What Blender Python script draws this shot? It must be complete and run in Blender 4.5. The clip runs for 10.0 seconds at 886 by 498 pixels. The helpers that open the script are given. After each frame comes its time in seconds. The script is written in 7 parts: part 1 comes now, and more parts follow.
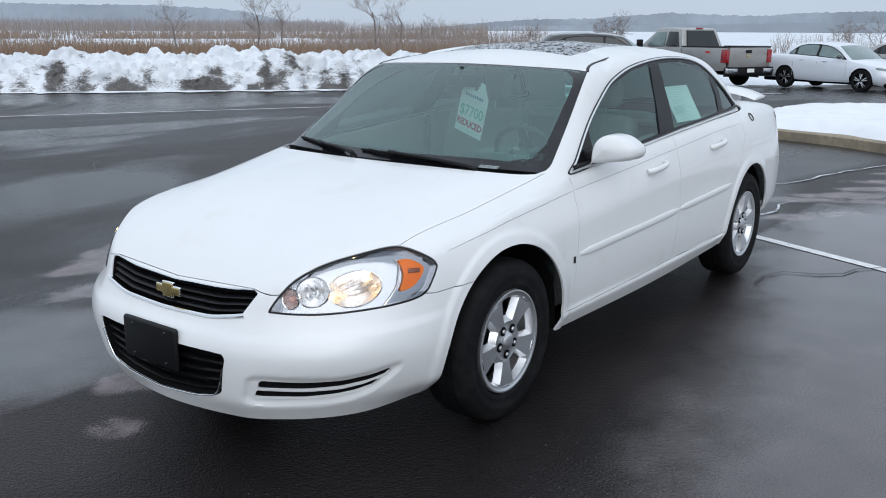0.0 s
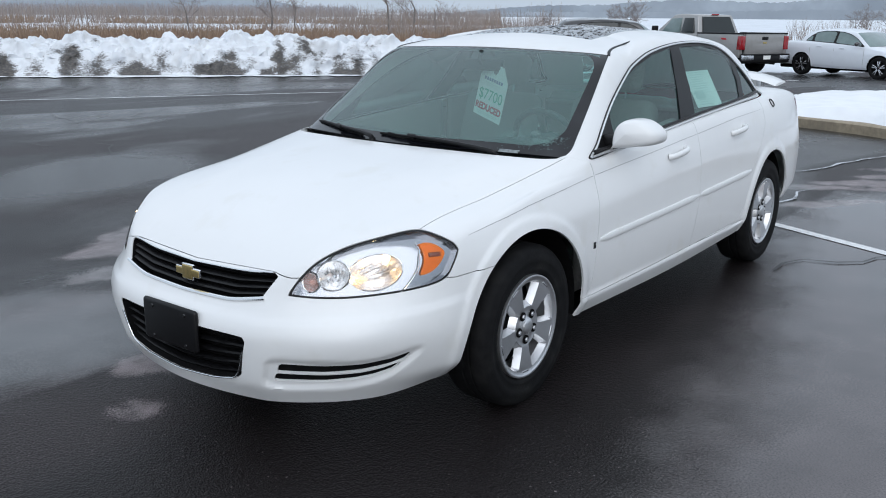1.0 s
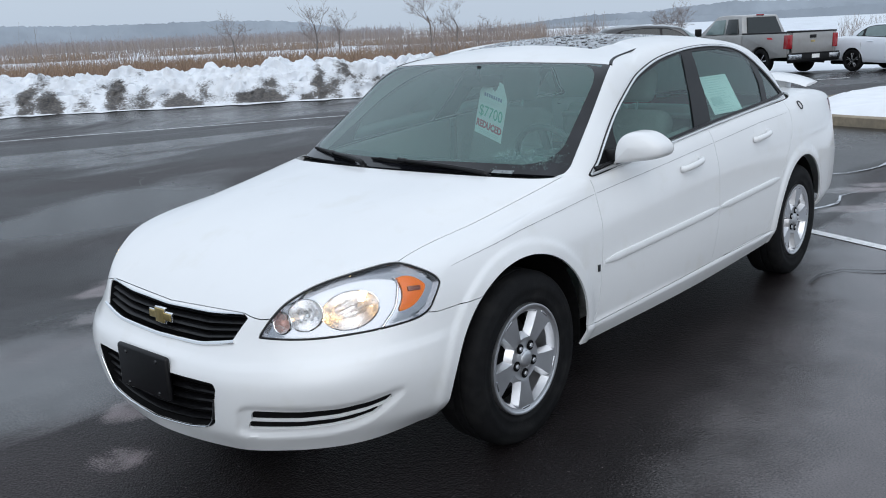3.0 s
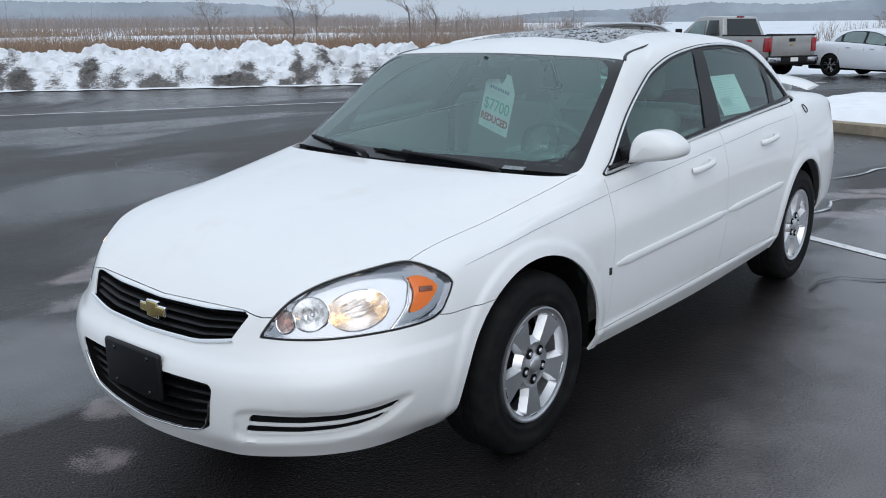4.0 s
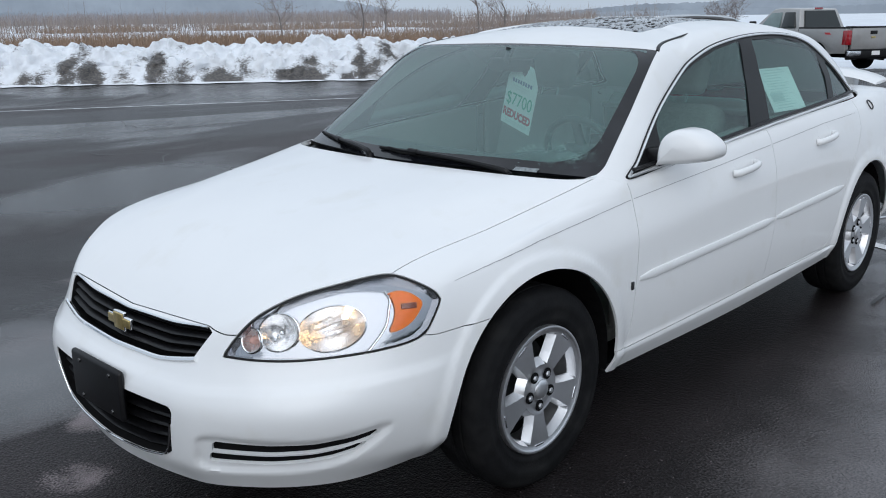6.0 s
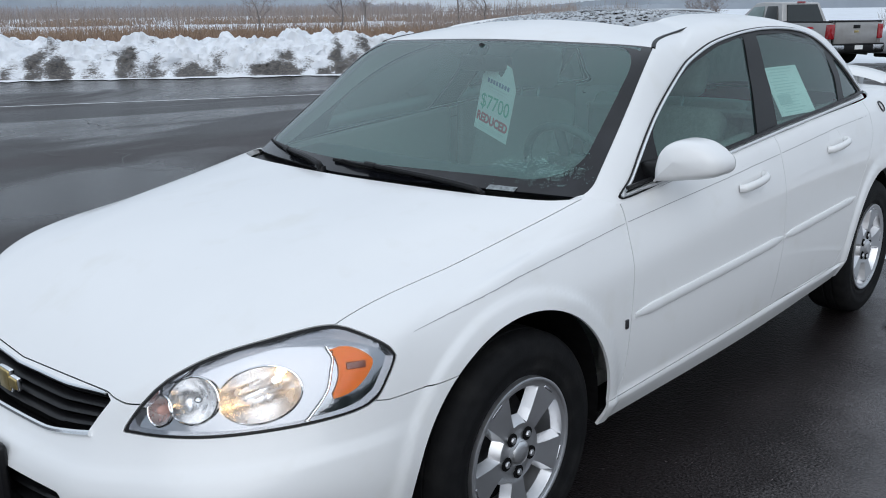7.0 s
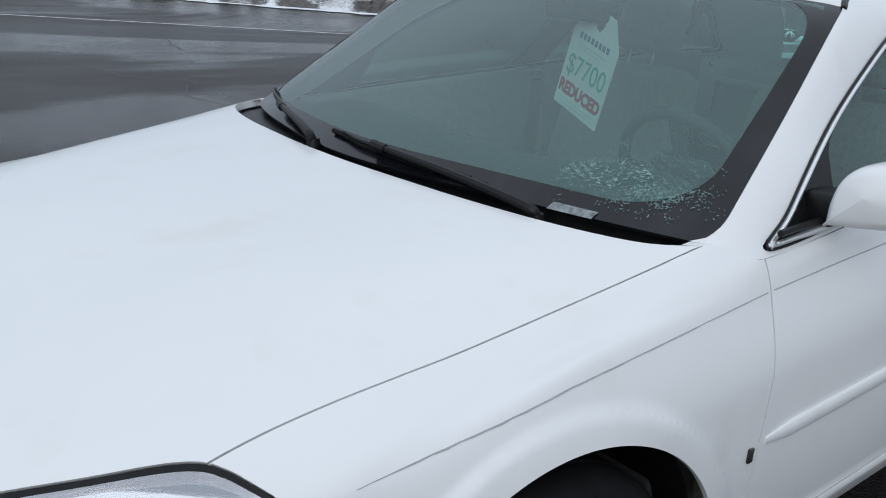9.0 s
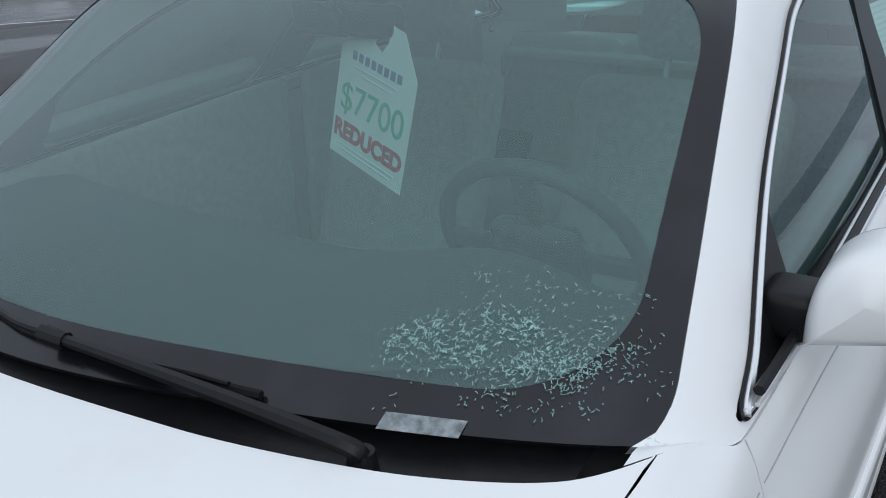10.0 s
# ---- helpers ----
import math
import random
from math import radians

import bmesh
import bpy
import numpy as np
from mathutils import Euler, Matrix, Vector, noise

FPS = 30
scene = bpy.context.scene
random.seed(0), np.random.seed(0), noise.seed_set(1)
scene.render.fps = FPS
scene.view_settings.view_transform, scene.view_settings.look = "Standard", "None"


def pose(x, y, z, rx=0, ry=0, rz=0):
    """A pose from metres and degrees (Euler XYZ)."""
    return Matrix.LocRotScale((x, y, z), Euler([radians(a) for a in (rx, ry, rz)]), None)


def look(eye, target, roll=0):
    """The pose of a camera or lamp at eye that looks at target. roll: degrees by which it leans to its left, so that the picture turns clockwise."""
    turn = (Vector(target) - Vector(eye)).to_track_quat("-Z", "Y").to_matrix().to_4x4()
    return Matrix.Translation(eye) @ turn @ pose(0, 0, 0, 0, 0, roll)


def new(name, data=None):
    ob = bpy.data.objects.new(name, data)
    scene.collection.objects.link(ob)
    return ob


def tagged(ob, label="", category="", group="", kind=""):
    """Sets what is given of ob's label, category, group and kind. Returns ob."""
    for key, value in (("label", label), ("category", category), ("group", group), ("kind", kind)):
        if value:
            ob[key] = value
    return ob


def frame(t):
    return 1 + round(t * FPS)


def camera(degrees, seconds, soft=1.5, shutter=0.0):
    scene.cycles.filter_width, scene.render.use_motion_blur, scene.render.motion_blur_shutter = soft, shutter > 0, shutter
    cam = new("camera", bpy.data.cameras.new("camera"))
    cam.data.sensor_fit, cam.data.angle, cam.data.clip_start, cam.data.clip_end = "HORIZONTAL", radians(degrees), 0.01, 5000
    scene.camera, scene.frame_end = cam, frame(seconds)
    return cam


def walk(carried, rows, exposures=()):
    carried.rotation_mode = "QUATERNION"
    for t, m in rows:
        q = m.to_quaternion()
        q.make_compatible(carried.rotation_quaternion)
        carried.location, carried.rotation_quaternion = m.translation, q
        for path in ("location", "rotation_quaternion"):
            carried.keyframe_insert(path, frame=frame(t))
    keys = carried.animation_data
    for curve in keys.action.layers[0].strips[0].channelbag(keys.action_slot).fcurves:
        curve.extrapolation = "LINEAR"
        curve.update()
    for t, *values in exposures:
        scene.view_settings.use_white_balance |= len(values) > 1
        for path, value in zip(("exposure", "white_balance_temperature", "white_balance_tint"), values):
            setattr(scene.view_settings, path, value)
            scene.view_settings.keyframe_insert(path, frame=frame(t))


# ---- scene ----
cam = camera(53.0, 10.0, soft=1.0)
PATH = [
    (0, (2.874, 2.697, 1.561), (1.318, 1.536, 1.077), 0.3),
    (0.5, (2.87, 2.662, 1.554), (1.326, 1.492, 1.057), 0.6),
    (1, (2.882, 2.661, 1.547), (1.348, 1.485, 1.034), 0.5),
    (1.5, (2.835, 2.649, 1.535), (1.32, 1.458, 0.999), -0.2),
    (2, (2.746, 2.718, 1.55), (1.259, 1.472, 1.061), -1.6),
    (2.5, (2.621, 2.768, 1.548), (1.161, 1.483, 1.082), -3.0),
    (4, (2.519, 2.512, 1.532), (1.017, 1.289, 1.034), -0.5),
    (4.5, (2.499, 2.459, 1.532), (0.983, 1.245, 1.055), 1.1),
    (5, (2.444, 2.482, 1.524), (0.983, 1.204, 1.041), 1.6),
    (5.2, (2.404, 2.5, 1.518), (0.964, 1.2, 1.033), 1.6),
    (6.3, (2.018, 2.474, 1.502), (0.615, 1.146, 0.983), -1.6),
    (6.5, (1.947, 2.394, 1.504), (0.522, 1.087, 0.991), -1.6),
    (7, (1.739, 2.201, 1.494), (0.315, 0.897, 0.973), -0.7),
    (7.5, (1.505, 2.144, 1.458), (0.252, 0.685, 0.91), 0.6),
    (8, (1.313, 1.999, 1.428), (0.101, 0.519, 0.844), 2.3),
    (8.5, (1.151, 1.771, 1.436), (-0.129, 0.355, 0.839), 4.4),
    (9, (0.921, 1.602, 1.407), (-0.339, 0.182, 0.779), 4.3),
    (9.2, (0.827, 1.404, 1.405), (-0.542, 0.12, 0.713), 6.8),
    (9.5, (0.559, 1.359, 1.444), (-0.814, 0.087, 0.74), 1.4),
    (10, (0.342, 1.033, 1.478), (-1.211, -0.001, 0.759), -1.4),
]
walk(cam, [(t, look(eye, target, roll)) for t, eye, target, roll in PATH], exposures=[(0.0, 0.04), (2.5, 0.02), (5.0, -0.06), (6.5, -0.06), (8.0, -0.2), (9.0, -0.2), (9.5, -0.29), (10.0, -0.14)])


# ---- world and light ----
def build_world():
    world = bpy.data.worlds.new("world")
    scene.world = world
    world.use_nodes = True
    nt = world.node_tree
    nt.nodes.clear()
    sky = nt.nodes.new("ShaderNodeTexSky")
    sky.sky_type = "NISHITA"
    sky.sun_disc = False
    sky.sun_elevation, sky.sun_rotation = radians(29), radians(47)
    sky.air_density, sky.dust_density = 1.0, 4.0
    coord = nt.nodes.new("ShaderNodeTexCoord")
    sep = nt.nodes.new("ShaderNodeSeparateXYZ")
    ramp = nt.nodes.new("ShaderNodeValToRGB")
    ramp.color_ramp.elements[0].position, ramp.color_ramp.elements[0].color = 0.0, (0.555, 0.655, 0.785, 1)
    ramp.color_ramp.elements[1].position, ramp.color_ramp.elements[1].color = 0.9, (0.94, 1.05, 1.19, 1)
    noise_tex = nt.nodes.new("ShaderNodeTexNoise")
    noise_tex.inputs["Scale"].default_value = 2.2
    noise_tex.inputs["Detail"].default_value = 4
    cloud = nt.nodes.new("ShaderNodeMapRange")
    cloud.inputs["To Min"].default_value, cloud.inputs["To Max"].default_value = 0.92, 1.08
    mul = nt.nodes.new("ShaderNodeVectorMath")
    mul.operation = "MULTIPLY"
    mix = nt.nodes.new("ShaderNodeMixShader")
    bg_sky = nt.nodes.new("ShaderNodeBackground")
    bg_cloud = nt.nodes.new("ShaderNodeBackground")
    bg_sky.inputs["Strength"].default_value = 0.08
    bg_cloud.inputs["Strength"].default_value = 1.0
    mix.inputs[0].default_value = 0.9
    out = nt.nodes.new("ShaderNodeOutputWorld")
    ln = nt.links.new
    ln(coord.outputs["Generated"], sep.inputs[0])
    ln(coord.outputs["Generated"], noise_tex.inputs["Vector"])
    ln(sep.outputs["Z"], ramp.inputs[0])
    ln(noise_tex.outputs[0], cloud.inputs[0])
    ln(ramp.outputs[0], mul.inputs[0])
    ln(cloud.outputs[0], mul.inputs[1])
    ln(sky.outputs[0], bg_sky.inputs[0])
    ln(mul.outputs[0], bg_cloud.inputs[0])
    ln(bg_sky.outputs[0], mix.inputs[1])
    ln(bg_cloud.outputs[0], mix.inputs[2])
    ln(mix.outputs[0], out.inputs[0])
    sun = bpy.data.lights.new("sun", "SUN")
    sun.energy, sun.angle, sun.color = 1.1, radians(60), (0.955, 0.985, 1.03)
    ob = new("sun", sun)
    ob.matrix_world = look((7, 6.5, 5.2), (0, 0, 0))


build_world()


# ---- materials ----
def node_material(name, colour, rough=0.5, metal=0.0, coat=0.0, grain=0.0, scale=30.0, bump=0.0, bump_scale=200.0,
                  rough_var=0.0, stain=None, stain_scale=2.0, stain_low=0.5, stain_high=0.7, emit=0.0, space="Object"):
    """Principled surface with grain, an optional stain colour at a larger scale, and fine relief."""
    m = bpy.data.materials.new(name)
    m.use_nodes = True
    nt = m.node_tree
    b = nt.nodes["Principled BSDF"]
    ln = nt.links.new
    b.inputs["Base Color"].default_value = (*colour, 1)
    b.inputs["Roughness"].default_value = rough
    b.inputs["Metallic"].default_value = metal
    b.inputs["Coat Weight"].default_value = coat
    b.inputs["Coat Roughness"].default_value = 0.04
    coord = nt.nodes.new("ShaderNodeTexCoord")
    where = coord.outputs[space]
    if grain or stain or rough_var:
        n1 = nt.nodes.new("ShaderNodeTexNoise")
        n1.inputs["Scale"].default_value, n1.inputs["Detail"].default_value = scale, 6
        ln(where, n1.inputs["Vector"])
        ramp = nt.nodes.new("ShaderNodeMapRange")
        ramp.inputs["From Min"].default_value, ramp.inputs["From Max"].default_value = 0.3, 0.7
        ramp.inputs["To Min"].default_value, ramp.inputs["To Max"].default_value = 1 - grain, 1 + grain
        ln(n1.outputs[0], ramp.inputs[0])
        mul = nt.nodes.new("ShaderNodeVectorMath")
        mul.operation = "MULTIPLY"
        mul.inputs[0].default_value = colour
        ln(ramp.outputs[0], mul.inputs[1])
        colour_out = mul.outputs[0]
        if stain:
            n2 = nt.nodes.new("ShaderNodeTexNoise")
            n2.inputs["Scale"].default_value, n2.inputs["Detail"].default_value = stain_scale, 5
            ln(where, n2.inputs["Vector"])
            r2 = nt.nodes.new("ShaderNodeMapRange")
            r2.inputs["From Min"].default_value, r2.inputs["From Max"].default_value = stain_low, stain_high
            ln(n2.outputs[0], r2.inputs[0])
            mx = nt.nodes.new("ShaderNodeMix")
            mx.data_type = "RGBA"
            ln(r2.outputs[0], mx.inputs[0])
            ln(colour_out, mx.inputs[6])
            mx.inputs[7].default_value = (*stain, 1)
            colour_out = mx.outputs[2]
        ln(colour_out, b.inputs["Base Color"])
        if rough_var:
            r3 = nt.nodes.new("ShaderNodeMapRange")
            r3.inputs["From Min"].default_value, r3.inputs["From Max"].default_value = 0.3, 0.7
            r3.inputs["To Min"].default_value, r3.inputs["To Max"].default_value = max(0, rough - rough_var), min(1, rough + rough_var)
            ln(n1.outputs[0], r3.inputs[0])
            ln(r3.outputs[0], b.inputs["Roughness"])
    if bump:
        n4 = nt.nodes.new("ShaderNodeTexNoise")
        n4.inputs["Scale"].default_value, n4.inputs["Detail"].default_value = bump_scale, 5
        ln(where, n4.inputs["Vector"])
        bp = nt.nodes.new("ShaderNodeBump")
        bp.inputs["Strength"].default_value, bp.inputs["Distance"].default_value = bump, 0.01
        ln(n4.outputs[0], bp.inputs["Height"])
        ln(bp.outputs[0], b.inputs["Normal"])
    if emit:
        b.inputs["Emission Color"].default_value = (*colour, 1)
        b.inputs["Emission Strength"].default_value = emit
    return m


def glass_material(name, tint, ior=1.5, rough=0.0, haze=0.0, haze_colour=(0.6, 0.7, 0.7)):
    """A thin pane: tinted see-through, with mirror gloss growing at grazing angles."""
    m = bpy.data.materials.new(name)
    m.use_nodes = True
    nt = m.node_tree
    nt.nodes.clear()
    ln = nt.links.new
    clear = nt.nodes.new("ShaderNodeBsdfTransparent")
    clear.inputs[0].default_value = (*tint, 1)
    gloss = nt.nodes.new("ShaderNodeBsdfGlossy")
    gloss.inputs["Roughness"].default_value = rough
    fres = nt.nodes.new("ShaderNodeFresnel")
    fres.inputs["IOR"].default_value = ior
    mix = nt.nodes.new("ShaderNodeMixShader")
    out = nt.nodes.new("ShaderNodeOutputMaterial")
    body = clear.outputs[0]
    if haze:
        film = nt.nodes.new("ShaderNodeBsdfDiffuse")
        film.inputs[0].default_value = (*haze_colour, 1)
        hz = nt.nodes.new("ShaderNodeMixShader")
        hz.inputs[0].default_value = haze
        ln(clear.outputs[0], hz.inputs[1])
        ln(film.outputs[0], hz.inputs[2])
        body = hz.outputs[0]
    ln(fres.outputs[0], mix.inputs[0])
    ln(body, mix.inputs[1])
    ln(gloss.outputs[0], mix.inputs[2])
    ln(mix.outputs[0], out.inputs[0])
    return m


PAINT = node_material("white_paint", (0.77, 0.78, 0.787), 0.45, coat=0.7, grain=0.015, scale=3.0, stain=(0.72, 0.72, 0.70), stain_scale=7, stain_low=0.58, stain_high=0.85)
LAMP_CHROME = node_material("lamp_chrome", (0.41, 0.42, 0.445), 0.10, metal=1.0, rough_var=0.04, scale=40, bump=0.22, bump_scale=9)
BOWL_CHROME = node_material("bowl_chrome", (0.84, 0.84, 0.85), 0.26, metal=0.9, rough_var=0.05, scale=40)
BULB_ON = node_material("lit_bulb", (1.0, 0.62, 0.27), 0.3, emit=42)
MARKER_BULB = node_material("marker_bulb", (0.22, 0.05, 0.015), 0.3, coat=0.4)
BULB_AMBER = node_material("amber_bulb", (0.85, 0.48, 0.40), 0.25, coat=0.5)
PAINT.node_tree.nodes["Principled BSDF"].inputs["Coat Roughness"].default_value = 0.12
BLACK_TRIM = node_material("black_trim", (0.006, 0.006, 0.007), 0.42, grain=0.3, scale=60, bump=0.05)
BLACK_TRIM.node_tree.nodes["Principled BSDF"].inputs["Specular IOR Level"].default_value = 0.28
FRIT = node_material("printed_black_glass", (0.006, 0.0065, 0.009), 0.2, grain=0.3, scale=12, stain=(0.014, 0.015, 0.019), stain_scale=9, stain_low=0.5, stain_high=0.7)
STRIP_PAPER = node_material("worn_strip", (0.19, 0.215, 0.225), 0.6, grain=0.6, scale=90)
BLACK_GLOSS = node_material("black_gloss", (0.008, 0.008, 0.009), 0.12, coat=0.6, grain=0.2, scale=20)
DARK_VOID = node_material("dark_plastic", (0.006, 0.006, 0.0065), 0.9, grain=0.3, scale=40)
DARK_VOID.node_tree.nodes["Principled BSDF"].inputs["Specular IOR Level"].default_value = 0.08
CHROME = node_material("chrome", (0.86, 0.87, 0.88), 0.08, metal=1.0, rough_var=0.04, scale=60)
TRIM_METAL = node_material("bright_trim", (0.88, 0.89, 0.90), 0.34, metal=0.85, rough_var=0.05, scale=60)
CHROME_DULL = node_material("satin_chrome", (0.70, 0.71, 0.73), 0.22, metal=1.0, rough_var=0.06, scale=60)
RUBBER = node_material("tyre_rubber", (0.007, 0.0072, 0.008), 0.75, grain=0.25, scale=30, bump=0.12, bump_scale=120, stain=(0.016, 0.016, 0.016), stain_scale=9)
RUBBER.node_tree.nodes["Principled BSDF"].inputs["Specular IOR Level"].default_value = 0.15
ALLOY = node_material("alloy", (0.66, 0.67, 0.69), 0.36, metal=0.92, grain=0.02, scale=50, rough_var=0.03)
STEEL_DARK = node_material("dark_steel", (0.05, 0.05, 0.052), 0.5, metal=0.6, grain=0.3, scale=60)
WINDSHIELD = glass_material("windshield_glass", (0.60, 0.95, 0.90), 1.92, haze=0.095, haze_colour=(0.20, 0.58, 0.56))
SIDE_GLASS = glass_material("side_glass", (0.56, 0.85, 0.80), 1.5, haze=0.06, haze_colour=(0.30, 0.55, 0.55))
LENS = glass_material("clear_lens", (0.95, 0.96, 0.97), 1.45)
AMBER = node_material("amber_plastic", (1.0, 0.22, 0.002), 0.5, coat=0.0, grain=0.1, scale=150, bump=0.1, bump_scale=300)
RED_LENS = node_material("red_lens", (0.30, 0.006, 0.012), 0.15, coat=0.8, grain=0.1, scale=80)
GOLD = node_material("gold_badge", (0.55, 0.42, 0.18), 0.3, metal=0.9, grain=0.15, scale=80)
INTERIOR = node_material("grey_cloth", (0.25, 0.255, 0.25), 0.9, grain=0.15, scale=80, bump=0.2, bump_scale=300)
DASH = node_material("dash_plastic", (0.05, 0.055, 0.055), 0.65, grain=0.15, scale=60, bump=0.15, bump_scale=250)


# grey that stands for the shade in creases and door gaps
SEAM = node_material("seam_shadow", (0.36, 0.37, 0.38), 0.6, grain=0.1, scale=50)
FROST = node_material("frost", (0.32, 0.54, 0.51), 0.5, grain=0.1, scale=100)
ICE = glass_material("ice_beads", (0.85, 0.88, 0.9), 1.6, 0.1, 0.35, (0.7, 0.72, 0.75))
PAPER = node_material("paper", (0.80, 0.81, 0.80), 0.7, grain=0.03, scale=40)
RED_INK = node_material("red_ink", (0.46, 0.012, 0.03), 0.6, grain=0.1, scale=200)
GREEN_INK = node_material("green_ink", (0.05, 0.42, 0.28), 0.6, grain=0.1, scale=200)
BLUE_INK = node_material("blue_ink", (0.10, 0.16, 0.30), 0.6, grain=0.1, scale=200)
PALE_INK = node_material("pale_ink", (0.62, 0.67, 0.67), 0.6, grain=0.1, scale=200)
HEADLINER = node_material("headliner", (0.55, 0.56, 0.54), 0.95, grain=0.06, scale=60)


# ---- mesh kit ----
def part(name, bm, material, parent=None, label="", smooth=40):
    """Links a bmesh as one mesh object under a thing or a part."""
    me = bpy.data.meshes.new(name)
    bm.normal_update()
    bm.to_mesh(me)
    bm.free()
    return part_mesh(name, me, material, parent, label, smooth)


def part_mesh(name, me, material, parent=None, label="", smooth=40):
    if smooth:
        me.shade_smooth()
        me.set_sharp_from_angle(angle=radians(smooth))
    for m in material if isinstance(material, (list, tuple)) else [material]:
        me.materials.append(m)
    ob = new(name, me)
    if parent is not None:
        ob.parent = parent
    if label:
        ob["label"] = label
    return ob


def from_arrays(name, verts, faces, material, parent=None, label="", smooth=40):
    me = bpy.data.meshes.new(name)
    me.from_pydata([tuple(v) for v in np.asarray(verts).tolist()], [], [tuple(f) for f in faces])
    me.update()
    return part_mesh(name, me, material, parent, label, smooth)


def box(bm, x0, y0, z0, x1, y1, z1, bevel=0.0, m=None):
    r = bmesh.ops.create_cube(bm, size=1.0)
    vs = r["verts"]
    mid = Vector(((x0 + x1) / 2, (y0 + y1) / 2, (z0 + z1) / 2))
    for v in vs:
        v.co = Vector((v.co.x * (x1 - x0), v.co.y * (y1 - y0), v.co.z * (z1 - z0))) + mid
    if bevel:
        es = list({e for v in vs for e in v.link_edges})
        r = bmesh.ops.bevel(bm, geom=es, offset=bevel, segments=3, profile=0.5, affect="EDGES")
        vs = list({v for f in r["faces"] for v in f.verts} | {v for v in vs if v.is_valid})
    if m is not None:
        bmesh.ops.transform(bm, matrix=m, verts=[v for v in vs if v.is_valid])
    return vs


def tube_arrays(path, radius, sides=8, closed=False):
    """A round bar along a path of points; radius may be one number or one a point."""
    path = np.asarray(path, float)
    n = len(path)
    rad = np.broadcast_to(np.asarray(radius, float), (n,))
    tan = np.gradient(path, axis=0)
    if closed:
        tan = np.roll(path, -1, 0) - np.roll(path, 1, 0)
    tan /= np.linalg.norm(tan, axis=1)[:, None] + 1e-12
    ref = np.array((0.0, 0.0, 1.0)) if abs(tan[0, 2]) < 0.9 else np.array((1.0, 0.0, 0.0))
    verts, faces = [], []
    for i in range(n):
        a = np.cross(tan[i], ref)
        a /= np.linalg.norm(a) + 1e-12
        b = np.cross(a, tan[i])
        ref = b
        for k in range(sides):
            th = 2 * math.pi * k / sides
            verts.append(path[i] + rad[i] * (math.cos(th) * a + math.sin(th) * b))
    for i in range(n if closed else n - 1):
        j = (i + 1) % n
        for k in range(sides):
            l = (k + 1) % sides
            faces.append((i * sides + k, i * sides + l, j * sides + l, j * sides + k))
    if not closed:
        faces.append(tuple(range(sides))[::-1])
        faces.append(tuple((n - 1) * sides + k for k in range(sides)))
    return verts, faces


def pchip(x, y, q):
    """Shape-keeping cubic through the rows of y at x, read at q."""
    x, y, q = np.asarray(x, float), np.asarray(y, float), np.asarray(q, float)
    h = np.diff(x)[:, None]
    d = np.diff(y, axis=0) / h
    w1, w2 = 2 * h[1:] + h[:-1], h[1:] + 2 * h[:-1]
    same = d[:-1] * d[1:] > 0
    with np.errstate(divide="ignore", invalid="ignore"):
        mid = np.where(same, (w1 + w2) / (w1 / d[:-1] + w2 / d[1:]), 0.0)
    slope = np.vstack((d[:1], mid, d[-1:]))
    i = np.clip(np.searchsorted(x, q, side="right") - 1, 0, len(x) - 2)
    t = ((q - x[i]) / (x[i + 1] - x[i]))[:, None]
    hh = h[i]
    return ((1 + 2 * t) * (1 - t) ** 2 * y[i] + t * (1 - t) ** 2 * hh * slope[i]
            + t * t * (3 - 2 * t) * y[i + 1] + t * t * (t - 1) * hh * slope[i + 1])


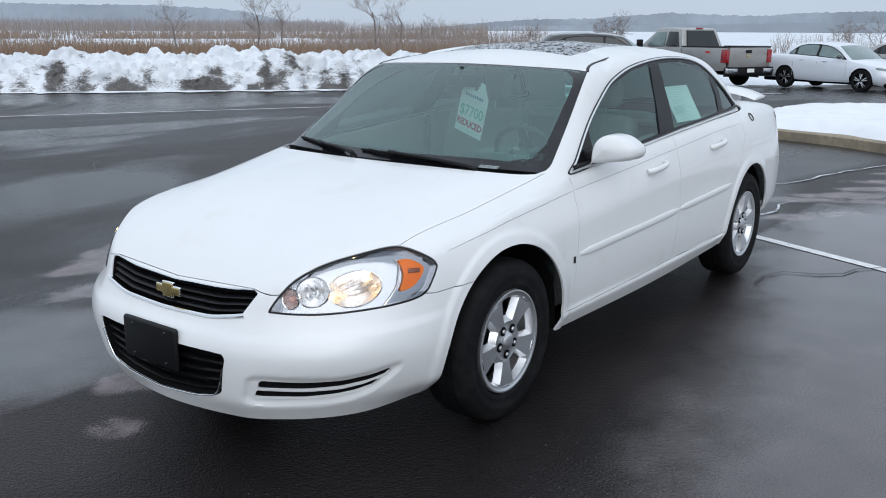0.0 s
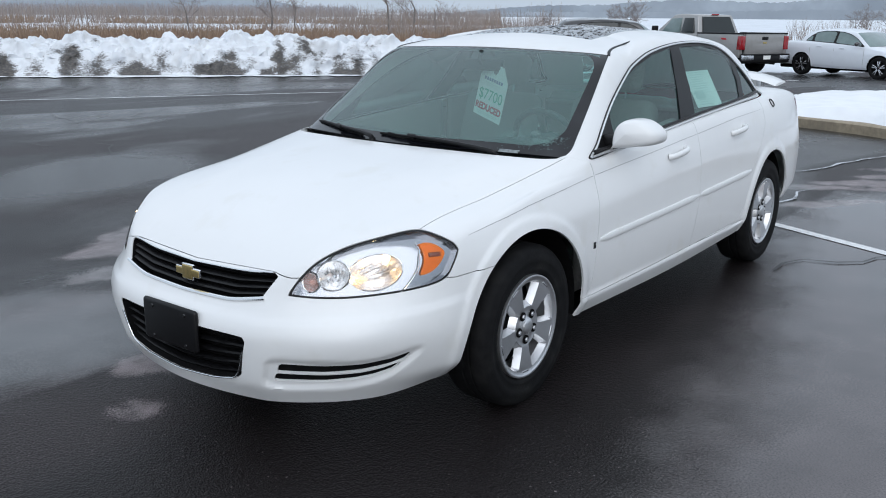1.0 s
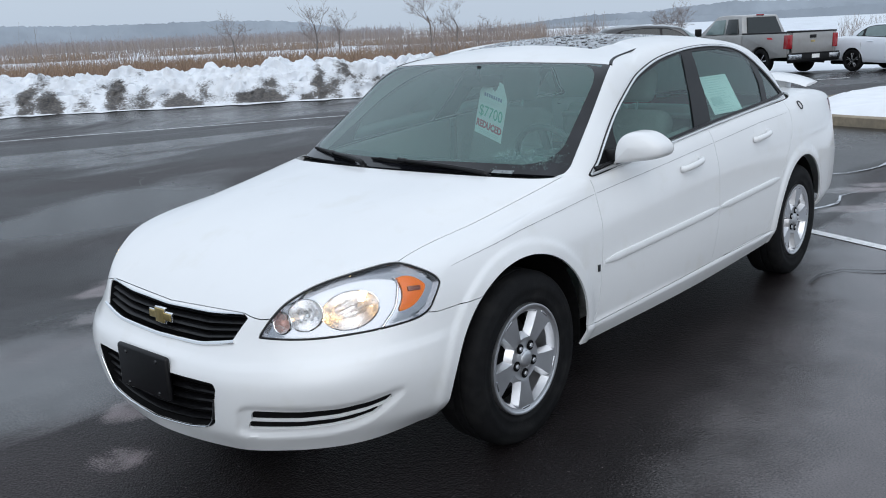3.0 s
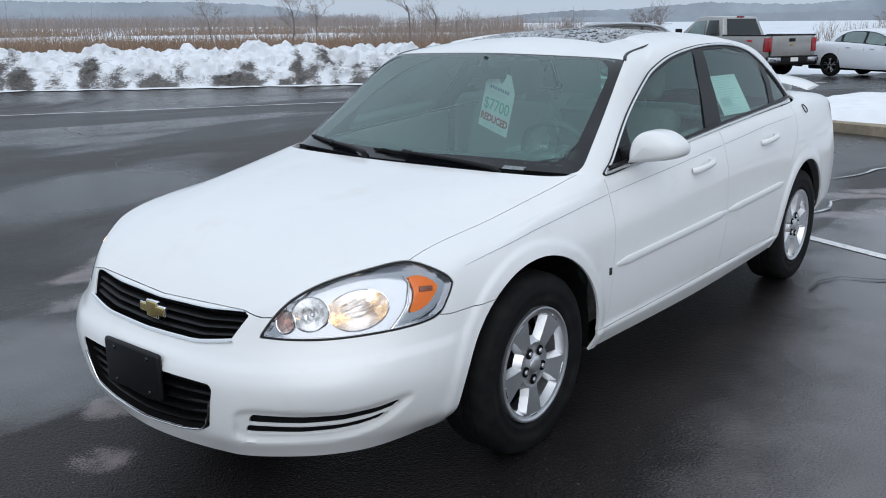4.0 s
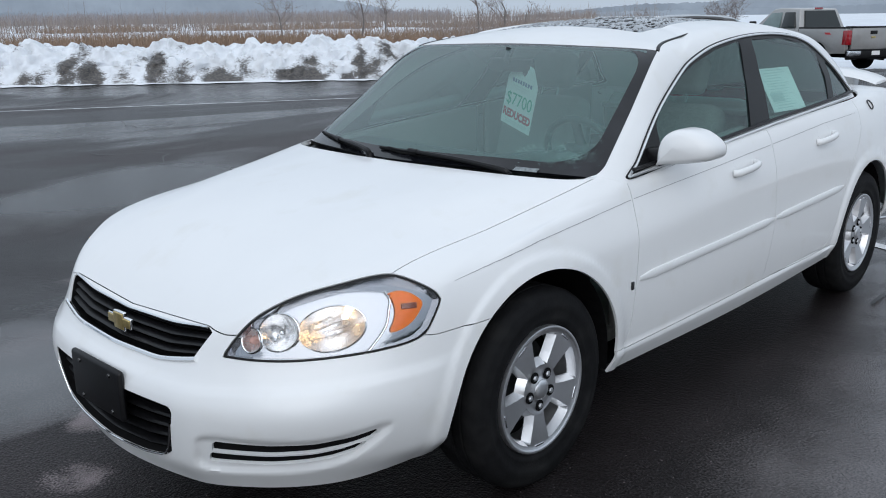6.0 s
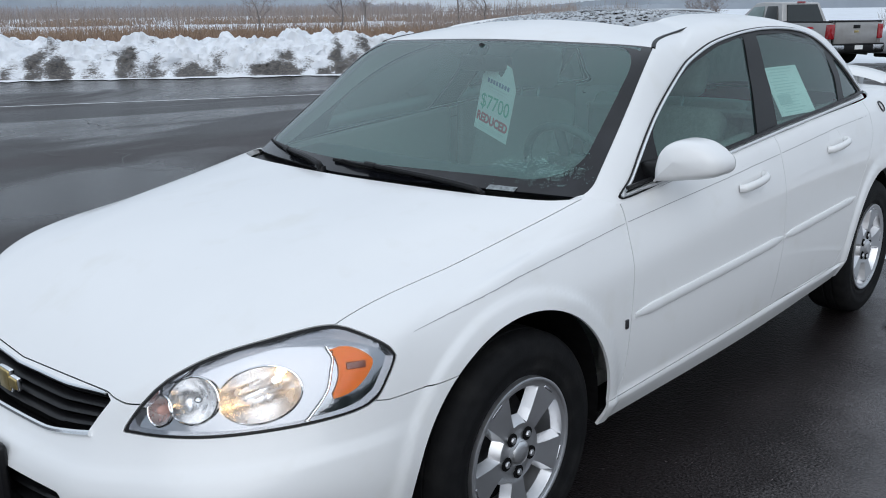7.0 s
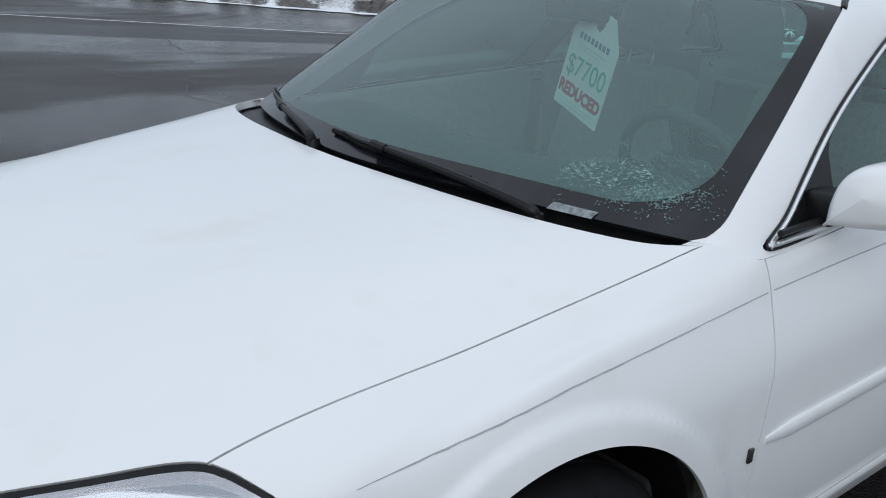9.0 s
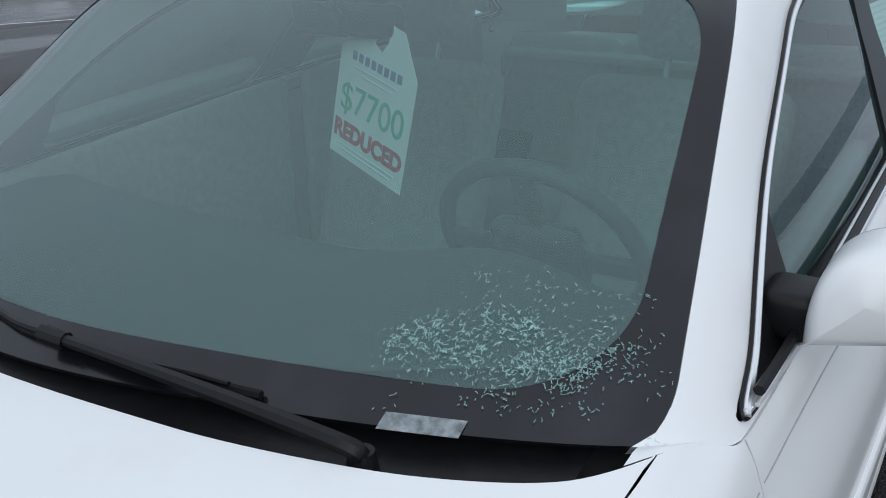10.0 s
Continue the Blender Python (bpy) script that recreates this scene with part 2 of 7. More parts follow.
class Net:
    """A triangle net with a label for each triangle; w holds the two loft coordinates."""
    def __init__(self, p, w, tri, lab="body"):
        self.p, self.w, self.tri = p, w, tri
        self.lab = np.array([lab] * len(tri), dtype=object)
        self.held = np.zeros(len(p), bool)

    def normals(self):
        a, b, c = (self.p[self.tri[:, k]] for k in range(3))
        fn = np.cross(b - a, c - a)
        n = np.zeros_like(self.p)
        for k in range(3):
            np.add.at(n, self.tri[:, k], fn)
        return n / (np.linalg.norm(n, axis=1)[:, None] + 1e-12)

    def cut(self, field, name, among):
        """Cuts the net along field = 0 and gives the triangles inside (field < 0) the label, among those labels."""
        s = np.asarray(field(self.p, self.w), float).copy()
        sel = np.isin(self.lab, among)
        t = self.tri[sel]
        e = np.vstack((t[:, [0, 1]], t[:, [1, 2]], t[:, [2, 0]]))
        e = np.unique(np.sort(e, axis=1), axis=0)
        x = e[s[e[:, 0]] * s[e[:, 1]] < 0]
        k = s[x[:, 0]] / (s[x[:, 0]] - s[x[:, 1]])
        best = {}
        for (a, b), f in zip(x.tolist(), k.tolist()):
            if f > 0.5:
                a, b, f = b, a, 1 - f
            if f < 0.3 and not self.held[a] and (a not in best or best[a][0] > f):
                best[a] = (f, b)
        newp, neww = self.p.copy(), self.w.copy()
        for a, (f, b) in best.items():
            newp[a] += f * (self.p[b] - self.p[a])
            neww[a] += f * (self.w[b] - self.w[a])
            s[a] = 0.0
            self.held[a] = True
        self.p, self.w = newp, neww
        p, w, made, out, lab = [], [], {}, [], []
        base = len(self.p)

        def point(a, b):
            key = (a, b) if a < b else (b, a)
            if key not in made:
                f = s[key[0]] / (s[key[0]] - s[key[1]])
                made[key] = base + len(p)
                p.append(self.p[key[0]] + f * (self.p[key[1]] - self.p[key[0]]))
                w.append(self.w[key[0]] + f * (self.w[key[1]] - self.w[key[0]]))
            return made[key]

        sg = np.sign(s)
        ts = sg[self.tri]
        mixed = (ts.min(1) < 0) & (ts.max(1) > 0)
        edge_x = set(map(tuple, e[sg[e[:, 0]] * sg[e[:, 1]] < 0].tolist()))
        keep = ~mixed
        inside = keep & (ts.sum(1) < 0) & sel
        newlab = self.lab.copy()
        newlab[inside] = name
        for i in np.nonzero(mixed)[0]:
            tri = self.tri[i].tolist()
            hit = [tuple(sorted((tri[j], tri[(j + 1) % 3]))) in edge_x for j in range(3)]
            if not any(hit):
                out.append(tri)
                lab.append(self.lab[i])
                continue
            j = 0
            if sum(hit) == 1:
                j = hit.index(True)
                a, b, c = tri[j], tri[(j + 1) % 3], tri[(j + 2) % 3]
                m = point(a, b)
                bits = ((a, m, c), (m, b, c))
                heads = (a, b)
            else:
                j = hit.index(False)
                a, b, c = tri[j], tri[(j + 1) % 3], tri[(j + 2) % 3]
                m, n = point(b, c), point(c, a)
                bits = ((a, b, m), (a, m, n), (n, m, c))
                heads = (a if sg[a] else b, a if sg[a] else b, c)
            for bit, head in zip(bits, heads):
                out.append(list(bit))
                lab.append(name if sel[i] and sg[head] < 0 else self.lab[i])
        self.tri = np.vstack((self.tri[keep], np.array(out, int).reshape(-1, 3)))
        self.lab = np.concatenate((newlab[keep], np.array(lab, dtype=object)))
        if p:
            self.p, self.w = np.vstack((self.p, p)), np.vstack((self.w, w))
            self.held = np.concatenate((self.held, np.ones(len(p), bool)))

    def mirrored(self):
        m = Net(self.p * np.array((1, -1, 1)), self.w.copy(), self.tri[:, ::-1].copy())
        m.lab = self.lab.copy()
        return m

    def patch(self, labels):
        sel = self.tri[np.isin(self.lab, labels)]
        used, inv = np.unique(sel, return_inverse=True)
        return self.p[used], inv.reshape(-1, 3), self.normals()[used]


def joined(patches):
    """Several patches as one, welded where they meet."""
    p = np.vstack([a[0] for a in patches])
    n = np.vstack([a[2] for a in patches])
    off, tris = 0, []
    for a in patches:
        tris.append(a[1] + off)
        off += len(a[0])
    tri = np.vstack(tris)
    key, inv = np.unique(np.round(p / 2e-4).astype(int), axis=0, return_inverse=True)
    inv = inv.reshape(-1)
    q = np.zeros((len(key), 3))
    m = np.zeros((len(key), 3))
    q[inv] = p
    np.add.at(m, inv, n)
    m /= np.linalg.norm(m, axis=1)[:, None] + 1e-12
    tri = inv[tri]
    ok = (tri[:, 0] != tri[:, 1]) & (tri[:, 1] != tri[:, 2]) & (tri[:, 2] != tri[:, 0])
    return q, tri[ok], m


def shell(name, patch, material, parent, gap=0.0025, depth=0.02, sink=0.0, label="", draft=0.0):
    """A sheet-metal panel: the patch, its border drawn in by the gap and turned inwards by the depth."""
    p, tri, n = (a.copy() for a in patch)
    p = p - n * sink
    e = np.vstack((tri[:, [0, 1]], tri[:, [1, 2]], tri[:, [2, 0]]))
    key = np.sort(e, axis=1)
    _, first, count = np.unique(key, axis=0, return_index=True, return_counts=True)
    rim = e[first[count == 1]]
    faces = tri.tolist()
    if len(rim):
        b = np.unique(rim)
        if gap or draft:
            inward = np.zeros_like(p)
            cen = p[tri].mean(1)
            for k in range(3):
                np.add.at(inward, tri[:, k], cen - p[tri[:, k]])
            tang = np.zeros_like(p)
            d = p[rim[:, 1]] - p[rim[:, 0]]
            np.add.at(tang, rim[:, 0], d)
            np.add.at(tang, rim[:, 1], d)
            tang /= np.linalg.norm(tang, axis=1)[:, None] + 1e-12
            inward -= tang * (inward * tang).sum(1)[:, None]
            inward -= n * (inward * n).sum(1)[:, None]
            inward /= np.linalg.norm(inward, axis=1)[:, None] + 1e-12
            p[b] += gap * inward[b]
        if depth:
            at = {v: len(p) + i for i, v in enumerate(b.tolist())}
            p = np.vstack((p, p[b] - depth * n[b] - (draft * inward[b] if draft else 0)))
            for i, j in rim.tolist():
                faces.append([j, i, at[i], at[j]])
    return from_arrays(name, p, faces, material, parent, label, smooth=50)


def loft(levels, counts, step, smooth=2):
    """A half body lofted through level curves that run from the front middle round the side to the rear middle."""
    flip = np.array((1, -1, 1))
    full = [np.vstack(([l[2] * flip, l[1] * flip], l, [l[-2] * flip, l[-3] * flip])) for l in levels]
    ref = np.mean(full, axis=0)
    chord = np.concatenate(([0], np.cumsum(np.linalg.norm(np.diff(ref, axis=0), axis=1))))
    a, b = chord[2], chord[-3]
    q = np.linspace(a, b, int((b - a) / step) + 1)
    curves = np.array([pchip(chord, l, q) for l in full])
    vq = np.concatenate([np.linspace(i, i + 1, c, endpoint=False) for i, c in enumerate(counts)] + [[len(counts)]])
    grid = np.zeros((len(q), len(vq), 3))
    for i in range(len(q)):
        c = curves[:, i]
        d = np.concatenate(([0], np.cumsum(np.linalg.norm(np.diff(c, axis=0), axis=1) + 1e-6)))
        grid[i] = pchip(d, c, np.interp(vq, np.arange(len(d)), d))
    for _ in range(smooth):
        g = np.concatenate((grid[1:2] * flip, grid, grid[-2:-1] * flip), 0)
        grid[:, 1:-1] = 0.5 * grid[:, 1:-1] + 0.125 * (g[2:, 1:-1] + g[:-2, 1:-1] + grid[:, 2:] + grid[:, :-2])
    stations = chord[2:-2]
    us = np.interp(q, stations, np.arange(len(stations)))
    nu, nv = grid.shape[:2]
    w = np.stack(np.meshgrid(us, vq, indexing="ij"), -1).reshape(-1, 2)
    i, j = np.meshgrid(np.arange(nu - 1), np.arange(nv - 1), indexing="ij")
    a0 = (i * nv + j).ravel()
    b0, c0, d0 = a0 + nv, a0 + nv + 1, a0 + 1
    tri = np.vstack((np.stack((a0, b0, c0), 1), np.stack((a0, c0, d0), 1)))
    return grid, w, tri


def poly_field(points, axes, mask=None, round_to=0):
    """Signed distance to a closed outline drawn in two coordinates; round_to > 0 rounds the outline through its points."""
    pts = np.array(points, float)
    if round_to:
        n = len(pts)
        fine = []
        for i in range(n):
            p0, p1, p2, p3 = (pts[(i + k) % n] for k in (-1, 0, 1, 2))
            for t in np.linspace(0, 1, round_to, endpoint=False):
                fine.append(0.5 * (2 * p1 + (p2 - p0) * t + (2 * p0 - 5 * p1 + 4 * p2 - p3) * t * t + (3 * p1 - p0 - 3 * p2 + p3) * t ** 3))
        pts = np.array(fine)

    def field(p, w):
        q = np.stack(axes(p, w), -1)
        ok = np.ones(len(q), bool) if mask is None else mask(p, w)
        lo, hi = pts.min(0) - 0.1, pts.max(0) + 0.1
        ok = ok & (q > lo).all(1) & (q < hi).all(1)
        out = np.full(len(q), 0.1)
        c = q[ok]
        dist = np.full(len(c), 1e9)
        inside = np.zeros(len(c), bool)
        for a, b in zip(pts, np.roll(pts, -1, 0)):
            ab = b - a
            t = np.clip(((c - a) @ ab) / (ab @ ab + 1e-12), 0, 1)
            dist = np.minimum(dist, np.linalg.norm(c - a - t[:, None] * ab, axis=1))
            cross = (a[1] > c[:, 1]) != (b[1] > c[:, 1])
            with np.errstate(divide="ignore", invalid="ignore"):
                inside ^= cross & (c[:, 0] < (b[0] - a[0]) * (c[:, 1] - a[1]) / (b[1] - a[1]) + a[0])
        out[ok] = np.where(inside, -dist, dist)
        return out
    return field


# ---- the white sedan: forms ----
# Level curves from sill to belt, each from the nose's middle round the left side to the tail's middle.
SILL = np.array([(.985, 0, .20), (.935, .35, .20), (.84, .51, .20), (.67, .665, .205), (.40, .77, .235), (0, .83, .25), (-.42, .865, .272), (-1.35, .875, .264),
                 (-2.25, .872, .28), (-2.8, .86, .30), (-3.35, .83, .33), (-3.88, .64, .30), (-4.02, 0, .30)])
LOWER = np.array([(1.02, 0, .29), (.985, .36, .29), (.885, .545, .295), (.715, .715, .31), (.42, .845, .32), (0, .895, .36), (-.45, .902, .35), (-1.35, .910, .352),
                  (-2.25, .910, .365), (-2.8, .905, .38), (-3.35, .872, .42), (-3.93, .70, .42), (-4.08, 0, .42)])
WAIST = np.array([(1.035, 0, .45), (1.005, .37, .45), (.915, .575, .455), (.755, .745, .465), (.44, .872, .48), (0, .916, .53), (-.5, .920, .56), (-1.35, .930, .58),
                  (-2.25, .928, .60), (-2.8, .920, .60), (-3.35, .885, .62), (-3.93, .71, .62), (-4.10, 0, .60)])
BAND = np.array([(.972, 0, .567), (.945, .385, .583), (.88, .525, .60), (.72, .70, .612), (.43, .858, .645), (0, .906, .70), (-.5, .914, .72), (-1.35, .926, .77),
                 (-2.25, .920, .80), (-2.8, .910, .82), (-3.35, .868, .82), (-3.90, .70, .80), (-4.06, 0, .80)])
CREASE = np.array([(.915, 0, .655), (.895, .395, .672), (.79, .545, .74), (.60, .69, .792), (.36, .838, .772), (0, .865, .825), (-.5, .868, .872), (-1.35, .890, .935),
                   (-2.2, .880, .985), (-2.8, .860, 1.0), (-3.35, .81, 1.0), (-3.86, .68, .995), (-4.0, 0, 1.0)])
BONNET = np.array([(.45, 0, .894), (.42, .36, .893), (.34, .53, .888), (.17, .68, .876), (.0, .80, .861), (-.22, .836, .885), (-.51, .857, .903), (-1.35, .875, .972),
                   (-2.2, .862, 1.02), (-2.77, .835, 1.035), (-3.2, .77, 1.06), (-3.55, .62, 1.06), (-3.68, 0, 1.07)])
BELT = np.array([(-.14, 0, .978), (-.17, .35, .975), (-.24, .60, .966), (-.33, .735, .957), (-.42, .79, .955), (-.47, .815, .945), (-.525, .844, .93), (-1.35, .855, 1.0),
                 (-2.2, .842, 1.045), (-2.75, .81, 1.06), (-3.05, .71, 1.072), (-3.22, .54, 1.072), (-3.28, 0, 1.08)])
grid, w_body, t_body = loft([SILL, LOWER, WAIST, BAND, CREASE, BONNET, BELT], (9, 13, 11, 16, 24, 22), 0.0135)


def rim_distance(p, cx, cz):
    return np.hypot(p[..., 0] - cx, p[..., 2] - cz)


def smoothstep(x):
    x = np.clip(x, 0, 1)
    return x * x * (3 - 2 * x)


# lips of the wheel arches stand out a little
for cx, cz, r in ((0.012, 0.335, 0.402), (-2.80, 0.345, 0.388)):
    d = rim_distance(grid, cx, cz) - r
    side_w = smoothstep((grid[..., 1] - 0.7) / 0.1)
    grid[..., 1] += 0.010 * side_w * smoothstep((0.060 - d) / 0.020) * (d > -0.1)
# ledge of the rocker below the doors
grid[..., 1] += 0.010 * (grid[..., 1] > .6) * smoothstep((-.34 - grid[..., 0]) / .10) * smoothstep((grid[..., 0] + 2.42) / .10) * smoothstep((.356 - grid[..., 2]) / .008)
# the front cover's face stands a little proud below a line that runs round the nose
turn = radians(84) * smoothstep(grid[..., 1] / .86)
proud = .007 * smoothstep((np.interp(grid[..., 0], (.40, .75, 1.0), (.575, .548, .528)) - grid[..., 2]) / .014) * smoothstep((grid[..., 0] - .36) / .12)
grid[..., 0] += proud * np.cos(turn)
grid[..., 1] += proud * np.sin(turn)
# recess round the two slots in each corner of the front cover
RECESS = [(-.085, .279), (.10, .276), (.22, .283), (.32, .310), (.40, .365), (.432, .405), (.40, .412), (.33, .398), (.22, .384), (.08, .386), (-.075, .388), (-.100, .34)]
P_BODY = grid.reshape(-1, 3)
body = Net(P_BODY, w_body, t_body)

HL = np.array((0.90, 0.49))


def corner_q(p, w=None):
    """Distance along the front corner from the lamp's inner tip, and height."""
    return -0.82 * (p[:, 0] - HL[0]) + 0.57 * (p[:, 1] - HL[1]), p[:, 2]


def xz(p, w):
    return p[:, 0], p[:, 2]


def yz(p, w):
    return p[:, 1], p[:, 2]


LAMP = [(-.012, .608), (-.012, .608), (.035, .668), (.099, .722), (.2, .766), (.328, .794), (.45, .806), (.52, .789), (.577, .759), (.597, .733), (.597, .731), (.575, .69), (.53, .640), (.404, .617), (.2, .603), (.074, .603)]
front = lambda p, w: p[:, 0] > 0.2
body.cut(lambda p, w: np.where((p[:, 1] > 0.5) & (p[:, 0] < 0.6), rim_distance(p, 0.012, 0.335) - 0.402, 0.1), "arch", ["body"])
body.cut(lambda p, w: np.where((p[:, 1] > 0.5) & (p[:, 0] < -2), rim_distance(p, -2.80, 0.345) - 0.388, 0.1), "arch", ["body"])
body.cut(poly_field(LAMP, corner_q, front, 6), "lamp", ["body"])
body.cut(poly_field([(-.5, .562), (0, .562), (.25, .568), (.385, .592), (.425, .664), (.40, .674), (.25, .658), (0, .650), (-.5, .65)], yz, lambda p, w: p[:, 0] > .7), "grille", ["body"])
body.cut(poly_field([(-.5, .258), (0, .258), (.20, .272), (.30, .292), (.328, .31), (.366, .445), (.355, .458), (.30, .459), (-.5, .459)], yz, lambda p, w: p[:, 0] > .7), "intake", ["body"])
sd = poly_field(RECESS, corner_q, lambda p, w: (p[:, 0] > .4) & (p[:, 1] > .25), 5)(body.p, body.w)
sink_in = 0.013 * smoothstep((.006 - sd) / .016)
body.p = body.p - np.stack((.64 * sink_in, .77 * sink_in, np.zeros(len(sd))), -1)
UPPER_SLOT = [(-.050, .368), (.10, .364), (.22, .366), (.33, .378), (.404, .396), (.375, .372), (.32, .357), (.22, .344), (.10, .339), (-.055, .343)]
LOWER_SLOT = [(-.060, .328), (.10, .324), (.22, .328), (.30, .340), (.368, .360), (.33, .334), (.27, .318), (.20, .309), (.10, .303), (-.064, .306)]
for slot in (UPPER_SLOT, LOWER_SLOT):
    slot_field = poly_field(slot, corner_q, lambda p, w: (p[:, 0] > .45) & (p[:, 1] > .3))
    body.cut(lambda p, w: slot_field(p, w) - .0035, "slot", ["body"])


def hood_field(p, w):
    """Inside the bonnet: inboard of the fender gap and above the nose's gap."""
    side_line = p[:, 1] - np.interp(-p[:, 0], (-.52, -.40, -.30, -.20, -.10, 0, .10, .20, .30, .42), (.731, .733, .736, .741, .748, .756, .764, .772, .779, .786))
    nose = np.interp(p[:, 1], (0, .40, .47, .53, .7, .8), (.660, .676, .664, .668, .70, .75)) - p[:, 2]
    back = -0.42 - p[:, 0]
    return np.maximum(np.maximum(side_line, nose), back)


body.cut(hood_field, "hood", ["body"])
# the cover over the front end, up to the fender gap
body.cut(lambda p, w: np.maximum(p[:, 2] - np.interp(p[:, 0], (.2, .45, .6, .9), (.652, .640, .66, .72)), 0.2 - p[:, 0]), "bumper", ["body"])
body.cut(lambda p, w: np.where(p[:, 0] < -3.1, np.maximum(p[:, 2] - .70, p[:, 0] + 3.42), 0.1), "rear_bumper", ["body"])
body.cut(poly_field([(-3.66, .78), (-3.62, .99), (-4.2, .99), (-4.2, .78)], xz, lambda p, w: (p[:, 0] < -3.3) & (p[:, 1] > .25)), "tail_lamp", ["body"])
body.cut(lambda p, w: np.where(p[:, 0] < -2.9, np.maximum(p[:, 1] - .66, .80 - p[:, 2]), 0.1), "deck", ["body"])
DOOR = [(-.525, 1.2), (-.525, .87), (-.505, .70), (-.487, .56), (-.472, .40), (-.44, .352), (-1.56, .358), (-1.60, .60), (-1.60, 1.2)]
body.cut(poly_field(DOOR, xz, lambda p, w: p[:, 1] > .6), "front_door", ["body"])
DOOR2 = [(-1.60, 1.2), (-1.60, .60), (-1.56, .358), (-2.26, .368), (-2.36, .45), (-2.40, .60), (-2.46, .70), (-2.56, .80), (-2.66, .92), (-2.72, 1.2)]
body.cut(poly_field(DOOR2, xz, lambda p, w: p[:, 1] > .6), "rear_door", ["body"])
body.cut(lambda p, w: np.where((p[:, 0] < -.28) & (p[:, 0] > -2.6), p[:, 2] - .358, 0.1), "rocker", ["body"])
body.cut(lambda p, w: -1.6 - p[:, 0], "fender", ["body"])

for i in np.nonzero(body.lab == "fender")[0]:
    if body.p[body.tri[i]][:, 0].mean() < -1.0:
        body.lab[i] = "rear_door"
    elif body.p[body.tri[i]][:, 0].mean() > 0.62:
        body.lab[i] = "hood" if body.p[body.tri[i]][:, 1].mean() > 0.5 else "bumper"

# Inside of the headlight: gasket, amber reflector, three bowls
lamp_outline = poly_field(LAMP, corner_q, front, 6)
body.cut(lambda p, w: lamp_outline(p, w) + 0.0055, "lens", ["lamp"])
AMBER_SHAPE = [(.442, .768), (.442, .768), (.482, .771), (.517, .759), (.545, .735), (.537, .712), (.51, .683), (.477, .666), (.438, .660), (.438, .660), (.453, .684), (.463, .715), (.458, .745)]
body.cut(poly_field(AMBER_SHAPE, corner_q, front, 4), "amber", ["lens"])
# each bowl: place along the corner and height of its middle, half width, half height, slant in degrees
BOWLS = ((.286, .683, .096, .062, 9), (.141, .678, .059, .052, 5), (.063, .656, .031, .035, 0))


def bowl_field(bq, bz, ra, rb, slant):
    c, k = math.cos(radians(slant)), math.sin(radians(slant))

    def field(p, w):
        u, v = corner_q(p)[0] - bq, p[:, 2] - bz
        return np.where(front(p, w), (np.hypot((u * c + v * k) / ra, (v * c - u * k) / rb) - 1) * rb, 0.1)
    return field


for dish in BOWLS:
    body.cut(bowl_field(*dish), "hole", ["lens"])


SKINS = {}


def skin(net, axes, a, b, mask=None):
    """Place and outward normal on a net where two coordinates have the given values."""
    key = (id(net), len(net.p), id(axes), id(mask))
    if key not in SKINS:
        ok = np.ones(len(net.p), bool) if mask is None else mask(net.p, net.w)
        SKINS[key] = (net, axes, mask, np.stack(axes(net.p, net.w), -1)[ok], net.p[ok], net.normals()[ok])
    c, pts, nor = SKINS[key][3:]
    d = np.hypot(c[:, 0] - a, c[:, 1] - b)
    k = np.argpartition(d, 4)[:4]
    wt = 1 / (d[k] + 1e-4)
    wt /= wt.sum()
    return (pts[k] * wt[:, None]).sum(0), (nor[k] * wt[:, None]).sum(0)


# Greenhouse levels from the belt to the roof's middle
G_BASE = np.array([(-.17, 0, .978), (-.235, .38, .977), (-.440, .793, .951), (-.528, .842, .928), (-.95, .848, .965), (-1.55, .848, 1.010), (-2.25, .833, 1.045), (-2.80, .79, 1.058), (-3.1, .62, 1.045), (-3.26, 0, 1.045)])
G_MID = np.array([(-.545, 0, 1.195), (-.585, .365, 1.188), (-.705, .735, 1.145), (-.79, .772, 1.105), (-1.10, .752, 1.17), (-1.60, .752, 1.20), (-2.25, .755, 1.21), (-2.72, .715, 1.22), (-2.98, .57, 1.23), (-3.08, 0, 1.25)])
G_TOP = np.array([(-.955, 0, 1.385), (-.97, .36, 1.378), (-1.015, .657, 1.362), (-1.10, .684, 1.334), (-1.30, .648, 1.388), (-1.68, .628, 1.424), (-2.15, .625, 1.422), (-2.50, .62, 1.382), (-2.70, .50, 1.385), (-2.80, 0, 1.415)])
G_ROOF = np.array([(-1.15, 0, 1.435), (-1.17, .30, 1.425), (-1.19, .56, 1.402), (-1.28, .59, 1.402), (-1.42, .57, 1.428), (-1.72, .55, 1.45), (-2.05, .54, 1.45), (-2.30, .50, 1.432), (-2.45, .40, 1.435), (-2.5, 0, 1.46)])
G_CROWN = np.array([(-1.55, 0, 1.478), (-1.56, .02, 1.478), (-1.58, .03, 1.479), (-1.6, .04, 1.48), (-1.65, .05, 1.482), (-1.75, .05, 1.483), (-1.9, .05, 1.484), (-2.0, .04, 1.483), (-2.05, .02, 1.481), (-2.1, 0, 1.481)])
g_grid, w_green, t_green = loft([G_BASE, G_MID, G_TOP, G_ROOF, G_CROWN], (22, 20, 14, 20), 0.014, smooth=9)
green = Net(g_grid.reshape(-1, 3), w_green, t_green, "roof")
green.cut(lambda p, w: np.maximum(w[:, 0] - 2.0, w[:, 1] - 2.0) * 0.1, "windshield", ["roof"])
green.cut(lambda p, w: np.maximum(8.0 - w[:, 0], w[:, 1] - 2.0) * 0.1, "backlight", ["roof"])
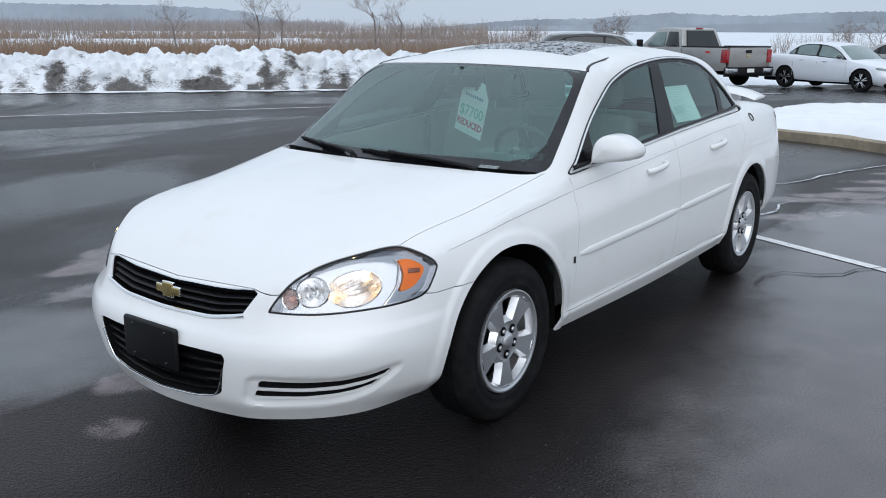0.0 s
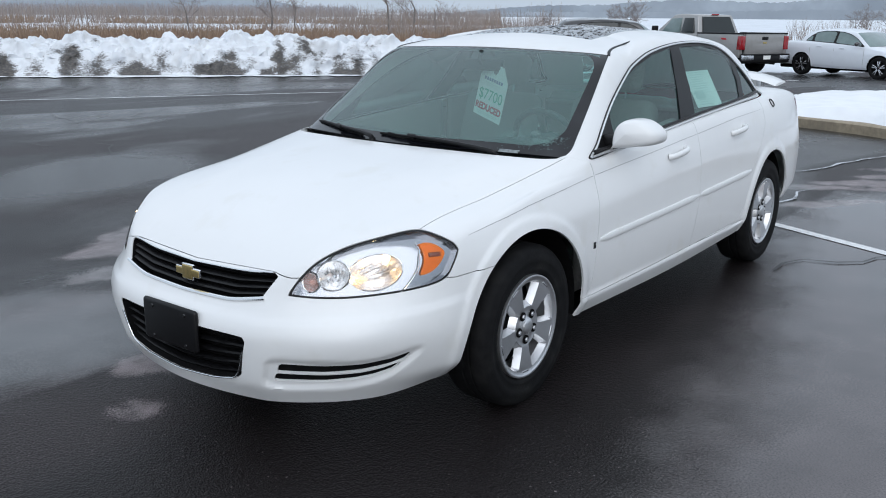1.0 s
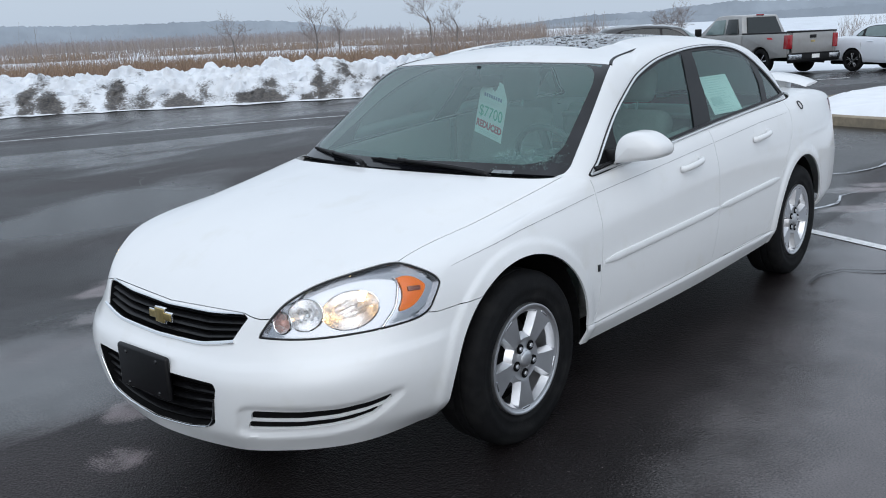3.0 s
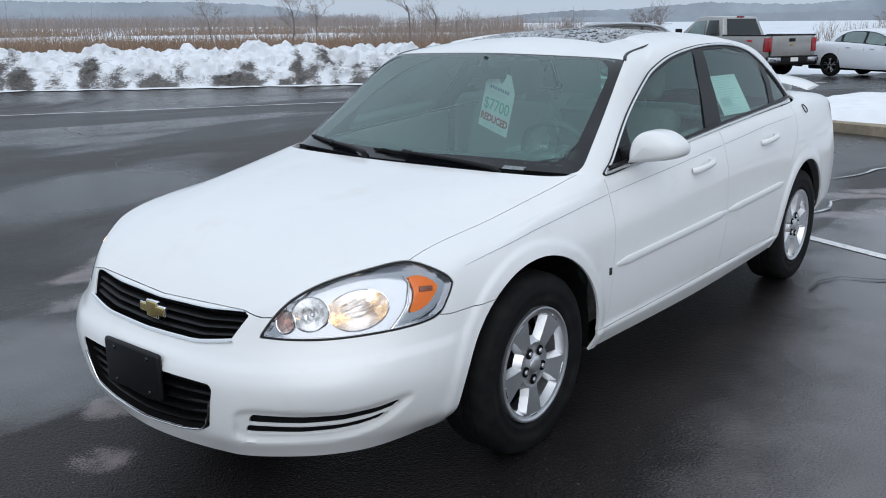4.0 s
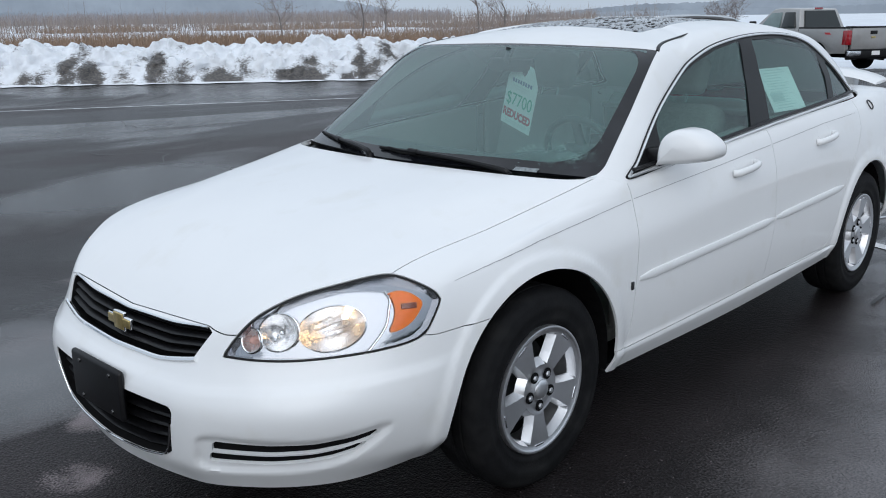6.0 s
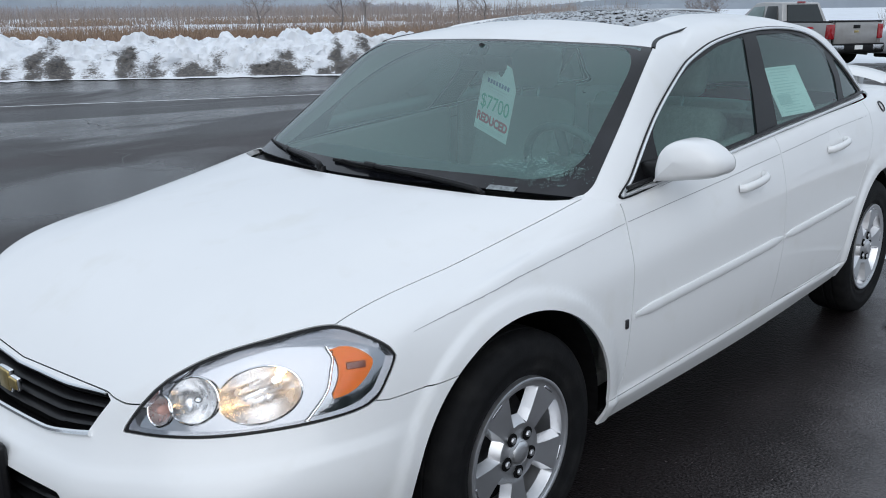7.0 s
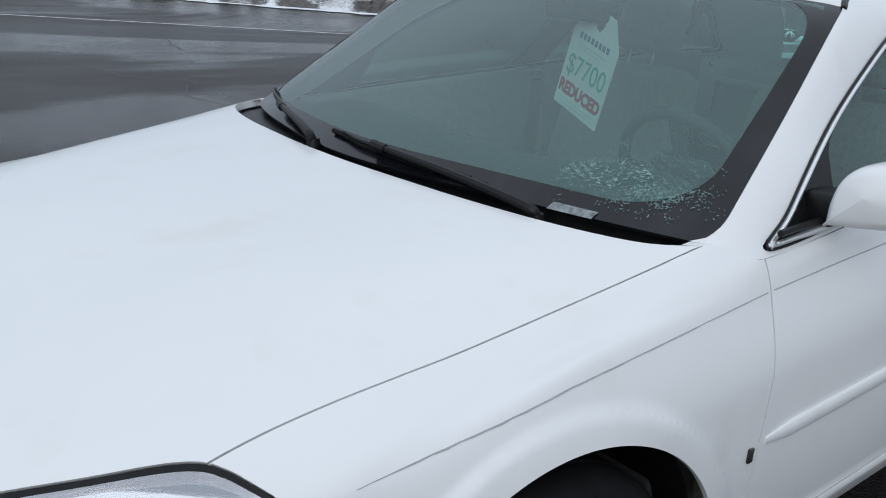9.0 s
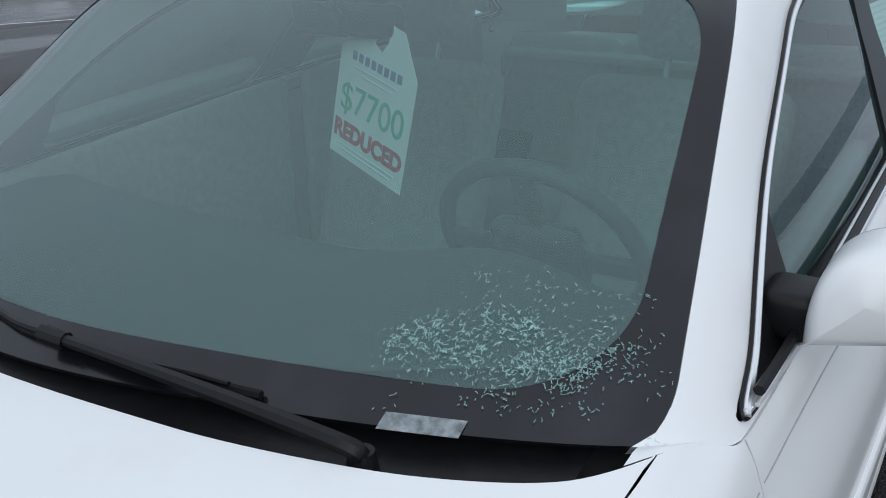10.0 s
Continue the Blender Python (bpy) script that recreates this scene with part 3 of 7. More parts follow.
DLO = [(-.548, .938), (-.62, .988), (-.70, 1.046), (-.79, 1.108), (-.88, 1.168), (-.98, 1.225), (-1.10, 1.282), (-1.21, 1.321), (-1.44, 1.372), (-1.78, 1.402), (-2.15, 1.400), (-2.43, 1.356), (-2.61, 1.255), (-2.74, 1.145), (-2.80, 1.074), (-2.34, 1.058), (-1.71, 1.028), (-1.0, .978)]
on_side = lambda p, w: (w[:, 0] > 2.3) & (w[:, 0] < 8)
green.cut(poly_field(DLO, xz, on_side, 5), "frame", ["roof"])
green.cut(poly_field([(-.80, .988), (-.825, 1.10), (-.89, 1.152), (-.99, 1.208), (-1.10, 1.259), (-1.22, 1.300), (-1.45, 1.352), (-1.68, 1.379), (-1.60, 1.19), (-1.495, 1.025), (-1.2, 1.006)], xz, on_side), "front_glass", ["frame"])
green.cut(poly_field([(-1.685, 1.043), (-1.755, 1.18), (-1.80, 1.382), (-2.13, 1.381), (-2.38, 1.345), (-2.47, 1.297), (-2.46, 1.18), (-2.395, 1.076), (-2.1, 1.06)], xz, on_side), "rear_glass", ["frame"])
green.cut(poly_field([(-2.48, 1.082), (-2.545, 1.19), (-2.56, 1.262), (-2.63, 1.21), (-2.715, 1.13), (-2.755, 1.092), (-2.62, 1.088)], xz, on_side), "quarter_glass", ["frame"])
green.cut(lambda p, w: np.maximum(np.abs(p[:, 0] + 1.66) - .40, p[:, 1] - .42), "sunroof", ["roof"])
green.cut(lambda p, w: np.where(((2 - w[:, 0]) * .45 < .06) & (w[:, 1] < .30) & (w[:, 0] < 2.01), .06 - np.hypot(.06 - (2 - w[:, 0]) * .45, .06 - np.minimum(w[:, 1] * .26, .06)), .05), "roof", ["windshield"])


def clear_field(p, w):
    a, b = (w[:, 0] - 1.82) * .45, np.maximum((.15 - w[:, 1]) * .35, (w[:, 1] - 1.94) * .35)
    r = .15
    return np.hypot(np.maximum(a + r, 0), np.maximum(b + r, 0)) - r + np.minimum(np.maximum(a, b) + r, 0)


green.cut(clear_field, "clear", ["windshield"])

body_r, green_r = body.mirrored(), green.mirrored()

sedan = tagged(new("sedan"), "white four-door sedan with price tag, parked on wet asphalt", "car")


def walls(name, patch, d0, d1, material, parent, label=""):
    """The side walls under the border of a patch, from one depth to another."""
    p, tri, n = patch
    e = np.vstack((tri[:, [0, 1]], tri[:, [1, 2]], tri[:, [2, 0]]))
    _, first, count = np.unique(np.sort(e, axis=1), axis=0, return_index=True, return_counts=True)
    rim = e[first[count == 1]]
    k = len(p)
    faces = [(i, j, j + k, i + k) for i, j in rim.tolist()]
    return from_arrays(name, np.vstack((p - n * d0, p - n * d1)), faces, material, parent, label)


def bowl(parent, at, ax, ra, rb, depth, material, steps=0, columns=0):
    """An oval reflector dish with its mouth at a place; ax holds its width, height and facing axes. Steps and columns facet it."""
    verts, faces = [], []
    n, rings = 72, 18
    for i in range(rings + 1):
        f = i / rings
        for k in range(n):
            a = 2 * math.pi * k / n
            u, v = f * math.cos(a), f * math.sin(a)
            d = depth * (1 - f * f)
            if columns:
                d *= 1 + .07 * abs(math.sin(columns * u * 1.57)) * (1 - f ** 4)
            if steps:
                d *= 1 + (.10 * abs(math.sin(steps * (v - .35 * u) * 1.57)) if v > -.1 else .04 * abs(math.sin(5 * u))) * (1 - f ** 4)
            verts.append(np.array(at) + ax[0] * ra * u + ax[1] * rb * v - ax[2] * d)
    for i in range(rings):
        for k in range(n):
            l = (k + 1) % n
            faces.append((i * n + k, i * n + l, (i + 1) * n + l, (i + 1) * n + k))
    return from_arrays("reflector", verts, faces, material, parent, "", 9)


def headlight(net, side):
    lamp = new("headlight")
    lamp.parent = sedan
    lamp["label"] = "clear headlight with chrome bowls and amber reflector"
    shell("gasket", net.patch(["lamp"]), BLACK_TRIM, lamp, 0.0005, 0.03, 0.002)
    shell("lens", net.patch(["lens", "hole", "amber"]), LENS, lamp, 0.0, 0.0, 0.001)
    shell("housing", net.patch(["lens"]), LAMP_CHROME, lamp, 0.0, 0.004, 0.024)
    shell("amber_reflector", net.patch(["amber"]), AMBER, lamp, 0.001, 0.012, 0.010, "orange side reflector")
    walls("housing_wall", net.patch(["lens", "hole", "amber"]), 0.002, 0.03, LAMP_CHROME, lamp)
    sgn = np.array((1, side, 1))
    for (bq, bz, ra, rb, slant), kind in zip(BOWLS, ("main", "high", "turn")):
        at, n = skin(body, corner_q, bq, bz, front)
        at, n = at * sgn, n * sgn
        axis = n + np.array((0.30, 0, 0.05))
        axis /= np.linalg.norm(axis)
        across = np.array((-.82, .57 * side, 0))
        across -= axis * (across @ axis)
        across /= np.linalg.norm(across)
        up = np.array((0, 0, 1.0)) - axis * axis[2]
        up -= across * (up @ across)
        up /= np.linalg.norm(up)
        c, k = math.cos(radians(slant)), math.sin(radians(slant))
        ax = (across * c + up * k, up * c - across * k, axis)
        at = at - n * 0.025
        bowl(lamp, at, ax, ra * 1.02, rb * 1.02, rb * {"main": .85, "high": .8, "turn": .7}[kind], BOWL_CHROME, 4 if kind == "main" else 0, {"main": 0, "high": 5, "turn": 9}[kind])
        ring = [at + ax[0] * ra * math.cos(a) + ax[1] * rb * math.sin(a) + axis * .004 for a in np.linspace(0, 2 * math.pi, 56, endpoint=False)]
        v, f = tube_arrays(ring, 0.0026, 6, True)
        from_arrays("bezel", v, f, CHROME, lamp)
        place = at - axis * rb * {"main": .30, "high": .40, "turn": .30}[kind]
        if kind == "main":
            place = place + ax[0] * ra * .42 + ax[1] * rb * .40
        bm = bmesh.new()
        bmesh.ops.create_uvsphere(bm, u_segments=16, v_segments=10, radius=1)
        bulb_r = {"main": 0.008, "high": 0.008, "turn": 0.012}[kind]
        m = Matrix((ax[0], ax[1], ax[2])).transposed().to_4x4()
        bmesh.ops.transform(bm, matrix=Matrix.Translation(place) @ m @ Matrix.Diagonal((bulb_r, bulb_r, bulb_r * 1.7, 1)), verts=bm.verts)
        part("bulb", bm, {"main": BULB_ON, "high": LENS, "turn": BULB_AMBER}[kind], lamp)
        if kind == "main":
            v, f = tube_arrays([place + axis * .012, place + axis * .022], .0085, 14)
            from_arrays("bulb_cap", v, f, CHROME, lamp)
    # raised rim between the bowls and the amber reflector
    arc = pchip(np.arange(5), np.array([(.452, .775), (.462, .745), (.455, .70), (.43, .655), (.385, .612)]), np.linspace(0, 4, 30))
    pts = []
    for q, z in arc:
        at, n = skin(body, corner_q, q - .012, z, front)
        pts.append((at - n * .019) * sgn)
    pts = np.array(pts)
    for _ in range(3):
        pts[1:-1] = (pts[:-2] + 2 * pts[1:-1] + pts[2:]) / 4
    v, f = tube_arrays(pts, .0035, 8)
    from_arrays("housing_rib", v, f, CHROME, lamp)
    at, n = skin(body, corner_q, .504, .729, front)
    at, n = at * sgn, n * sgn
    bm = bmesh.new()
    t = Vector(n).cross(Vector((0, 0, 1))).normalized()
    m = Matrix((t, Vector(n).cross(t), Vector(n))).transposed().to_4x4()
    box(bm, -.022, -.008, -.012, .022, .008, -.004, 0.002, Matrix.Translation(at) @ m)
    part("marker_bulb", bm, MARKER_BULB, lamp)


def both(net_l, net_r, labels):
    return joined([net_l.patch(labels), net_r.patch(labels)])


hood = shell("hood", both(body, body_r, ["hood"]), PAINT, sedan, 0.0018, 0.02)
bumper = shell("front_bumper", both(body, body_r, ["bumper"]), PAINT, sedan, 0.0015, 0.012)
shell("rear_bumper", both(body, body_r, ["rear_bumper"]), PAINT, sedan, 0.002, 0.03)
shell("trunk_lid", both(body, body_r, ["deck"]), PAINT, sedan, 0.002, 0.02)
roof = shell("roof", both(green, green_r, ["roof"]), PAINT, sedan, 0.0, 0.015)
shell("sunroof", both(green, green_r, ["sunroof"]), BLACK_GLOSS, sedan, 0.004, 0.02, 0.001, "dark glass sunroof beaded with meltwater")


def glass_terms(y, z):
    return np.stack([(y / .8) ** i * ((z - 1.16) / .2) ** j for i in (0, 2, 4, 6) for j in range(5)], -1)


def windshield():
    """One evenly bowed sheet of glass, and the printed border on it."""
    nu = int((w_green[:, 0].reshape(g_grid.shape[:2])[:, 0] <= 1.87).sum())
    up = w_green[:, 1].reshape(g_grid.shape[:2])[0]
    half = g_grid[:nu, (up >= .11) & (up <= 1.96)]
    nv = half.shape[1]
    full = np.concatenate((half[:0:-1] * np.array((1, -1, 1)), half), 0)
    p = full.reshape(-1, 3).copy()
    bend = np.linalg.lstsq(glass_terms(p[:, 1], p[:, 2]), p[:, 0], rcond=None)[0]
    p[:, 0] = glass_terms(p[:, 1], p[:, 2]) @ bend - .004
    i, j = np.meshgrid(np.arange(full.shape[0] - 1), np.arange(nv - 1), indexing="ij")
    k = (i * nv + j).ravel()
    from_arrays("windshield", p, np.stack((k, k + nv, k + nv + 1, k + 1), 1).tolist(), WINDSHIELD, sedan, "tinted windshield glass", 60).visible_shadow = False
    q, tri, n = (a.copy() for a in both(green, green_r, ["windshield"]))
    shell("windshield_border", (q, tri, n), FRIT, sedan, 0.001, 0.008, 0.0005, "black printed border of the windshield")
    return bend


GLASS_BEND = windshield()
shell("rear_window", both(green, green_r, ["backlight"]), SIDE_GLASS, sedan, 0.001, 0.0)
doors = {}


def pane(patch, side, parent):
    """A side window: one evenly bowed sheet a little inside the frame."""
    p, tri, n = (a.copy() for a in patch)
    x, z = p[:, 0] - p[:, 0].mean(), p[:, 2] - p[:, 2].mean()
    terms = np.stack((np.ones_like(x), x, z, x * x, z * z), -1)
    p[:, 1] = terms @ np.linalg.lstsq(terms, p[:, 1], rcond=None)[0] - side * .006
    ob = from_arrays("window_glass", p, tri.tolist(), SIDE_GLASS, parent, "", 60)
    ob.visible_shadow = False


for side, bn, gn in ((1, body, green), (-1, body_r, green_r)):
    shell("fender", bn.patch(["fender"]), PAINT, sedan, 0.0015, 0.010)
    shell("quarter_panel", bn.patch(["body"]), PAINT, sedan, 0.0015, 0.010)
    shell("rocker_panel", bn.patch(["rocker"]), PAINT, sedan, 0.001, 0.010)
    for nm in ("front", "rear"):
        d = shell(nm + "_door", bn.patch([nm + "_door"]), PAINT, sedan, 0.002, 0.025)
        doors[nm, side] = d
        pane(gn.patch([nm + "_glass"]), side, d)
    pane(gn.patch(["quarter_glass"]), side, sedan)
    shell("window_surround", gn.patch(["frame"]), BLACK_TRIM, sedan, 0.0005, 0.012, 0.001, "black window surround and pillar")
    shell("tail_lamp", bn.patch(["tail_lamp"]), RED_LENS, sedan, 0.001, 0.02)
    shell("fog_slot", bn.patch(["slot"]), DARK_VOID, sedan, 0.0, 0.0, 0.010)
    headlight(bn, side)
walls("grille_wall", both(body, body_r, ["grille"]), 0.004, 0.052, DARK_VOID, sedan)
walls("intake_wall", both(body, body_r, ["intake"]), 0.004, 0.062, DARK_VOID, sedan)
shell("grille_backing", both(body, body_r, ["grille"]), DARK_VOID, sedan, 0.0, 0.0, 0.05)
shell("intake_backing", both(body, body_r, ["intake"]), DARK_VOID, sedan, 0.0, 0.0, 0.06)


# ---- the white sedan: parts ----
side_only = lambda p, w: (p[:, 1] > 0.55) & (w[:, 0] > 3.2) & (w[:, 0] < 10.8)
side_green = lambda p, w: (w[:, 0] > 2.1) & (w[:, 0] < 7.9)


def lathe(profile, n=64):
    """A turned form about the y axis from (radius, y) points."""
    verts, faces = [], []
    for i in range(n):
        a = 2 * math.pi * i / n
        for r, y in profile:
            verts.append((r * math.cos(a), y, r * math.sin(a)))
    k = len(profile)
    for i in range(n):
        j = (i + 1) % n
        for m in range(k - 1):
            faces.append((i * k + m, i * k + m + 1, j * k + m + 1, j * k + m))
    return verts, faces


def rim_net():
    """The wheel's face with five windows between broad spokes."""
    rs = np.concatenate((np.linspace(.004, .08, 12), np.linspace(.085, .2, 24)))
    th = np.linspace(0, 2 * math.pi, 181)
    r, a = np.meshgrid(rs, th, indexing="ij")
    y = np.interp(r, (0, .034, .037, .070, .085, .17, .190, .2), (.096, .094, .086, .085, .088, .0945, .0955, .099))
    p = np.stack((r * np.cos(a), y, r * np.sin(a)), -1).reshape(-1, 3)
    nv = len(th)
    i, j = np.meshgrid(np.arange(len(rs) - 1), np.arange(nv - 1), indexing="ij")
    q = (i * nv + j).ravel()
    tri = np.vstack((np.stack((q, q + 1, q + nv + 1), 1), np.stack((q, q + nv + 1, q + nv), 1)))
    net = Net(p, np.stack((r, a), -1).reshape(-1, 2), tri, "face")
    fifth = 2 * math.pi / 5

    def window(p, w):
        rr = w[:, 0]
        phi = np.abs((w[:, 1] - math.pi / 2 + fifth / 2) % fifth - fifth / 2)
        return np.maximum(np.maximum(rr - .188, .082 - rr), phi * rr - np.interp(rr, (.08, .12, .19), (.027, .044, .068)))
    net.cut(window, "hole", ["face"])
    return net


RIM = rim_net()
RIM_PATCH = joined([RIM.patch(["face"])])


def wheel_at(x, side, turn, parent):
    w = new("wheel")
    w.parent = parent
    w.matrix_basis = Matrix.Translation((x, 0.79 * side, 0.335)) @ pose(0, 0, 0, 0, 0, 0 if side > 0 else 180) @ pose(0, 0, 0, 0, turn, 0)
    tread = [(.212, .083), (.222, .096), (.232, .100), (.240, .1015), (.243, .100), (.265, .107), (.285, .109), (.287, .1075), (.305, .106), (.318, .098), (.327, .086), (.3335, .068), (.3335, .048), (.327, .046), (.327, .042), (.3345, .04),
             (.3350, .012), (.328, .010), (.328, -.002), (.3350, -.004), (.3345, -.04), (.3335, -.068), (.327, -.086), (.30, -.107), (.22, -.09)]
    v, f = lathe(tread, 112)
    from_arrays("tyre", v, f, RUBBER, w, "black rubber tyre", smooth=60)
    rim = shell("rim", RIM_PATCH, ALLOY, w, 0.0, 0.030, 0.0, "silver alloy rim with five broad spokes", 0.013)
    v, f = lathe([(.1985, .060), (.1995, .099), (.203, .1015), (.208, .1030), (.212, .1015), (.213, .09), (.205, .05), (.19, .0), (.19, -.09)], 96)
    from_arrays("rim_lip", v, f, ALLOY, rim)
    v, f = lathe([(.0, -.01), (.150, -.01), (.155, -.02)], 48)
    from_arrays("brake_disc", v, f, STEEL_DARK, w, "dark steel brake disc")
    v, f = lathe([(.0, -.02), (.195, -.02)], 48)
    from_arrays("backing", v, f, DARK_VOID, w)
    v, f = lathe([(.0, .1020), (.018, .1015), (.028, .0995), (.033, .095), (.034, .086)], 40)
    from_arrays("hub_cap", v, f, ALLOY, rim, "round plain hub cap")
    for k in range(5):
        a = math.radians(90 + 36 + 72 * k)
        m = Matrix.Translation((.056 * math.cos(a), .088, .056 * math.sin(a)))
        v, f = lathe([(.0135, .001), (.012, -.004), (.0095, -.005), (.0095, .006), (.008, .0085), (.0, .009)], 6)
        o = from_arrays("lug_nut", [m @ Vector(c) for c in v], f, ALLOY, w)
        # near-black disc drawn for the shade of the pocket round each nut
        v, f = lathe([(.019, -.001), (.019, .0022), (.0, .0026)], 20)
        from_arrays("lug_pocket_shade", [m @ Vector(c) for c in v], f, DARK_VOID, w)
        bm = bmesh.new()
        a2 = math.radians(90 + 36 + 72 * k)
        box(bm, .186, .0935, -.022, .193, .0975, .022, 0.0015, pose(0, 0, 0, 0, -math.degrees(a2), 0))
        part("spoke_notch", bm, CHROME_DULL, rim)
    return w


for x, turn in ((0.0, -3), (-2.807, 22)):
    for side in (1, -1):
        wheel_at(x, side, turn, sedan)
        # liner of the wheel well
        verts, faces = [], []
        rr, n = (0.408 if x > -1 else 0.394), 40
        for i in range(n + 1):
            a = math.radians(-9 + 198 * i / n)
            for y in (0.50, 0.865):
                verts.append((x + rr * math.cos(a), side * y, 0.338 + rr * math.sin(a)))
        for i in range(n):
            faces.append((2 * i, 2 * i + 1, 2 * i + 3, 2 * i + 2))
        c = len(verts)
        verts.append((x, side * .50, .338))
        faces += [(2 * i, 2 * i + 2, c) for i in range(n)]
        from_arrays("wheel_well", verts, faces, DARK_VOID, sedan)

# underbody
bm = bmesh.new()
box(bm, -3.8, -.50, .22, .80, .50, .30, 0.02)
box(bm, -2.38, -.80, .235, -.44, .80, .30, 0.02)
part("underbody", bm, DARK_VOID, sedan)


def bar_on_skin(name, xs, zs, half, proud, material, parent, side, taper=True):
    """A moulding that follows the flank at the given places, with a rounded section."""
    verts, faces = [], []
    sec = [(-1, 0.0), (-.92, .75), (-.6, 1), (.6, 1), (.92, .75), (1, 0.0)]
    k = len(sec)
    for i, (x, z) in enumerate(zip(xs, zs)):
        at, n = skin(body, xz, x, z, side_only)
        end = min(1.0, 0.45 + 0.55 * min(i, len(xs) - 1 - i) / 2) if taper else 1.0
        for h, o in sec:
            verts.append((x, side * (at[1] - .002 + proud * o * end), z + half * h * end))
    for i in range(len(xs) - 1):
        for j in range(k - 1):
            faces.append((i * k + j, i * k + j + 1, (i + 1) * k + j + 1, (i + 1) * k + j))
    faces.append(tuple(range(k)))
    faces.append(tuple((len(xs) - 1) * k + j for j in range(k))[::-1])
    return from_arrays(name, verts, faces, material, parent)


def door_handle(parent, x, z, side):
    at, n = skin(body, xz, x, z, side_only)
    y = at[1]
    verts, faces = [], []
    n_u, n_v = 22, 14
    for i in range(n_u + 1):
        for j in range(n_v + 1):
            u, v = 2 * i / n_u - 1, 2 * j / n_v - 1
            px, pz = x + 0.075 * u, z + 0.028 + 0.036 * v
            q, m = skin_grid(px, pz)
            d = max(0.0, 1 - u * u - v * v)
            verts.append((px, side * (q + 0.0012 - 0.02 * smoothstep(d * 1.5)), pz))
    for i in range(n_u):
        for j in range(n_v):
            k = i * (n_v + 1) + j
            faces.append((k, k + 1, k + n_v + 2, k + n_v + 1))
    keep = [f for f in faces if all(((verts[a][0] - x) / .075) ** 2 + ((verts[a][2] - z - .028) / .036) ** 2 < 1.05 for a in f)]
    from_arrays("handle_cup", verts, keep, PAINT, parent)
    path = [(x + 0.095, side * (y + .002), z - .010), (x + 0.085, side * (y + .018), z - .008), (x + .05, side * (y + .030), z - .002), (x, side * (y + .034), z + .003), (x - .05, side * (y + .032), z + .008),
            (x - .085, side * (y + .022), z + .012), (x - .098, side * (y + .002), z + .013)]
    fine = pchip(np.arange(len(path)), np.array(path), np.linspace(0, len(path) - 1, 25))
    v, f = tube_arrays(fine, 0.0125, 10)
    v = [(c[0], c[1], c[2] + (c[2] - np.interp(c[0], fine[::-1, 0], fine[::-1, 2])) * 0.25) for c in v]
    h = from_arrays("door_handle", v, f, PAINT, parent)
    bm = bmesh.new()
    bmesh.ops.create_cone(bm, cap_ends=True, segments=16, radius1=.007, radius2=.007, depth=.004)
    bmesh.ops.transform(bm, matrix=Matrix.Translation((x - .115, side * (y + .0015), z + .014)) @ pose(0, 0, 0, 90, 0, 0), verts=bm.verts)
    part("key_hole", bm, CHROME_DULL, parent)


_side_pts = None


def smooth_outline(points, each):
    pts = np.array(points, float)
    n = len(pts)
    fine = []
    for i in range(n):
        p0, p1, p2, p3 = (pts[(i + k) % n] for k in (-1, 0, 1, 2))
        for t in np.linspace(0, 1, each, endpoint=False):
            fine.append(0.5 * (2 * p1 + (p2 - p0) * t + (2 * p0 - 5 * p1 + 4 * p2 - p3) * t * t + (3 * p1 - p0 - 3 * p2 + p3) * t ** 3))
    return fine


def skin_grid(x, z):
    """Flank's half width at a place, by inverse distance."""
    global _side_pts
    if _side_pts is None:
        ok = side_only(body.p, body.w)
        _side_pts = body.p[ok]
    d = np.hypot(_side_pts[:, 0] - x, _side_pts[:, 2] - z)
    k = np.argpartition(d, 6)[:6]
    wt = 1 / (d[k] + 2e-3) ** 2
    return float((_side_pts[k, 1] * wt).sum() / wt.sum()), None


def outer_loop(net, label):
    """The outer border of the region round a label, smoothed and lifted a little."""
    labels = [label, "front_glass", "rear_glass", "quarter_glass"]
    p, tri, n = net.patch(labels)
    e = np.vstack((tri[:, [0, 1]], tri[:, [1, 2]], tri[:, [2, 0]]))
    _, first, count = np.unique(np.sort(e, axis=1), axis=0, return_index=True, return_counts=True)
    links = {}
    for a, b in e[first[count == 1]].tolist():
        links.setdefault(a, []).append(b)
    best = []
    while any(links.values()):
        a = next(k for k, v in links.items() if v)
        loop = []
        while links.get(a):
            loop.append(a)
            a = links[a].pop()
        if len(loop) > len(best):
            best = loop
    q = np.hstack((p[best], n[best]))
    step = np.concatenate(([0], np.cumsum(np.linalg.norm(np.diff(np.vstack((q, q[:1])), axis=0), axis=1))))
    s = np.linspace(0, step[-1], 240, endpoint=False)
    q = np.stack([np.interp(s, step, np.append(q[:, c], q[0, c])) for c in range(6)], -1)
    for _ in range(4):
        q = (np.roll(q, 1, 0) + 2 * q + np.roll(q, -1, 0)) / 4
    at, nor = q[:, :3], q[:, 3:]
    inward = np.cross(nor, np.roll(at, -1, 0) - np.roll(at, 1, 0))
    inward /= np.linalg.norm(inward, axis=1)[:, None]
    if (inward * (at.mean(0) - at)).sum() < 0:
        inward = -inward
    return at + nor * .003, at + nor * .004 + inward * .008


roof_xy = lambda p, w: (p[:, 0], p[:, 1])
top_only = lambda p, w: (w[:, 1] > 1.75) & (p[:, 2] > 1.3)
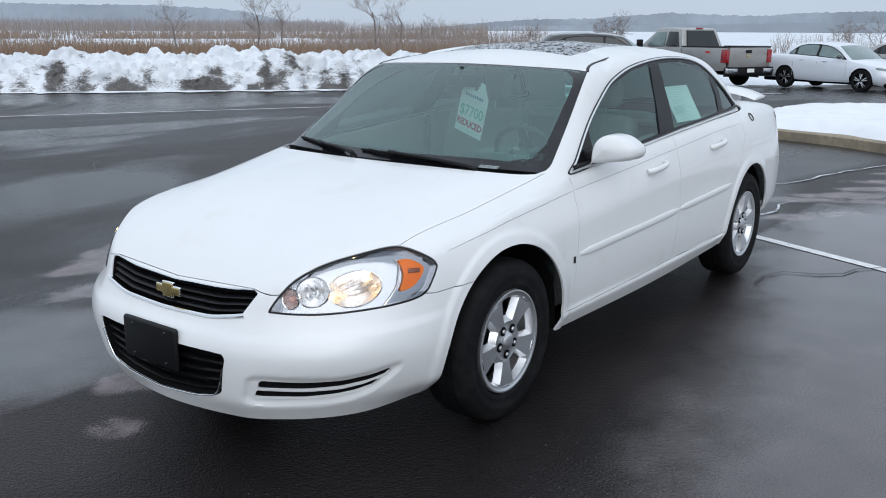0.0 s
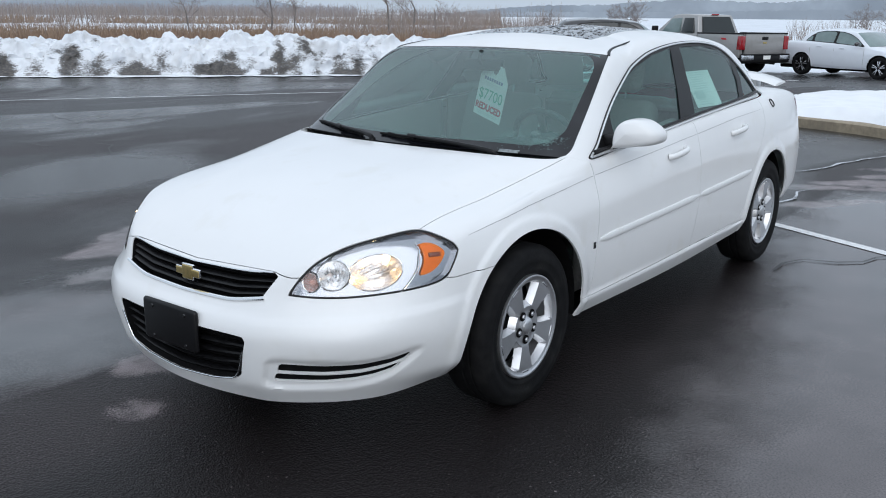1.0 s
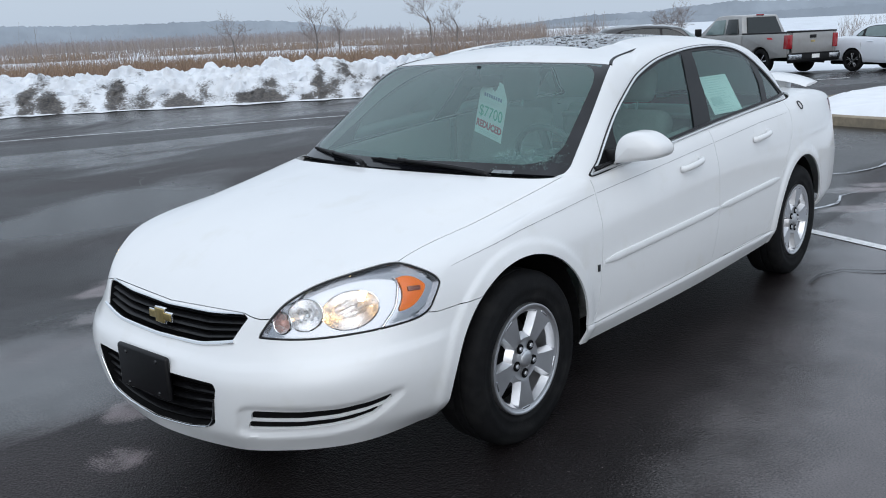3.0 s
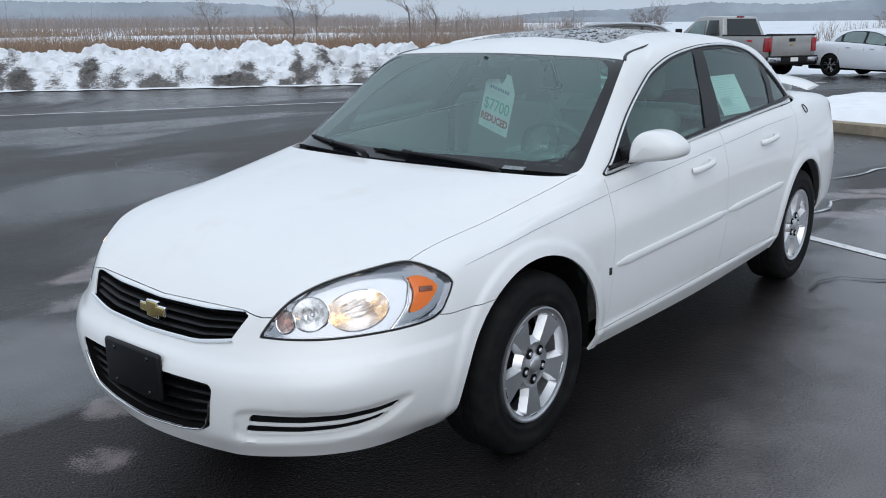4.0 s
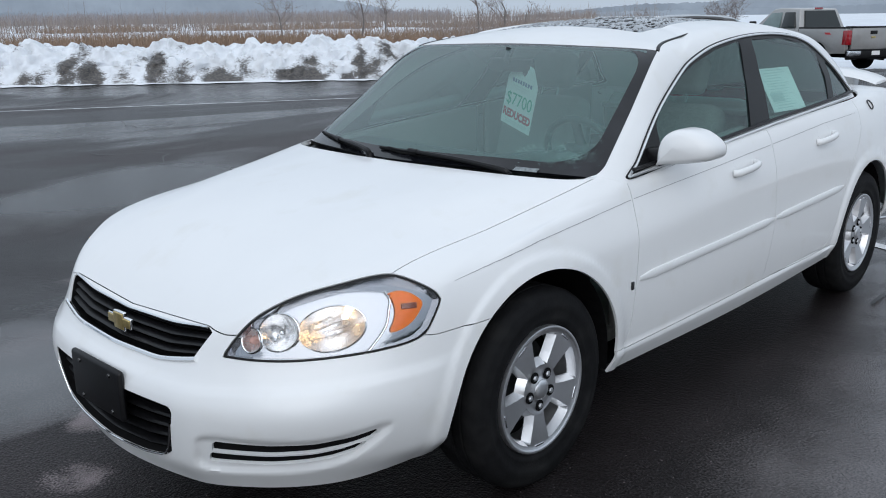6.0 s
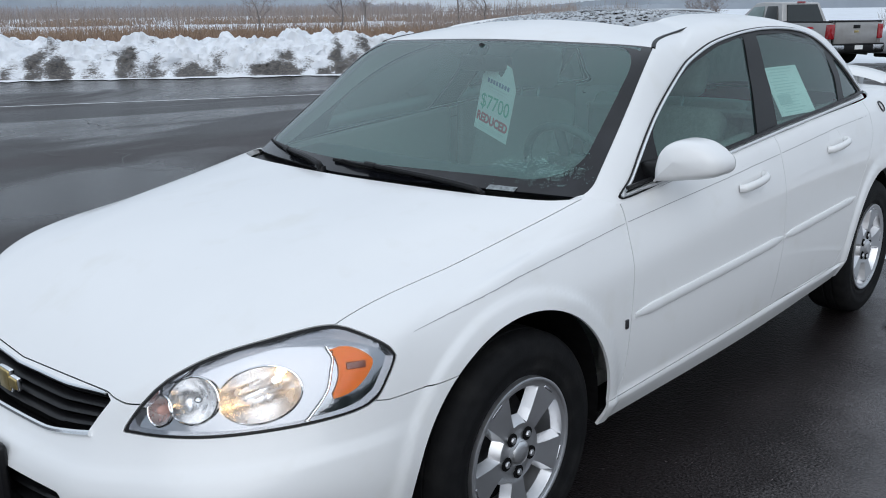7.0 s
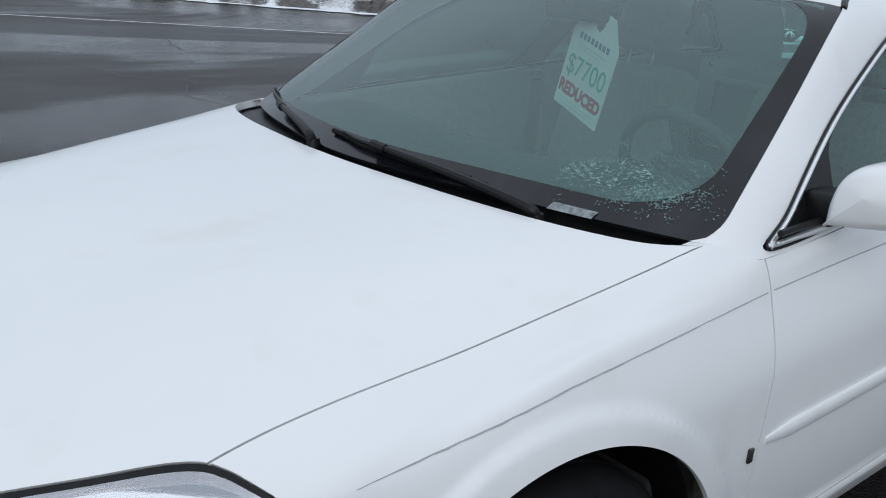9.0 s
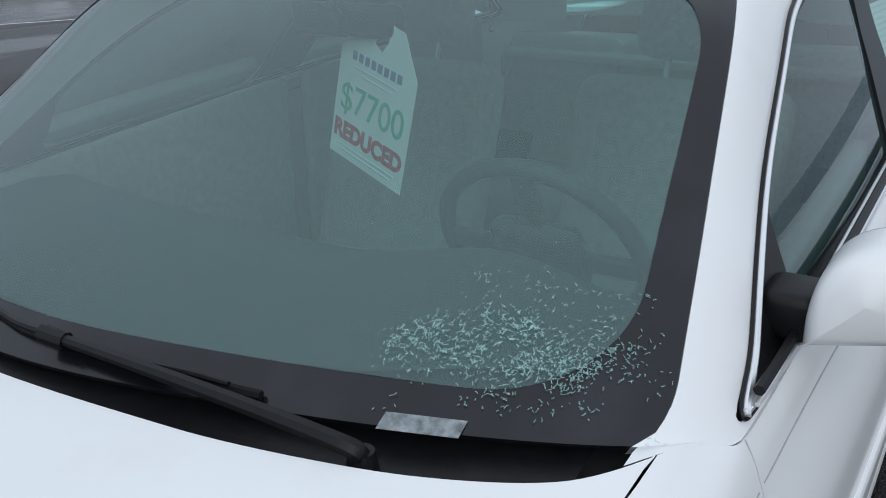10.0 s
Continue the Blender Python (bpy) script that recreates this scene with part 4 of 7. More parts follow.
# flanks: mouldings, handles, seams, window trim, mirror
for side in (1, -1):
    fd, rd = doors["front", side], doors["rear", side]
    xs = np.linspace(-.512, -1.588, 26)
    bar_on_skin("side_molding", xs, np.interp(xs, (-2.42, -.5), (.654, .598)), .0165, .011, PAINT, fd, side)
    xs = np.linspace(-1.612, -2.40, 20)
    bar_on_skin("side_molding", xs, np.interp(xs, (-2.42, -.5), (.654, .598)), .0165, .011, PAINT, rd, side)
    door_handle(fd, -1.31, .885, side)
    door_handle(rd, -2.16, .918, side)
    bm = bmesh.new()
    at, n = skin(body, xz, -.465, .584, side_only)
    box(bm, -.473, side * (at[1] + .001) - .004, .569, -.457, side * (at[1] + .001) + .004, .598, 0.002)
    part("side_badge", bm, BLACK_GLOSS, sedan, "small dark square badge")
    # shoulder crease on fender, doors and quarter, its shade drawn as a grey bar
    for x0, x1, par in ((.355, -.516, sedan), (-.534, -1.59, fd), (-1.61, -2.62, rd)):
        pts = []
        for x in np.linspace(x0, x1, 40):
            z = float(np.interp(-x, -CREASE[4:10, 0], CREASE[4:10, 2])) if x < .36 else .77
            q, _ = skin_grid(x, z)
            pts.append((x, side * (q + .0002), z))
        v, f = tube_arrays(pts, np.interp(np.linspace(0, 1, 40), (0, .15, 1), (.0006 if x0 > 0 else .0016, .0018, .0016)), 5)
        from_arrays("shoulder_crease_shade", v, f, SEAM, par)
    # chrome strip round the side windows
    gap, ring = outer_loop(green, "frame")
    v, f = tube_arrays(gap * np.array((1, side, 1)), 0.0028, 6, True)
    from_arrays("window_gasket", v, f, BLACK_TRIM, sedan, "black rubber line round the side windows")
    v, f = tube_arrays(ring * np.array((1, side, 1)), 0.0055, 8, True)
    from_arrays("window_trim", v, f, TRIM_METAL, sedan, "thin bright chrome trim round the side windows")
    # belt strip
    pts = []
    for x in np.linspace(-.562, -2.735, 50):
        z = float(np.interp(-x, (.545, 1.0, 1.71, 2.34, 2.8), (.940, .970, 1.020, 1.050, 1.066)))
        q, n = skin(green, xz, x, z, side_green)
        pts.append((x, side * (q[1] + .009), z + .012))
    pts = np.array(pts)
    pts[1:-1, 1] = (pts[:-2, 1] + 2 * pts[1:-1, 1] + pts[2:, 1]) / 4
    v, f = tube_arrays(pts, np.interp(np.linspace(0, 1, 50), (0, .06, .95, 1), (.003, .0085, .0085, .003)), 8)
    from_arrays("belt_strip", v, f, TRIM_METAL, sedan, "chrome strip along the window sill")
    pts2 = pts + np.array((0, 0, .018))
    v, f = tube_arrays(pts2, 0.007, 6)
    from_arrays("belt_seal", v, f, BLACK_TRIM, sedan, "black rubber window seal")
    # roof ditch strip
    way = pchip(np.arange(6), np.array([(-1.012, .655), (-1.06, .632), (-1.13, .611), (-1.23, .595), (-1.36, .585), (-1.52, .578)]), np.linspace(0, 5, 40))
    line = np.array([(x, y, skin(green, roof_xy, x, y, top_only)[0][2] - .002) for x, y in way])
    for _ in range(60):
        line[1:-1, 2] = (line[:-2, 2] + 2 * line[1:-1, 2] + line[2:, 2]) / 4
    line[:, 1] *= side
    v, f = tube_arrays(line, np.interp(np.linspace(0, 1, len(line)), (0, .1, .5, 1), (.008, .009, .007, .002)), 6)
    from_arrays("roof_strip", v, f, BLACK_TRIM, sedan, "black roof drip strip")
    if side < 0:
        continue
    # door mirror
    mir = new("door_mirror")
    mir.parent = fd
    out = smooth_outline([(.868, .958), (.868, .958), (.869, 1.005), (.880, 1.050), (.905, 1.080), (.945, 1.092), (1.0, 1.084), (1.046, 1.054), (1.064, 1.026), (1.058, .996), (1.02, .978), (.94, .966)], 6)
    nu, nv = 18, len(out)
    verts, faces = [], []
    out = np.array(out) + np.array((-.010, .012))
    mid = np.array((.925, 1.042))
    for i in range(nu + 1):
        f = i / nu
        k = (1 - (1 - f) ** 6) ** .34 if i else 0.0
        for y, z in out:
            yy, zz = mid + (np.array((y, z)) - mid) * k
            verts.append((-.685 - .115 * f - .28 * (yy - .935), side * yy, zz))
    for i in range(nu):
        for j in range(nv):
            l = (j + 1) % nv
            faces.append((i * nv + j, i * nv + l, (i + 1) * nv + l, (i + 1) * nv + j))
    from_arrays("mirror_shell", verts, faces, PAINT, mir, "white rounded mirror housing", smooth=60)
    rim = [verts[nu * nv + j] for j in range(nv)]
    from_arrays("mirror_glass", [(x - .002, y, z) for x, y, z in rim], [tuple(range(nv))], CHROME, mir, "mirror glass")
    bm = bmesh.new()
    box(bm, -.79, .80, .965, -.70, .87, 1.03, 0.015)
    bmesh.ops.transform(bm, matrix=Matrix.Diagonal((1, side, 1, 1)), verts=bm.verts)
    part("mirror_foot", bm, BLACK_TRIM, mir, "black mirror foot")


# grille, lower intake, badge and plate holder
nose_only = lambda p, w: (p[:, 0] > .6) & (w[:, 0] < 3)


def nose_x(y, z, top):
    at, n = skin(body, yz, abs(y), z, nose_only)
    return at[0]


def slat(name, z_of, y_max, back, tall, deep, material):
    verts, faces = [], []
    ys = np.linspace(-y_max, y_max, 31)
    sec = ((0, -.5), (.8, -.42), (1, 0), (.8, .42), (0, .5))
    k = len(sec)
    for y in ys:
        z = z_of(y)
        x = nose_x(y, z, True) - back
        for dx, dz in sec:
            verts.append((x - deep + deep * dx, y, z + tall * dz))
    for i in range(len(ys) - 1):
        for j in range(k - 1):
            faces.append((i * k + j, (i + 1) * k + j, (i + 1) * k + j + 1, i * k + j + 1))
    return from_arrays(name, verts, faces, material, sedan)


for i in range(4):
    f = (i + 0.5) / 4
    slat("grille_slat", lambda y: np.interp(abs(y), (0, .25, .40), (.562 + .088 * f, .568 + .090 * f, .592 + .08 * f)), .385 + .03 * f, .012, .012, .03, BLACK_TRIM)
for i in range(5):
    f = (i + 0.6) / 5
    slat("intake_slat", lambda y: np.interp(abs(y), (0, .2, .34), (.258 + .20 * f, .272 + .187 * f, .30 + .158 * f)), .322 + .035 * f, .02, .013, .03, BLACK_TRIM)


def rim_bar(name, pts, radius, material, label=""):
    p = np.array([(nose_x(y, z, True) + .003, y, z) for y, z in pts])
    for _ in range(2):
        p[1:-1] = (p[:-2] + 2 * p[1:-1] + p[2:]) / 4
    v, f = tube_arrays(p, radius, 8)
    return from_arrays(name, v, f, material, sedan, label)


ys = np.linspace(-.40, .40, 41)
rim_bar("grille_strip", [(y, np.interp(abs(y), (0, .25, .385, .40), (.558, .564, .588, .592))) for y in ys], .0075, CHROME, "bright chrome strip under the grille")
rim_bar("grille_edge", [(y, np.interp(abs(y), (0, .25, .40), (.651, .659, .674))) for y in ys], .004, CHROME, "thin chrome edge above the grille")
ys = np.linspace(-.355, .355, 41)
rim_bar("intake_strip", [(y, np.interp(abs(y), (0, .20, .30, .328, .358), (.258, .272, .291, .31, .42))) for y in ys], .0035, CHROME, "chrome edge of the lower intake")

bm = bmesh.new()
x0 = nose_x(0, .612, True)
for hw, hh, dx in ((.066, .0135, 0), (.028, .026, .001)):
    box(bm, x0 + .004, -hw, .617 - hh, x0 + .016 + dx, hw, .617 + hh, .003)
badge = part("badge", bm, GOLD, sedan, "gold cross-shaped badge with a bright edge")
bm = bmesh.new()
for hw, hh, dx in ((.070, .0170, 0), (.032, .030, .001)):
    box(bm, x0 + .001, -hw, .617 - hh, x0 + .012 + dx, hw, .617 + hh, .003)
part("badge_edge", bm, CHROME, badge)
bm = bmesh.new()
box(bm, 1.03, -.162, .355, 1.052, .150, .515, 0.012)
box(bm, .99, -.10, .36, 1.035, .09, .50, 0.004)
plate = part("plate_holder", bm, BLACK_TRIM, sedan, "empty black number plate holder")
for y, z in ((-.10, .375), (.09, .375), (-.10, .49), (.09, .49)):
    bm = bmesh.new()
    bmesh.ops.create_cone(bm, cap_ends=True, segments=12, radius1=.008, radius2=.006, depth=.006)
    bmesh.ops.transform(bm, matrix=Matrix.Translation((1.053, y, z)) @ pose(0, 0, 0, 0, 90, 0), verts=bm.verts)
    part("plate_screw", bm, BLACK_GLOSS, plate)

# cowl under the windshield
verts, faces = [], []
ys = np.linspace(-.722, .722, 41)
for y in ys:
    a = abs(y)
    xb = np.interp(a, BELT[:6, 1], BELT[:6, 0])
    xg = np.interp(a, (0, .38, .76, .80), (-.17, -.235, -.41, -.44))
    zz = np.interp(a, BELT[:6, 1], BELT[:6, 2])
    for f, dz in ((-.9, -.06), (-.1, -.028), (.5, -.022), (1.6, -.012), (2.6, .0)):
        verts.append((xb + (xg - xb) * f, y, zz + dz))
for i in range(len(ys) - 1):
    for j in range(4):
        k = i * 5 + j
        faces.append((k, k + 5, k + 6, k + 1))
from_arrays("cowl_panel", verts, faces, BLACK_TRIM, sedan, "black plastic cowl")


# painted corner between bonnet, fender and windshield
for side in (1, -1):
    verts, faces = [], []
    for y in np.linspace(.765, .815, 12):
        xb, zb = np.interp(y, BELT[:7, 1], BELT[:7, 0]), np.interp(y, BELT[:7, 1], BELT[:7, 2])
        xg, zg = np.interp(y, G_BASE[:4, 1], G_BASE[:4, 0]), np.interp(y, G_BASE[:4, 1], G_BASE[:4, 2])
        for f in np.linspace(-.1, 1.15, 6):
            verts.append((xb + (xg - xb) * f, side * y, zb + (zg - zb) * f - .001 + .004 * math.sin(max(0, min(1, f)) * math.pi)))
    faces = [(i * 6 + j, i * 6 + j + 1, i * 6 + j + 7, i * 6 + j + 6) for i in range(11) for j in range(5)]
    from_arrays("cowl_corner", verts, faces, PAINT, sedan, "", 60)

GLASS_M = (w_green[:, 0] < 2.05) & (w_green[:, 1] <= 2.0)
GLASS_PTS, GLASS_V = g_grid.reshape(-1, 3)[GLASS_M], w_green[GLASS_M, 1]


def glass_at(u_y, v):
    """A place on the windshield: y across, v from 0 at the cowl to 2 at the roof."""
    pts, vv = GLASS_PTS, GLASS_V
    d = np.hypot(pts[:, 1] - abs(u_y), (vv - v) * 0.35)
    k = np.argpartition(d, 4)[:4]
    wt = 1 / (d[k] + 2e-3) ** 2
    p = (pts[k] * wt[:, None]).sum(0) / wt.sum()
    p[1] = u_y
    if v > .12:
        p[0] = max(p[0], float(glass_terms(np.array([u_y]), p[2:3])[0] @ GLASS_BEND) - .004)
    return p


def wiper(pivot, clip, end_a, end_b, low):
    """A resting wiper: each place is (y across, v up the glass)."""
    up = np.array((.43, 0, .90))
    wp = new("wiper")
    wp.parent = sedan
    wp["label"] = "black windshield wiper at rest"
    a, b = glass_at(*pivot) + np.array((low, 0, -.45 * low)), glass_at(*clip)
    arm = np.array([a + up * .010, a + up * .026, a * .5 + b * .5 + up * .032, b + up * .024])
    fine = pchip(np.arange(4), arm, np.linspace(0, 3, 20))
    v, f = tube_arrays(fine, np.linspace(.013, .007, 20), 8)
    from_arrays("wiper_arm", v, f, BLACK_TRIM, wp)
    blade = np.array([glass_at(np.interp(t, (0, 1), (end_a[0], end_b[0])), np.interp(t, (0, 1), (end_a[1], end_b[1]))) for t in np.linspace(0, 1, 28)])
    for _ in range(3):
        blade[1:-1] = (blade[:-2] + 2 * blade[1:-1] + blade[2:]) / 4
    v, f = tube_arrays(blade + up * .007, .006, 6)
    from_arrays("wiper_blade", v, f, RUBBER, wp)
    v, f = tube_arrays(blade[2:-3] + up * .017, np.interp(np.linspace(0, 1, 23), (0, .5, 1), (.003, .0065, .003)), 6)
    from_arrays("wiper_bridge", v, f, BLACK_TRIM, wp)
    t = (blade[15] - blade[12]) / np.linalg.norm(blade[15] - blade[12])
    v, f = tube_arrays(np.array([b - t * .02 + up * .022, b + t * .02 + up * .024]), .011, 8)
    from_arrays("wiper_clip", v, f, BLACK_TRIM, wp)
    bm = bmesh.new()
    bmesh.ops.create_cone(bm, cap_ends=True, segments=16, radius1=.018, radius2=.014, depth=.025)
    bmesh.ops.transform(bm, matrix=Matrix.Translation(a + up * .006), verts=bm.verts)
    part("wiper_pivot", bm, BLACK_TRIM, wp)


wiper((.54, .01), (.12, .06), (.40, .03), (-.08, .105), .05)
wiper((-.09, .01), (-.38, .07), (-.18, .03), (-.66, .16), .012)

# frost and the number strip on the lower corner of the windshield
rnd = random.Random(5)
verts, faces = [], []


def fleck(c, r, lift):
    a0 = rnd.random() * 6.28
    n = rnd.choice((3, 4, 5))
    k = len(verts)
    ex, ey = np.array((-.88, 0, .47)), np.array((0, 1, 0))
    up = np.array((.47, 0, .88))
    for i in range(n):
        a = a0 + 6.28 * i / n
        rr = r * rnd.uniform(.4, 1.3)
        verts.append(c + up * lift + ex * rr * math.cos(a) + ey * rr * math.sin(a))
    faces.append(tuple(range(k, k + n)))


def needle(c, way, length, half):
    """A thin lying splinter of frost; way is an angle on the glass."""
    ex, ey, up = np.array((-.88, 0, .47)), np.array((0, 1, 0)), np.array((.47, 0, .88)) * .0028
    d = ex * math.sin(way) + ey * math.cos(way)
    t = ex * math.cos(way) - ey * math.sin(way)
    k = len(verts)
    verts.extend((c + up - t * half, c + up + d * length * .5 - t * half * .7, c + up + d * length, c + up + d * length * .5 + t * half * .8))
    faces.append((k, k + 1, k + 2, k + 3))


def frost(y0, v0, size, n):
    """A small fern of frost: crooked stems with side splinters."""
    for _ in range(n):
        way = rnd.uniform(0, 6.28)
        c = glass_at(y0 + rnd.gauss(0, .009), v0 + rnd.gauss(0, .026))
        for _ in range(rnd.choice((2, 3, 4))):
            ln_ = size * rnd.uniform(.4, 1.1)
            needle(c, way, ln_, .00045)
            for sg in (-1, 1):
                if rnd.random() < .7:
                    needle(c, way + sg * rnd.uniform(.7, 1.2), ln_ * rnd.uniform(.4, .9), .0004)
            c = c + (np.array((-.88, 0, .47)) * math.sin(way) + np.array((0, 1, 0)) * math.cos(way)) * ln_
            way += rnd.gauss(0, .5)


for cy, cv, n in ((.50, .33, 22), (.55, .30, 24), (.60, .34, 22), (.66, .28, 20), (.62, .24, 18), (.70, .29, 12), (.60, .46, 4), (.54, .50, 3), (.67, .46, 4)):
    for _ in range(n):
        frost(rnd.gauss(cy + .02, .016), max(.1, rnd.gauss(cv - .02, .05)), .0019, rnd.choice((7, 10, 13)))
for _ in range(14):
    frost(rnd.gauss(.64, .05), max(.03, rnd.gauss(.12, .04)), .0018, 6)
for _ in range(90):
    fleck(glass_at(rnd.uniform(-.66, .66), rnd.uniform(.2, 1.7)), .0011, .0025)
from_arrays("frost", verts, faces, FROST, sedan, "patch of melting frost flecks on the glass", smooth=0)
a, b = glass_at(.53, .016), glass_at(.61, .004)
n = np.array((.47, 0, .88))
t = np.array((-.88, 0, .47)) * .011
from_arrays("number_strip", [a - t + n * .003, b - t + n * .003, b + t + n * .003, a + t + n * .003], [(0, 1, 2, 3)], STRIP_PAPER, sedan, "pale number strip", smooth=0)

# meltwater beads on the sunroof
xy = lambda p, w: (p[:, 0], p[:, 1])
roof_only = lambda p, w: w[:, 1] > 2
verts, faces = [], []
for _ in range(900):
    x, y = rnd.uniform(-2.04, -1.28), rnd.uniform(-.40, .40)
    z = skin(green, xy, x, abs(y), roof_only)[0][2] + .0005
    r = rnd.choice((.003, .004, .006, .009)) * rnd.uniform(.7, 1.2)
    st = rnd.uniform(.6, 1.8)
    k = len(verts)
    verts += [(x + r * st * math.cos(a), y + r * math.sin(a), z) for a in np.linspace(0, 6.28, 7)[:-1]]
    verts.append((x, y, z + r * .5))
    faces += [(k + i, k + (i + 1) % 6, k + 6) for i in range(6)]
beads = from_arrays("meltwater", verts, faces, ICE, sedan, "beads of meltwater and ice on the sunroof", smooth=80)
beads["kind"] = "stuff"

# spoiler on the boot lid and side badge on the pillar
verts, faces = [], []
sec = ((-3.60, 1.125), (-3.63, 1.145), (-3.70, 1.158), (-3.82, 1.160), (-3.835, 1.152), (-3.80, 1.142), (-3.70, 1.128))
ys = np.linspace(-.66, .66, 29)
for y in ys:
    f = abs(y) / .66
    drop = .05 * f ** 4
    for x, z in sec:
        verts.append((x + .07 * f ** 2, y, z - drop + (z - 1.12) * -.4 * f ** 6))
k = len(sec)
for i in range(len(ys) - 1):
    for j in range(k):
        faces.append((i * k + j, i * k + (j + 1) % k, (i + 1) * k + (j + 1) % k, (i + 1) * k + j))
faces += [tuple(range(k)), tuple((len(ys) - 1) * k + j for j in range(k))[::-1]]
spoiler = from_arrays("spoiler", verts, faces, PAINT, sedan, "white boot-lid spoiler")
for y in (-.45, 0, .45):
    bm = bmesh.new()
    box(bm, -3.75, y - .04, .98, -3.65, y + .04, 1.12, .01)
    part("spoiler_foot", bm, PAINT, spoiler)
for side in (1, -1):
    ring = []
    for a in np.linspace(0, 6.28, 22):
        bx, bz = -2.90 + .030 * math.cos(a), 1.015 + .022 * math.sin(a)
        ring.append((bx, side * (skin_grid(bx, bz)[0] + .004), bz))
    v, f = tube_arrays(ring, .0035, 6)
    from_arrays("pillar_badge", v, f, STEEL_DARK, sedan, "small oval metal badge")

# ---- inside of the sedan ----
def rounded(name, x0, y0, z0, x1, y1, z1, bevel, material, parent, m=None, label=""):
    bm = bmesh.new()
    box(bm, x0, y0, z0, x1, y1, z1, bevel, m)
    return part(name, bm, material, parent, label)


cabin = new("cabin")
cabin.parent = sedan
rounded("cabin_floor", -3.0, -.80, .33, -.35, .80, .38, .01, INTERIOR, cabin)
rounded("firewall", -.42, -.78, .33, -.38, .78, .90, .01, DASH, cabin)
rounded("parcel_shelf", -3.22, -.66, .94, -2.62, .66, .97, .01, INTERIOR, cabin)
rounded("rear_wall", -2.82, -.74, .35, -2.76, .74, .95, .01, INTERIOR, cabin)
for side in (1, -1):
    for x0, x1 in ((-.55, -1.56), (-1.64, -2.66)):
        bm = bmesh.new()
        box(bm, x1, side * .785 - .02, .36, x0, side * .785 + .02, .93, .015)
        for v in bm.verts:
            if v.co.z > .8:
                v.co.z += float(np.interp(-v.co.x, (.55, 1.0, 1.71, 2.34, 2.8), (.956, .990, 1.040, 1.068, 1.084))) - .93
                v.co.y -= side * .012
        part("door_panel", bm, INTERIOR, cabin)
# headliner
shell("headliner", both(green, green_r, ["roof", "sunroof"]), HEADLINER, cabin, 0.0, 0.0, 0.022)
# dashboard
verts, faces = [], []
sec = ((-.36, .90), (-.50, .935), (-.66, .945), (-.76, .93), (-.80, .89), (-.80, .80), (-.74, .62), (-.66, .55))
ys = np.linspace(-.76, .76, 31)
for y in ys:
    hoodlet = .035 * math.exp(-((y - .38) / .16) ** 2)
    for j, (x, z) in enumerate(sec):
        verts.append((x - .06 * (abs(y) / .76) ** 2 - (hoodlet if j in (2, 3, 4) else 0), y, z + (hoodlet if j in (2, 3) else 0)))
k = len(sec)
for i in range(len(ys) - 1):
    for j in range(k - 1):
        faces.append((i * k + j, i * k + j + 1, (i + 1) * k + j + 1, (i + 1) * k + j))
from_arrays("dashboard", verts, faces, DASH, cabin, "dark grey dashboard")
rounded("centre_stack", -.92, -.14, .45, -.74, .14, .86, .03, DASH, cabin)
wheel_m = Matrix.Translation((-.93, .39, .925)) @ pose(0, 0, 0, 0, -64, 0)
ring = [wheel_m @ Vector((.185 * math.cos(a), .185 * math.sin(a), 0)) for a in np.linspace(0, 2 * math.pi, 48, endpoint=False)]
v, f = tube_arrays(ring, .0155, 10, True)
steer = from_arrays("steering_wheel", v, f, DASH, cabin, "dark grey steering wheel")
rounded("wheel_hub", -.07, -.085, -.03, .07, .085, .02, .025, DASH, steer, wheel_m)
for a in (0, 180, 270):
    rounded("wheel_spoke", .05, -.02, -.012, .18, .02, .006, .006, DASH, steer, wheel_m @ pose(0, 0, 0, 0, 0, a + 90))


def seat(x, y, wide):
    st = new("car_seat")
    st.parent = cabin
    rounded("seat_cushion", x - .02, y - wide / 2, .42, x + .50, y + wide / 2, .60, .06, INTERIOR, st)
    m = Matrix.Translation((x, y, .52)) @ pose(0, 0, 0, 0, -18, 0)
    rounded("seat_back", -.08, -wide / 2, 0, .07, wide / 2, .60, .055, INTERIOR, st, m)
    rounded("headrest", -.06, -.13, .645, .05, .13, .83, .045, INTERIOR, st, m)
    for dy in (-.05, .05):
        v, f = tube_arrays([m @ Vector((0, dy, .58)), m @ Vector((0, dy, .70))], .007, 8)
        from_arrays("headrest_post", v, f, CHROME_DULL, st)


seat(-1.50, .37, .50)
seat(-1.50, -.37, .50)
bench = new("rear_bench")
bench.parent = cabin
rounded("bench_cushion", -2.62, -.68, .42, -2.12, .68, .58, .06, INTERIOR, bench)
m = Matrix.Translation((-2.60, 0, .50)) @ pose(0, 0, 0, 0, -20, 0)
for y in (-.46, 0, .46):
    rounded("bench_back", -.08, y - .225, 0, .06, y + .225, .55, .05, INTERIOR, bench, m)
# rear-view mirror
v, f = tube_arrays([(-.90, 0.0, 1.365), (-.88, 0.0, 1.32), (-.90, 0.0, 1.30)], .012, 8)
mirror = from_arrays("rearview_mirror", v, f, BLACK_TRIM, cabin, "black rear-view mirror")
rounded("mirror_case", -.925, -.115, 1.265, -.895, .13, 1.325, .014, BLACK_TRIM, mirror)


